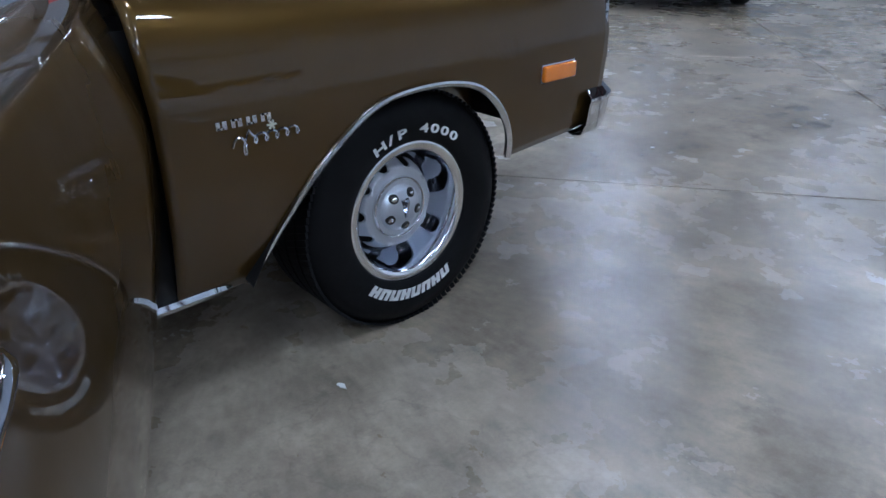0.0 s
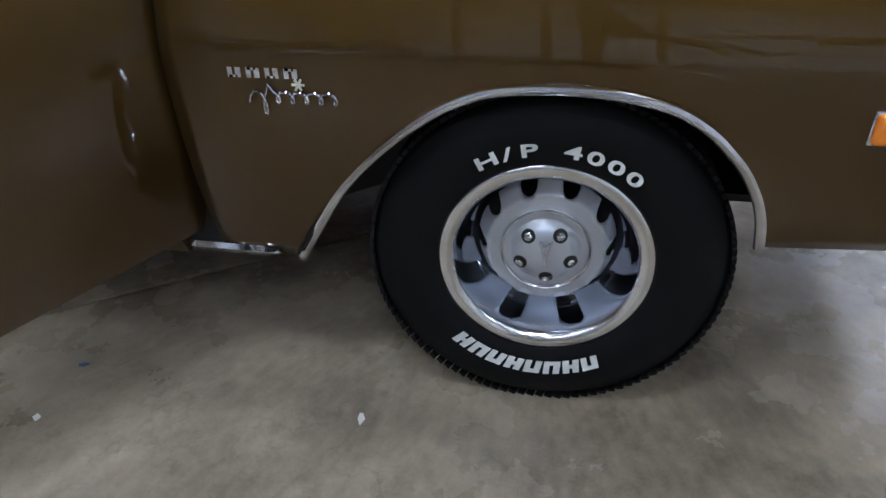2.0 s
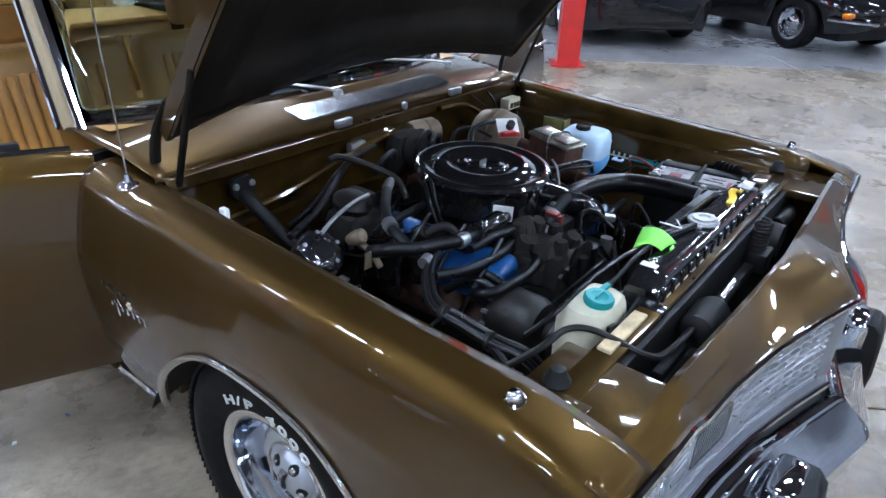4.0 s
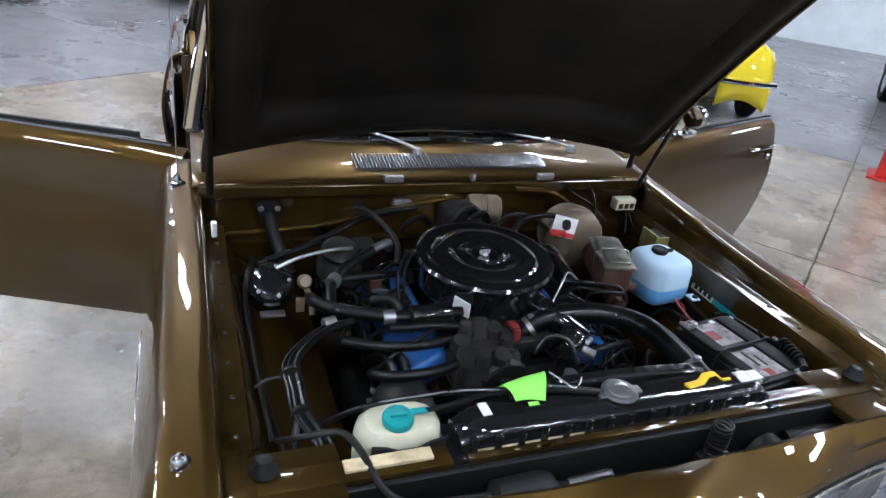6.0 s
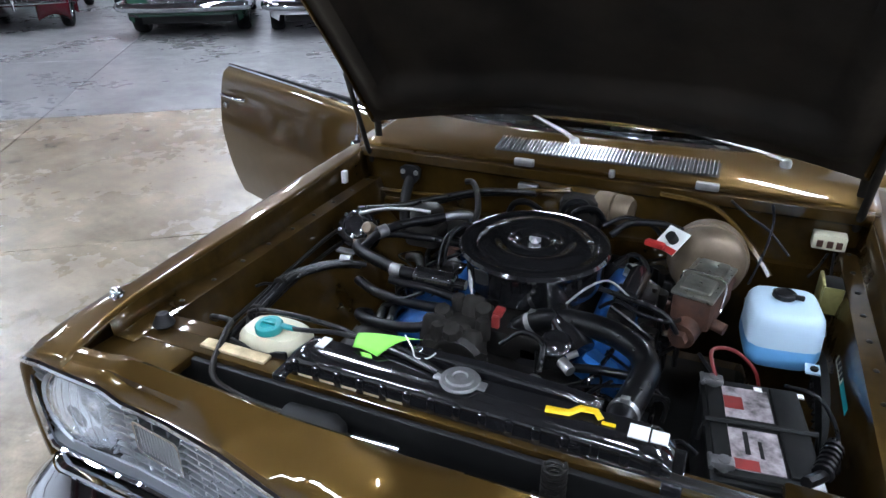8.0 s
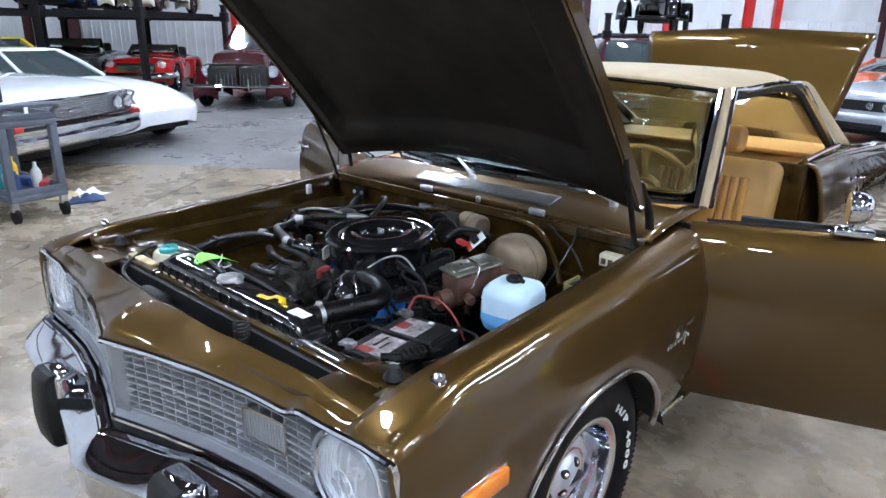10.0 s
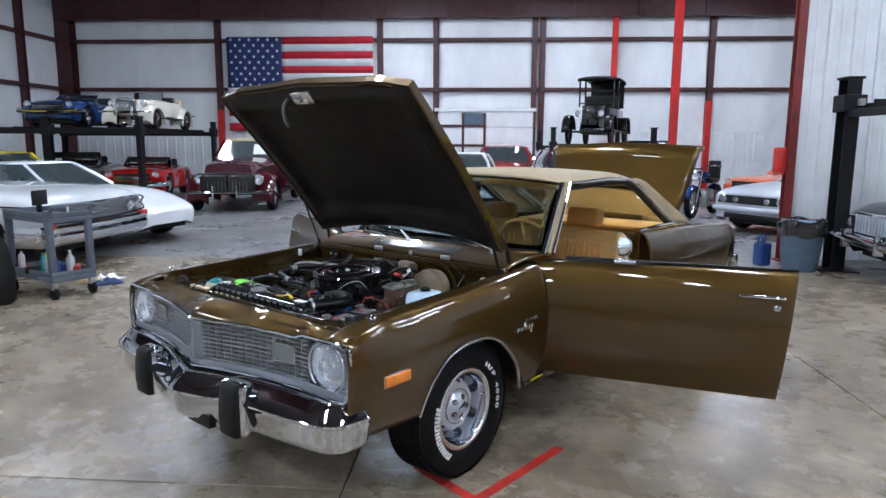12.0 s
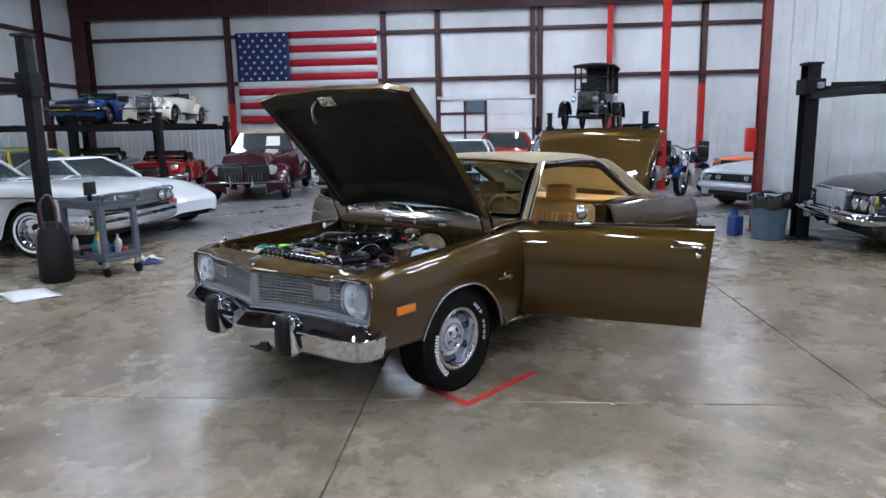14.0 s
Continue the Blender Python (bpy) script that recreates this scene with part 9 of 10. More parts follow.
        for i in range(4):
            bm = BM()
            tube(bm, [lo[i], hi[i]], 0.035, 6)
            part("pillar", bm, paint, c)
        bm = BM()
        top = [Vector((p.x * 1.05, p.y + (0.03 if p.y > 0 else -0.05), p.z)) for p in hi]
        v = sheet(bm, [[p + Vector((0, 0, -0.03)) for p in top], [p + Vector((0, 0, 0.02)) for p in top], [Vector((p.x * 0.8, p.y * 0.9 + 0.02, roof + 0.01)) for p in top]], close=True)
        cap(bm, v[-1])
        cap(bm, v[0][::-1])
        part("roof", bm, roof_mat or paint, c, smooth=60)
        for s in (-1, 1):
            bm = BM()
            mid = (b0 + b1) / 2 + 0.05
            tube(bm, [(s * wb, mid, belt), (s * wt, mid, roof - 0.05)], 0.03, 6)
            part("pillar", bm, paint, c)
    return c


def lift(name, u, v, deg, width, length, height, deck, label, posts=((-1, -1), (1, -1), (-1, 1), (1, 1)), beams=True):
    """A four-post lift, its runways at height deck."""
    t = thing(name, label, "car lift", at(u, v, deg), "car lifts")
    for sx, sy in posts:
        x, y = sx * width / 2, sy * length / 2
        p = new("post")
        p.parent = t
        bm = BM()
        box(bm, x - 0.055, x + 0.055, y - 0.075, y - 0.063, 0.012, height)
        box(bm, x - 0.055, x + 0.055, y + 0.063, y + 0.075, 0.012, height)
        box(bm, x + sx * 0.043, x + sx * 0.055, y - 0.063, y + 0.063, 0.012, height)
        box(bm, x - 0.075, x + 0.075, y - 0.09, y + 0.09, height, height + 0.03, 0.004)
        part("post_channel", bm, M["lift"], p, smooth=0)
        bm = BM()
        box(bm, x - 0.16, x + 0.16, y - 0.16, y + 0.16, 0.0, 0.012)
        part("post_foot", bm, M["lift"], p, smooth=0)
        bm = BM()
        box(bm, x - 0.09, x + 0.09, y - 0.10, y + 0.10, deck - 0.16, deck + 0.08, 0.01)
        part("carriage", bm, M["lift"], p, smooth=0)
    if beams:
        for sy in (-1, 1):
            bm = BM()
            box(bm, -width / 2, width / 2, sy * length / 2 - 0.06, sy * length / 2 + 0.06, deck - 0.14, deck - 0.02, 0.008)
            part("cross_beam", bm, M["lift"], t, smooth=0)
        for sx in (-1, 1):
            bm = BM()
            box(bm, sx * width * 0.26 - 0.24, sx * width * 0.26 + 0.24, -length / 2, length / 2, deck - 0.06, deck, 0.006)
            box(bm, sx * width * 0.26 - 0.24, sx * width * 0.26 - 0.20, -length / 2, length / 2, deck - 0.10, deck + 0.03, 0.004)
            box(bm, sx * width * 0.26 + 0.20, sx * width * 0.26 + 0.24, -length / 2, length / 2, deck - 0.10, deck + 0.03, 0.004)
            part("runway", bm, M["lift"], t, smooth=0)
    return t


# nearer row, left of the brown car
modern_car(at(-10.2, 11.0, 55), "pale yellow coupe parked among other cars", colour("yellow", (0.72, 0.55, 0.03)), L=4.4, W=1.8, belt=0.86, roof=1.28, hood=0.82, nose=0.6, bumper=False)
vintage_car(at(-5.22, 13.1, 8), "maroon 1940s saloon with split grille and tan canvas top", colour("maroon", (0.055, 0.006, 0.010)), L=5.3, W=1.9, body_w=1.5, hood_z=1.12, roof=1.62, cab=(0.44, 0.86), roof_mat=M["canvas"], grille_shell="steel_dark", bar_mat="grille_back", split_grille=True, rounded=True, lamp_z=0.72, lamp_r=0.115, paper=True)
modern_car(at(-8.75, 14.9, 14), "red vintage roadster with its hood down", colour("red", (0.42, 0.012, 0.012)), L=4.0, W=1.55, belt=0.80, roof=1.10, hood=0.82, nose=0.68, tail=0.7, open_top=True, lamps="round", bumper=True)
modern_car(at(-10.9, 14.9, 20), "dark grey convertible with chrome screen frame", colour("grey", (0.10, 0.105, 0.11), 0.4), L=4.6, W=1.8, belt=0.86, roof=1.22, hood=0.85, nose=0.68, open_top=True, lamps="round")
modern_car(at(-12.0, 12.6, 40), "lime green coupe parked by the side wall", colour("lime", (0.16, 0.38, 0.02)), L=4.3, W=1.7, belt=0.86, roof=1.30, hood=0.84, nose=0.62)
modern_car(at(-3.3, 15.6, 8), "dark blue coupe parked behind the maroon saloon", colour("navy", (0.012, 0.016, 0.035)), L=4.4, W=1.75, belt=0.86, roof=1.28, hood=0.84, nose=0.62)

# lifts along the back wall with their cars
lift("car_lift", -10.75, 13.8, 0, 2.3, 4.2, 2.08, 1.84, "black four-post car lift carrying a blue roadster")
lift("car_lift", -8.42, 13.8, 0, 2.2, 4.2, 2.08, 1.84, "black four-post car lift carrying a cream roadster")
modern_car(at(-9.90, 13.7, 7, 1.84) @ Matrix.Scale(0.88, 4), "blue vintage roadster raised on a lift", colour("deep_blue", (0.008, 0.035, 0.13)), L=3.9, W=1.52, belt=0.72, roof=0.98, hood=0.74, nose=0.62, tail=0.6, open_top=True, lamps="round", r=0.29, rim="chrome", low=0.16)
vintage_car(at(-8.05, 13.7, 4, 1.84) @ Matrix.Scale(0.86, 4), "cream pre-war roadster raised on a lift", colour("cream", (0.62, 0.59, 0.51)), L=3.5, W=1.45, body_w=0.95, hood_z=0.82, roof=1.08, cab=(0.45, 0.9), open_top=True, r=0.29, spokes=18, grille_shell="chrome_dull", lamp_r=0.09, lamp_z=0.70)
lift("car_lift", 3.42, 14.6, 0, 2.3, 4.4, 1.88, 1.50, "black four-post car lift carrying an antique car")


def antique_car(m, label):
    """A tall, narrow early touring car: thin wheels, flat mudguards, open upright cab."""
    c = thing("parked_car", label, "car", m, "cars parked in the hall")
    blk = colour("black", (0.010, 0.010, 0.011))
    for s in (-1, 1):
        for y in (-1.2, 1.2):
            plain_wheel(c, s * 0.66, y, 0.37, 0.08, s, "steel_dark", 12)
            bm = BM()
            rows = []
            for k in range(13):
                a = math.pi * (1.02 - 0.98 * k / 12)
                rows.append([Vector((s * x, y + 0.46 * math.cos(a) * (-1 if y < 0 else 1) * -1, 0.38 + 0.45 * math.sin(a) - 0.02 * abs(x - 0.66) * 8)) for x in (0.54, 0.60, 0.66, 0.72, 0.78)])
            sheet(bm, rows)
            thicken(part("mudguard", bm, blk, c, smooth=60), 0.012, 0)
        bm = BM()
        box(bm, s * 0.56, s * 0.78, -0.74, 0.76, 0.36, 0.385, 0.006)
        part("running_board", bm, M["black"], c)
        round_lamp(c, s * 0.36, -1.30, 0.86, 0.085)
    bm = BM()
    rows = []
    for y, w, z0, z1 in ((-1.18, 0.26, 0.55, 1.06), (-1.1, 0.28, 0.50, 1.10), (-0.45, 0.34, 0.45, 1.14), (-0.40, 0.44, 0.42, 1.16), (0.2, 0.56, 0.42, 1.16), (1.3, 0.56, 0.42, 1.12), (1.45, 0.45, 0.5, 1.05)):
        half = [(w, z0), (w, z1 - 0.12), (w * 0.8, z1 - 0.02), (0, z1)]
        rows.append([Vector((-x, y, z)) for x, z in half] + [Vector((x, y, z)) for x, z in half[-2::-1]])
    v = sheet(bm, rows)
    cap(bm, v[0])
    cap(bm, v[-1][::-1])
    part("body", bm, blk, c, smooth=40)
    bm = BM()
    box(bm, -0.25, 0.25, -1.25, -1.18, 0.55, 1.08, 0.03, seg=2)
    part("radiator", bm, M["black_gloss"], c)
    bm = BM()
    box(bm, -0.30, 0.30, -1.10, 1.40, 0.30, 0.44)
    rod(bm, (-0.66, -1.2, 0.37), (0.66, -1.2, 0.37), 0.03, 8)
    part("chassis", bm, M["black"], c)
    for s in (-1, 1):
        for y in (-0.38, 0.42, 1.36):
            bm = BM()
            box(bm, s * 0.54 - 0.022, s * 0.54 + 0.022, y - 0.025, y + 0.025, 1.08, 1.90)
            part("cab_post", bm, blk, c, smooth=0)
    for z in (1.18, 1.52, 1.82):
        bm = BM()
        box(bm, -0.54, 0.54, -0.40, -0.37, z - 0.018, z + 0.018)
        part("screen_bar", bm, blk, c, smooth=0)
    bm = BM()
    rows = []
    for y, z in ((-0.50, 1.86), (-0.44, 1.93), (0.4, 1.97), (1.38, 1.93), (1.46, 1.85)):
        rows.append([Vector((x * 0.60, y, z - 0.05 * abs(x) ** 3)) for x in spread(-1, 1, 9)])
    sheet(bm, rows)
    thicken(part("roof", bm, M["black"], c, "black fabric roof", smooth=60), 0.03)
    bm = BM()
    box(bm, -0.52, 0.52, 1.34, 1.40, 1.10, 1.88, 0.01)
    part("back_curtain", bm, M["black"], c)
    bm = BM()
    box(bm, -0.50, 0.50, 0.28, 0.42, 1.0, 1.42, 0.04)
    part("seat", bm, M["black"], c)


antique_car(at(3.62, 14.5, -21, 1.50) @ Matrix.Diagonal((0.80, 0.80, 0.90, 1)), "black antique car with upright open cab, raised on a lift")

# row behind, facing the aisle
modern_car(at(0.1, 11.6, 0), "white car parked across the aisle", colour("white", (0.60, 0.61, 0.63)), L=4.7, W=1.85, belt=0.92, roof=1.32, hood=0.90, nose=0.64)
modern_car(at(-2.0, 11.8, 0), "dark green vintage car parked across the aisle", colour("bottle_green", (0.012, 0.045, 0.028)), L=4.6, W=1.8, belt=0.92, roof=1.35, hood=0.92, nose=0.66, lamps="round", white_band=True)
modern_car(at(2.7, 11.7, 4), "dark maroon classic sedan with chrome bumper", colour("maroon", (0.055, 0.006, 0.010)), L=5.0, W=1.9, belt=0.94, roof=1.42, hood=0.94, nose=0.66)
modern_car(at(1.25, 16.3, 0), "red pick-up truck with pale roof parked at the back", colour("red", (0.42, 0.012, 0.012)), L=4.6, W=1.8, belt=1.0, roof=1.46, hood=0.95, nose=0.75, cab=(0.3, 0.62), top=(0.36, 0.58), category="truck")

# beyond the red column
modern_car(at(8.35, 12.9, -60) @ Matrix.Diagonal((0.95, 0.95, 0.80, 1)), "bright orange coupe parked behind the silver one", M["orange"], L=4.2, W=1.85, belt=0.98, roof=1.4, hood=1.0, nose=0.84, lamps="round", bumper=False, rim="silver")
vintage_car(at(5.3, 16.0, -4), "black 1930s hot-rod coupe with chopped roof", colour("black", (0.010, 0.010, 0.011)), L=4.0, W=1.65, body_w=1.2, hood_z=1.05, roof=1.62, cab=(0.45, 0.92), grille_shell="chrome_dull", r=0.34, bumper=False)

# to the right of the brown car
modern_car(at(7.90, 4.22, -92), "black 1970s luxury sedan with upright chrome grille", colour("black", (0.010, 0.010, 0.011)), L=5.5, W=1.92, belt=0.92, roof=1.36, hood=0.90, nose=0.70, rim="chrome", white_band=True, face="upright")


def wall_lift():
    t = thing("car_lift", "tall black parking lift standing by the partition over a sedan", "car lift", at(5.06, 5.0, 0), "car lifts")
    for x in (0.0, 5.6):
        p = new("post")
        p.parent = t
        bm = BM()
        for x0, x1, y0, y1 in ((-0.08, 0.08, -0.11, -0.095), (-0.08, 0.08, 0.095, 0.11), (0.065, 0.08, -0.095, 0.095)):
            box(bm, x + x0, x + x1, y0, y1, 0.014, 2.30)
        box(bm, x - 0.10, x + 0.10, -0.13, 0.13, 2.30, 2.33, 0.004)
        part("post_channel", bm, M["lift"], p, smooth=0)
        bm = BM()
        box(bm, x - 0.22, x + 0.22, -0.2, 0.2, 0.0, 0.014)
        part("post_foot", bm, M["lift"], p, smooth=0)
        bm = BM()
        box(bm, x - 0.12, x + 0.14, -0.14, 0.14, 1.92, 2.12, 0.012)
        part("carriage", bm, M["lift"], p, smooth=0)
        bm = BM()
        box(bm, x + 0.02, x + 0.10, -0.19, -0.14, 1.99, 2.07, 0.01)
        part("lock_block", bm, M["alu"], p, smooth=0)
    for y in (-0.06, -1.5):
        bm = BM()
        box(bm, 0.14, 5.5, y - 0.22, y + 0.04, 1.96, 2.02, 0.006)
        box(bm, 0.14, 5.5, y - 0.24, y - 0.20, 1.90, 2.06, 0.006)
        part("runway", bm, M["lift"], t, smooth=0)
    for x in (0.0, 5.6):
        bm = BM()
        box(bm, x - 0.05, x + 0.05, -1.75, -0.10, 1.86, 1.95, 0.006)
        part("cross_beam", bm, M["lift"], t, smooth=0)


wall_lift()
vintage_car(at(7.97, 1.76, -70), "bright yellow 1930s hot-rod with full mudguards", colour("yellow", (0.72, 0.55, 0.03)), L=4.2, W=1.75, body_w=1.15, hood_z=1.08, roof=1.62, cab=(0.45, 0.92), grille_shell=colour("yellow", (0.72, 0.55, 0.03)), r=0.36, rim="chrome", bar_mat="black", lamp_z=0.88, lamp_r=0.105)
modern_car(at(-2.2, -8.6, 175), "black car parked behind a cut floor joint", colour("black", (0.010, 0.010, 0.011)), L=4.7, W=1.85)
modern_car(at(1.6, -9.4, 180), "dark grey coupe parked facing the aisle", colour("grey", (0.10, 0.105, 0.11), 0.4), L=4.6, W=1.85)


def side_beam():
    t = thing("lift_arm", "black steel lift runway held on a tall post", "lift arm", at(-4.14, 2.73, 0))
    bm = BM()
    box(bm, -3.2, 0.0, -0.20, 0.10, 2.02, 2.12, 0.01)
    part("runway", bm, M["lift"], t, smooth=0)
    bm = BM()
    box(bm, -0.09, 0.09, -0.11, 0.11, 1.98, 2.25, 0.02)
    part("carriage", bm, M["lift"], t, smooth=0)
    bm = BM()
    box(bm, -0.055, 0.055, -0.075, 0.075, 0.012, 2.62, 0.006)
    box(bm, -0.09, 0.09, -0.10, 0.10, 2.62, 2.65, 0.004)
    part("post", bm, M["lift"], t, smooth=0)
    bm = BM()
    box(bm, -0.18, 0.18, -0.18, 0.18, 0, 0.012)
    part("post_foot", bm, M["lift"], t, smooth=0)


side_beam()


# ---- flag, doorway, cart and floor clutter ----
def flag():
    M["flag_red"] = material("flag_red_cloth", (0.50, 0.012, 0.03), 0.75, var=0.06, scale=4)
    M["flag_white"] = material("flag_white_cloth", (0.74, 0.75, 0.77), 0.75, var=0.05, scale=4)
    M["flag_blue"] = material("flag_blue_cloth", (0.015, 0.03, 0.13), 0.75, var=0.08, scale=4)
    f = thing("flag", "large striped flag with a starred blue canton, hung flat", "flag", ROOM @ Matrix.Translation((-7.86, V1 - 0.24, 1.92)))
    w, h = 4.86, 3.0

    def wave(x, z):
        return 0.016 * math.sin(x * 3.1 + z) + 0.012 * math.sin(z * 4 + x * 1.3)
    for k in range(13):
        z1 = h - k * h / 13
        z0 = z1 - h / 13
        x0 = 1.84 if k < 7 else 0.0
        bm = BM()
        sheet(bm, [[Vector((x, wave(x, z), z)) for x in spread(x0, w, 24)] for z in (z0, z1)])
        thicken(part("stripe", bm, M["flag_red"] if k % 2 == 0 else M["flag_white"], f, smooth=60), 0.004, 0)
    bm = BM()
    sheet(bm, [[Vector((x, wave(x, z) - 0.004, z)) for x in spread(0, 1.84, 12)] for z in spread(h * 6 / 13, h, 8)])
    thicken(part("canton", bm, M["flag_blue"], f, "dark blue canton", smooth=60), 0.004, 0)
    star = BM()
    pts = []
    for i in range(10):
        a = math.pi / 2 + i * math.tau / 10
        rr = 0.062 if i % 2 == 0 else 0.026
        pts.append((rr * math.cos(a), rr * math.sin(a)))
    plate(star, pts, 0.003, Matrix.Rotation(radians(90), 4, "X"))
    me = link_mesh("star", star, M["flag_white"], 0)
    for r in range(9):
        n = 6 if r % 2 == 0 else 5
        for k in range(n):
            x = 1.84 * ((k + 0.5 + (0 if n == 6 else 0.5)) / 6)
            z = h - (r + 0.5) * (h * 7 / 13) / 9
            ob = new("star", me)
            ob.parent = f
            ob.matrix_basis = Matrix.Translation((x, wave(x, z) - 0.008, z))


flag()


def back_door():
    d = thing("door_1", "white sectional door beside glazed framing in the back wall", "door", ROOM @ Matrix.Translation((-0.95, V1 - 0.28, 0)), kind="structure")
    for k in range(5):
        bm = BM()
        z = 0.05 + k * 0.5
        box(bm, 1.62, 3.14, 0.0, 0.05, z, z + 0.49, 0.012)
        part("door_section", bm, M["liner"], d, smooth=0)
    for x0, x1, z0, z1 in ((0, 0.06, 0, 2.57), (0.84, 0.92, 0, 2.5), (1.54, 1.62, 0, 2.5), (0, 1.6, 2.05, 2.13), (0, 1.6, 1.42, 1.50), (0, 1.6, 0.7, 0.76), (3.14, 3.22, 0, 2.57)):
        bm = BM()
        box(bm, x0, x1, -0.03, 0.06, z0, z1, 0.004)
        part("frame_bar", bm, M["girt"], d, smooth=0)
    bm = BM()
    box(bm, -0.05, 3.25, -0.05, 0.08, 2.55, 2.66, 0.01)
    part("head_trim", bm, M["liner"], d, smooth=0)
    for x0, x1 in ((0.06, 0.84), (0.92, 1.54)):
        for z0, z1 in ((0.05, 0.7), (0.76, 1.42), (1.5, 2.05), (2.13, 2.5)):
            bm = BM()
            box(bm, x0, x1, 0.02, 0.05, z0, z1)
            part("pane", bm, M["sheeting"] if (x0, z0) != (0.92, 2.13) else M["bin_grey"], d, smooth=0)


back_door()


def cart():
    c = thing("utility_cart", "grey two-shelf plastic utility cart loaded with tools", "cart", at(-3.66, 2.95, 62))
    for z in (0.22, 0.80):
        bm = BM()
        box(bm, -0.22, 0.22, -0.42, 0.42, z - 0.05, z, 0.012)
        for x0, x1, y0, y1 in ((-0.22, -0.20, -0.42, 0.42), (0.20, 0.22, -0.42, 0.42), (-0.22, 0.22, -0.42, -0.40), (-0.22, 0.22, 0.40, 0.42)):
            box(bm, x0, x1, y0, y1, z, z + 0.05, 0.004)
        part("shelf", bm, M["cart"], c)
    for x in (-0.19, 0.19):
        for y in (-0.38, 0.38):
            bm = BM()
            box(bm, x - 0.03, x + 0.03, y - 0.035, y + 0.035, 0.2, 0.78, 0.012)
            part("leg", bm, M["cart"], c)
            bm = BM()
            rod(bm, (x - 0.016, y, 0.062), (x + 0.016, y, 0.062), 0.062, 18)
            part("caster", bm, M["rubber"], c)
            bm = BM()
            box(bm, x - 0.028, x + 0.028, y - 0.025, y + 0.025, 0.10, 0.175, 0.006)
            part("caster_fork", bm, M["alu"], c)
    bm = BM()
    tube(bm, smooth_line([(-0.19, -0.42, 0.86), (-0.19, -0.52, 0.92), (0, -0.54, 0.93), (0.19, -0.52, 0.92), (0.19, -0.42, 0.86)], 5), 0.018, 8)
    part("push_handle", bm, M["cart"], c)
    rnd = random.Random(4)
    m0 = at(-3.66, 2.95, 62)
    kinds = [("spray_can", "blue_plastic"), ("spray_can", "red"), ("spray_can", "alu"), ("cleaning_bottle", "white"), ("cleaning_bottle", "teal"), ("tool_case", "blue_plastic"), ("tool_case", "black"), ("cloth", "jeans"), ("cloth", "red"), ("cleaning_bottle", "yellow"), ("spray_can", "white")]
    for i, (kind, mat) in enumerate(kinds):
        x, y, z = -0.12 + 0.22 * (i % 2) + rnd.uniform(-0.02, 0.02), -0.34 + 0.066 * i, 0.22
        bm = BM()
        if kind == "spray_can":
            lathe(bm, [(0.03, 0), (0.032, 0.01), (0.032, 0.15), (0.02, 0.165), (0.012, 0.17), (0.012, 0.19), (0, 0.192)], Matrix.Translation((0, 0, 0.032)) @ Matrix.Rotation(radians(88 if i % 2 else 0), 4, "Y") if i % 2 else None, 14)
            label = "small %s spray can on the cart shelf" % {"blue_plastic": "blue", "red": "red", "alu": "silver", "white": "white"}[mat]
        elif kind == "cleaning_bottle":
            lathe(bm, [(0.035, 0), (0.04, 0.01), (0.04, 0.13), (0.02, 0.16), (0.014, 0.17), (0.014, 0.2), (0.02, 0.205), (0, 0.215)], None, 14)
            label = "%s plastic cleaning bottle on the cart shelf" % {"white": "white", "teal": "teal", "yellow": "yellow"}[mat]
        elif kind == "tool_case":
            box(bm, -0.10, 0.10, -0.05, 0.05, 0, 0.07, 0.012)
            label = "small %s tool case on the cart shelf" % {"blue_plastic": "blue", "black": "black"}[mat]
        else:
            sheet(bm, [[Vector((0.02 * a - 0.10, 0.02 * b - 0.08, 0.02 + 0.035 * abs(noise.noise(Vector((a * 0.4, b * 0.4, i)))) + 0.02 * math.exp(-((a - 5) ** 2 + (b - 4) ** 2) / 12))) for a in range(11)] for b in range(9)])
            label = "crumpled %s cloth on the cart shelf" % {"jeans": "dark blue", "red": "red"}[mat]
        ob = solid(kind, bm, M[mat], label, kind.replace("_", " "), m0 @ Matrix.Translation((x, y, z)) @ Matrix.Rotation(rnd.uniform(0, 6), 4, "Z"))
        if kind == "cloth":
            thicken(ob, 0.004)
    # box and screen on the upper shelf
    mon = thing("screen", "small black screen standing on the cart", "screen", m0 @ Matrix.Translation((0.0, 0.12, 0.80)) @ Matrix.Rotation(radians(30), 4, "Z"))
    bm = BM()
    box(bm, -0.11, 0.11, -0.015, 0.015, 0.09, 0.24, 0.008)
    part("panel", bm, M["black"], mon)
    bm = BM()
    box(bm, -0.02, 0.02, -0.01, 0.03, 0.015, 0.12, 0.005)
    box(bm, -0.07, 0.07, -0.06, 0.06, 0, 0.015, 0.005)
    part("stand", bm, M["black"], mon)
    bm = BM()
    box(bm, -0.05, 0.05, -0.002, 0.002, 0.0, 0.10)
    solid("paper_sign", bm, M["white"], "white paper sign with unreadable print", "sign", m0 @ Matrix.Translation((0.1, -0.2, 0.80)) @ Matrix.Rotation(0.9, 4, "Z"), smooth=0)


cart()


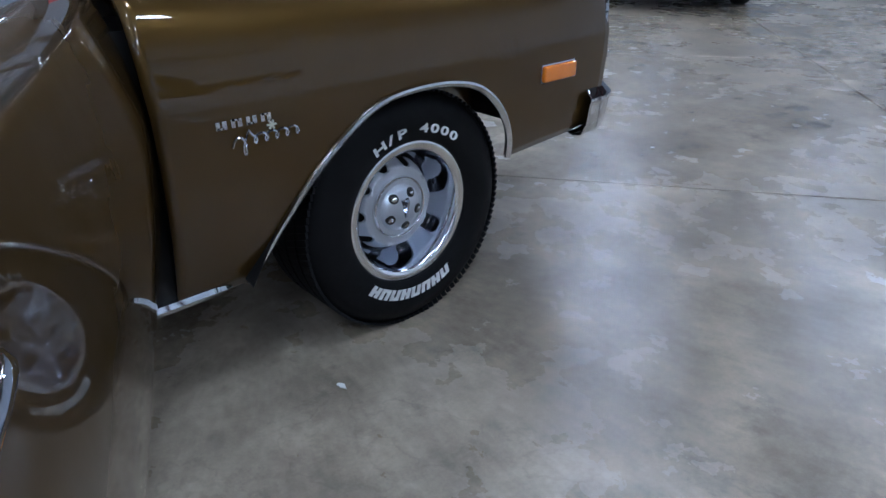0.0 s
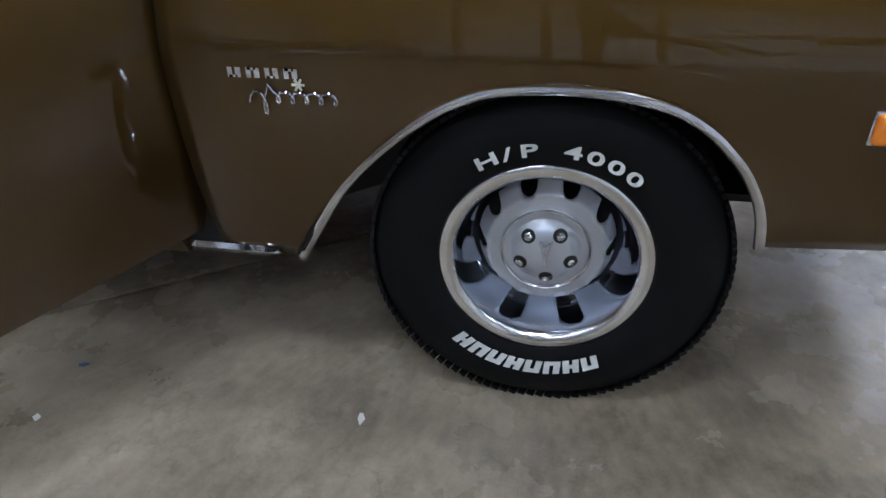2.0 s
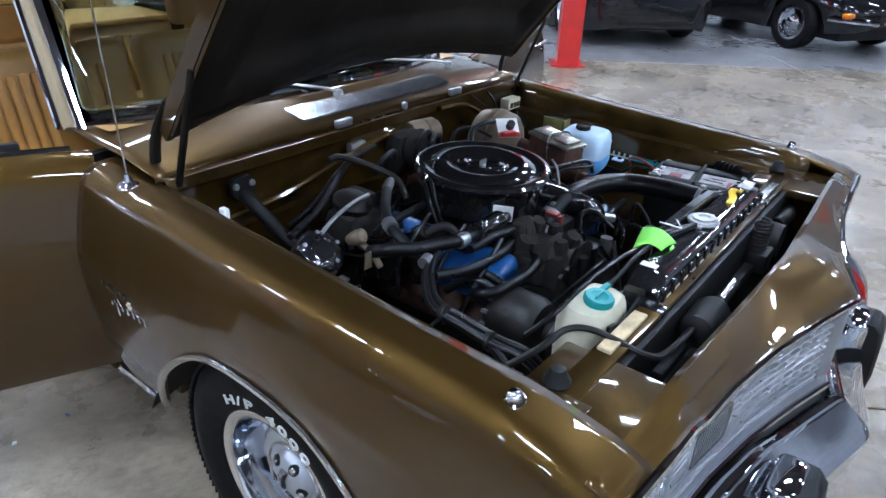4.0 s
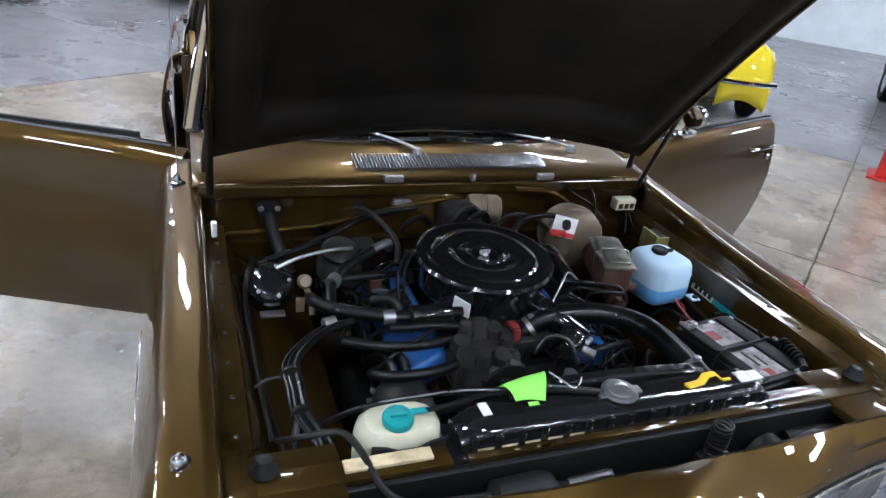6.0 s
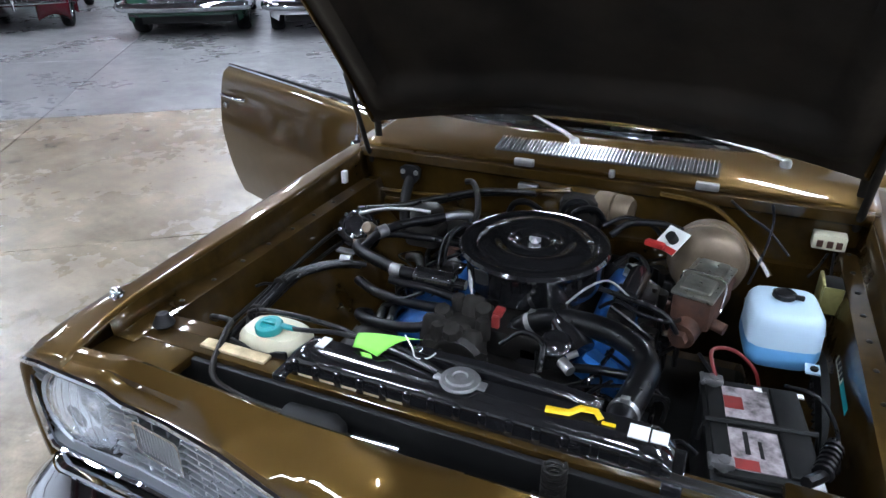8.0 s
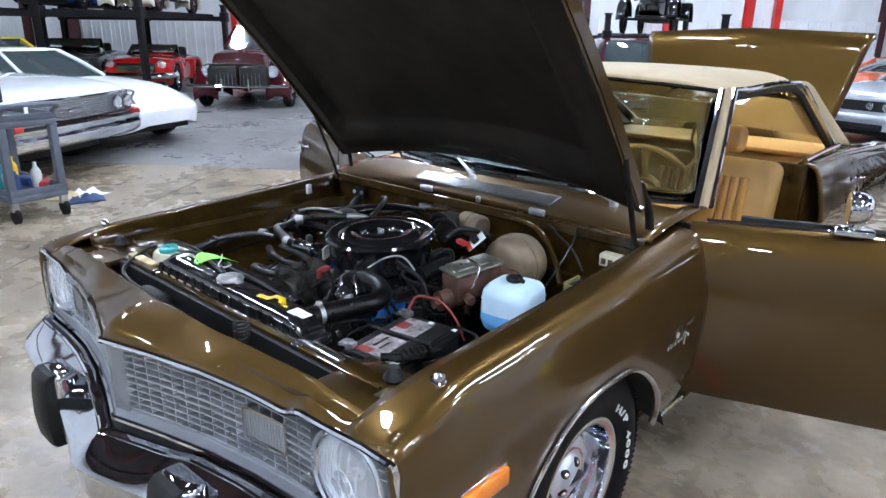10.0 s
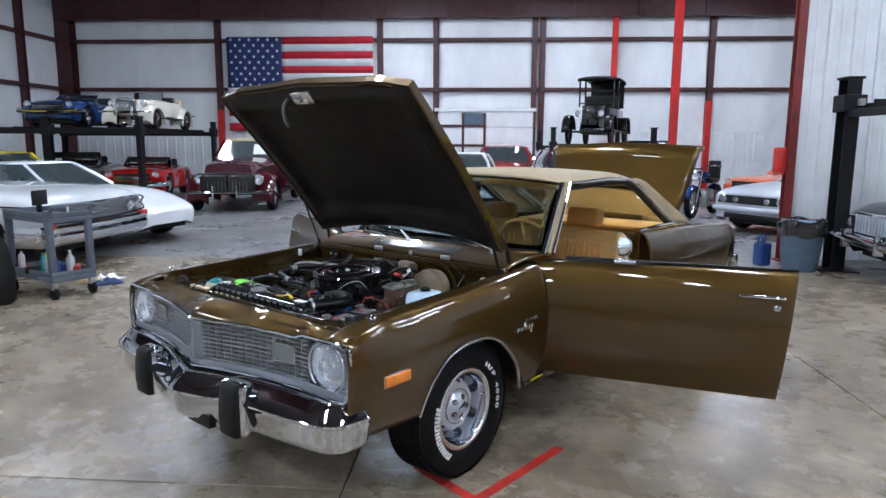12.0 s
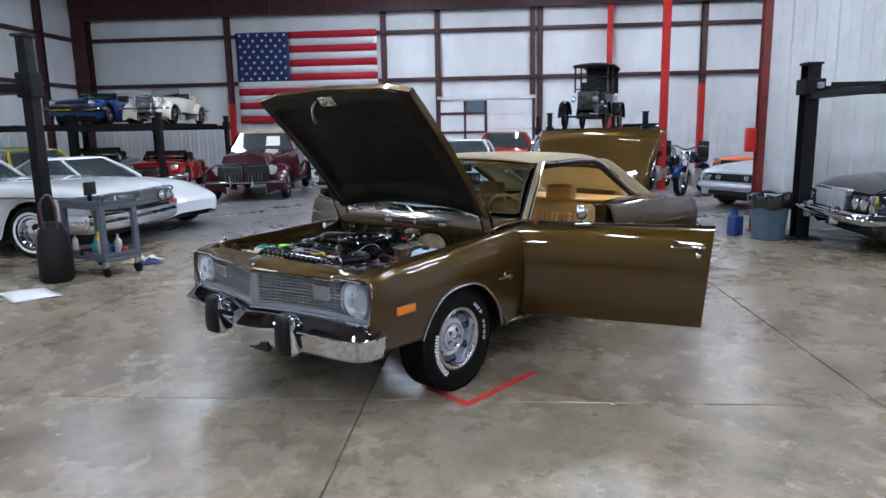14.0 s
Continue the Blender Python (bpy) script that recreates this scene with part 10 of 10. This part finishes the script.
def bag():
    t = thing("tool_bag", "black tool bag leaning on the lift post", "bag", at(-3.86, 2.40, 30))
    bm = BM()
    rows = []
    for z, k in ((0.0, 0.8), (0.03, 1.0), (0.3, 1.05), (0.5, 0.9), (0.62, 0.6), (0.66, 0.35)):
        rows.append([Vector((0.17 * k * math.cos(a) + 0.02 * noise.noise(Vector((a, z * 4, 1))), 0.12 * k * math.sin(a), z)) for a in [i * math.tau / 18 for i in range(18)]])
    v = sheet(bm, rows, close=True)
    cap(bm, v[-1])
    cap(bm, v[0][::-1])
    part("sack", bm, M["black"], t, smooth=70)
    bm = BM()
    tube(bm, smooth_line([(-0.06, -0.1, 0.6), (-0.08, -0.06, 0.85), (0.0, 0.0, 0.95), (0.06, -0.05, 0.82), (0.06, -0.1, 0.6)], 5), 0.014, 8)
    part("strap", bm, M["girt"], t)


bag()


def rags():
    for i, (u, v, mat, label) in enumerate(((-3.52, 3.44, "canvas", "crumpled orange-tan shop rag on the floor"), (-3.38, 3.40, "jeans", "crumpled blue shop rag on the floor"), (-3.46, 3.55, "white", "crumpled white shop rag on the floor"))):
        bm = BM()
        sheet(bm, [[Vector((0.026 * a - 0.17, 0.026 * b - 0.13, 0.010 + 0.17 * abs(noise.noise(Vector((a * 0.33 + i * 7, b * 0.33, i)))) * math.sin(math.pi * a / 13) * math.sin(math.pi * b / 10))) for a in range(14)] for b in range(11)])
        thicken(solid("rag", bm, M[mat], label, "rag", at(u, v, 40 * i), smooth=70), 0.005)


rags()


def waste_bin():
    t = thing("waste_bin", "slate blue round waste bin lined with a black bag", "waste bin", at(4.63, 4.95, 0) @ Matrix.Scale(0.86, 4))
    bm = BM()
    lathe(bm, [(0.22, 0.0), (0.235, 0.03), (0.29, 0.66), (0.305, 0.68), (0.305, 0.70)], None, 36)
    part("tub", bm, M["bin_grey"], t)
    bm = BM()
    rows = []
    for k, (r, z) in enumerate(((0.296, 0.50), (0.314, 0.56), (0.322, 0.70), (0.30, 0.73), (0.25, 0.70), (0.20, 0.55))):
        rows.append([Vector(((r + 0.012 * math.sin(a * 9 + k)) * math.cos(a), (r + 0.012 * math.sin(a * 9 + k)) * math.sin(a), z + 0.018 * math.sin(a * 5 + 1))) for a in [i * math.tau / 40 for i in range(40)]])
    sheet(bm, rows, close=True)
    part("liner_bag", bm, M["black_gloss"], t, "black bin liner")
    j = thing("jerry_jug", "blue plastic fluid jug on the floor", "jug", at(4.30, 5.26, 20))
    bm = BM()
    box(bm, -0.085, 0.085, -0.08, 0.08, 0.0, 0.29, 0.03, seg=3)
    lathe(bm, [(0.04, 0.29), (0.03, 0.33), (0.03, 0.37), (0, 0.375)], None, 14)
    part("tank", bm, M["blue_plastic"], j)
    bm = BM()
    tube(bm, smooth_line([(-0.07, 0, 0.29), (-0.07, 0, 0.37), (0.0, 0, 0.39), (0.03, 0, 0.36)], 4), 0.014, 8)
    part("grip", bm, M["blue_plastic"], j)
    bm = BM()
    box(bm, -0.17, -0.02, -0.06, 0.06, 1.16, 1.50, 0.03)
    solid("wall_cabinet", bm, M["red_steel"], "small red steel cabinet fixed to a red column", "cabinet", at(4.66, 5.60, 0))


waste_bin()


def motorcycle(u, v, deg, paint, label):
    t = thing("motorcycle", label, "motorcycle", at(u, v, deg), "motorcycles")
    for y, r in ((-0.72, 0.33), (0.72, 0.32)):
        w = new("wheel")
        w.parent = t
        bm = BM()
        m = Matrix.Translation((0, y, r)) @ Matrix.Rotation(math.pi / 2, 4, "Y")
        lathe(bm, [(r * 0.75, -0.05), (r * 0.95, -0.055), (r, -0.02), (r, 0.02), (r * 0.95, 0.055), (r * 0.75, 0.05)], m, 28, caps=False)
        part("tyre", bm, M["rubber"], w)
        bm = BM()
        for k in range(16):
            a = k * math.tau / 16
            rod(bm, (0, y, r), (0, y + r * 0.77 * math.cos(a), r + r * 0.77 * math.sin(a)), 0.005, 5)
        lathe(bm, [(r * 0.76, -0.04), (r * 0.72, 0), (r * 0.76, 0.04)], m, 28, caps=False)
        part("spokes", bm, M["chrome"], w)
        bm = BM()
        rows = []
        for k in range(9):
            a = math.pi * (0.1 + 0.8 * k / 8)
            rows.append([Vector((x, y + (r + 0.05) * math.cos(a), r + (r + 0.05 - abs(x) * 0.4) * math.sin(a))) for x in (-0.08, -0.04, 0, 0.04, 0.08)])
        sheet(bm, rows)
        thicken(part("mudguard", bm, paint, t), 0.006)
    bm = BM()
    for s in (-1, 1):
        rod(bm, (s * 0.09, -0.74, 0.34), (s * 0.09, -0.46, 0.98), 0.024, 10)
    tube(bm, smooth_line([(-0.40, -0.22, 1.08), (-0.25, -0.38, 1.10), (0, -0.44, 1.02), (0.25, -0.38, 1.10), (0.40, -0.22, 1.08)], 4), 0.016, 8)
    part("fork_and_bars", bm, M["chrome"], t)
    round_lamp(t, 0, -0.60, 0.88, 0.09)
    bm = BM()
    box(bm, -0.16, 0.16, -0.28, 0.28, 0.22, 0.58, 0.06)
    rod(bm, (-0.22, -0.05, 0.45), (0.22, -0.05, 0.45), 0.10, 16)
    part("engine", bm, M["alu"], t)
    bm = BM()
    rows = []
    for y, w, z in ((-0.42, 0.06, 0.88), (-0.30, 0.13, 0.90), (-0.1, 0.15, 0.88), (0.1, 0.09, 0.80)):
        rows.append([Vector((w * math.cos(a), y, z + 0.09 * math.sin(a))) for a in [i * math.tau / 14 for i in range(14)]])
    v_ = sheet(bm, rows, close=True)
    cap(bm, v_[0])
    cap(bm, v_[-1])
    part("tank", bm, paint, t, smooth=70)
    bm = BM()
    box(bm, -0.14, 0.14, 0.08, 0.62, 0.70, 0.80, 0.04, seg=3)
    box(bm, -0.13, 0.13, 0.62, 0.70, 0.74, 1.18, 0.03)
    part("saddle", bm, M["black"], t)
    bm = BM()
    tube(bm, smooth_line([(0.14, -0.15, 0.35), (0.19, 0.1, 0.28), (0.19, 0.9, 0.30)], 4), 0.045, 10)
    part("exhaust", bm, M["chrome"], t)


motorcycle(5.41, 11.25, -35, colour("deep_blue", (0.008, 0.035, 0.13)), "blue touring motorcycle with chrome forks, on its stand")
motorcycle(4.95, 12.6, -30, colour("black", (0.010, 0.010, 0.011)), "black cruiser motorcycle parked behind another one")


# tape corner, paper sheet and litter
def tape_strip(a, b, w, label, lift_z=0.0):
    a, b = Vector((*a, 0)), Vector((*b, 0))
    d = (b - a).normalized()
    n = Vector((-d.y, d.x, 0)) * w / 2
    rnd = random.Random(int(a.x * 100))
    bm = BM()
    rows = []
    for i in range(21):
        p = a.lerp(b, i / 20)
        j = n * (1 + rnd.uniform(-0.05, 0.05))
        rows.append([p - j + Vector((0, 0, 0.0012)), p + j + Vector((0, 0, 0.0012))])
    sheet(bm, rows)
    thicken(solid("floor_tape", bm, M["tape"], label, "floor tape", Matrix.Translation((0, 0, lift_z)), group="tape corner", smooth=0), 0.001)


tape_strip((1.0, -0.19), (1.02, 0.52), 0.052, "worn red floor tape strip stuck beside the front wheel")
tape_strip((1.02, -0.165), (0.60, -0.10), 0.052, "worn red floor tape strip running under the front wheel", 0.0016)
bm = BM()
sheet(bm, [[Vector((-4.43 + 0.55 * s + 0.12 * t, -0.95 + 0.40 * t - 0.02 * s, 0.012 + 0.006 * math.sin(5 * s + 3 * t))) for s in spread(0, 1, 9)] for t in spread(0, 1, 7)])
thicken(solid("paper_sheet", bm, M["white"], "large white paper sheet lying on the concrete floor", "paper", smooth=60), 0.0008)
LITTER = [(-0.933, 0.331, 0.016, "letter", "tiny pale paper scrap on the concrete floor"), (-1.035, 0.974, 0.014, "letter", "tiny pale paper scrap on the concrete floor"), (-0.88, 0.98, 0.012, "jeans", "tiny dark scrap on the concrete floor"), (1.65, 0.35, 0.018, "milk", "tiny pale paper scrap on the concrete floor"), (-0.46, -1.80, 0.02, "white", "small white scrap on the concrete floor")]
for i, (x, y, r, mat, label) in enumerate(LITTER):
    bm = BM()
    plate(bm, [(r * 1.3 * math.cos(k * 1.1 + i) * (1 if k % 2 else 0.5), r * math.sin(k * 1.1 + i) * 0.5) for k in range(5)], 0.003)
    solid("paper_scrap", bm, M[mat], label, "litter", Matrix.Translation((x, y, 0.0)) @ Matrix.Rotation(i, 4, "Z"), group="litter on the floor", smooth=0)
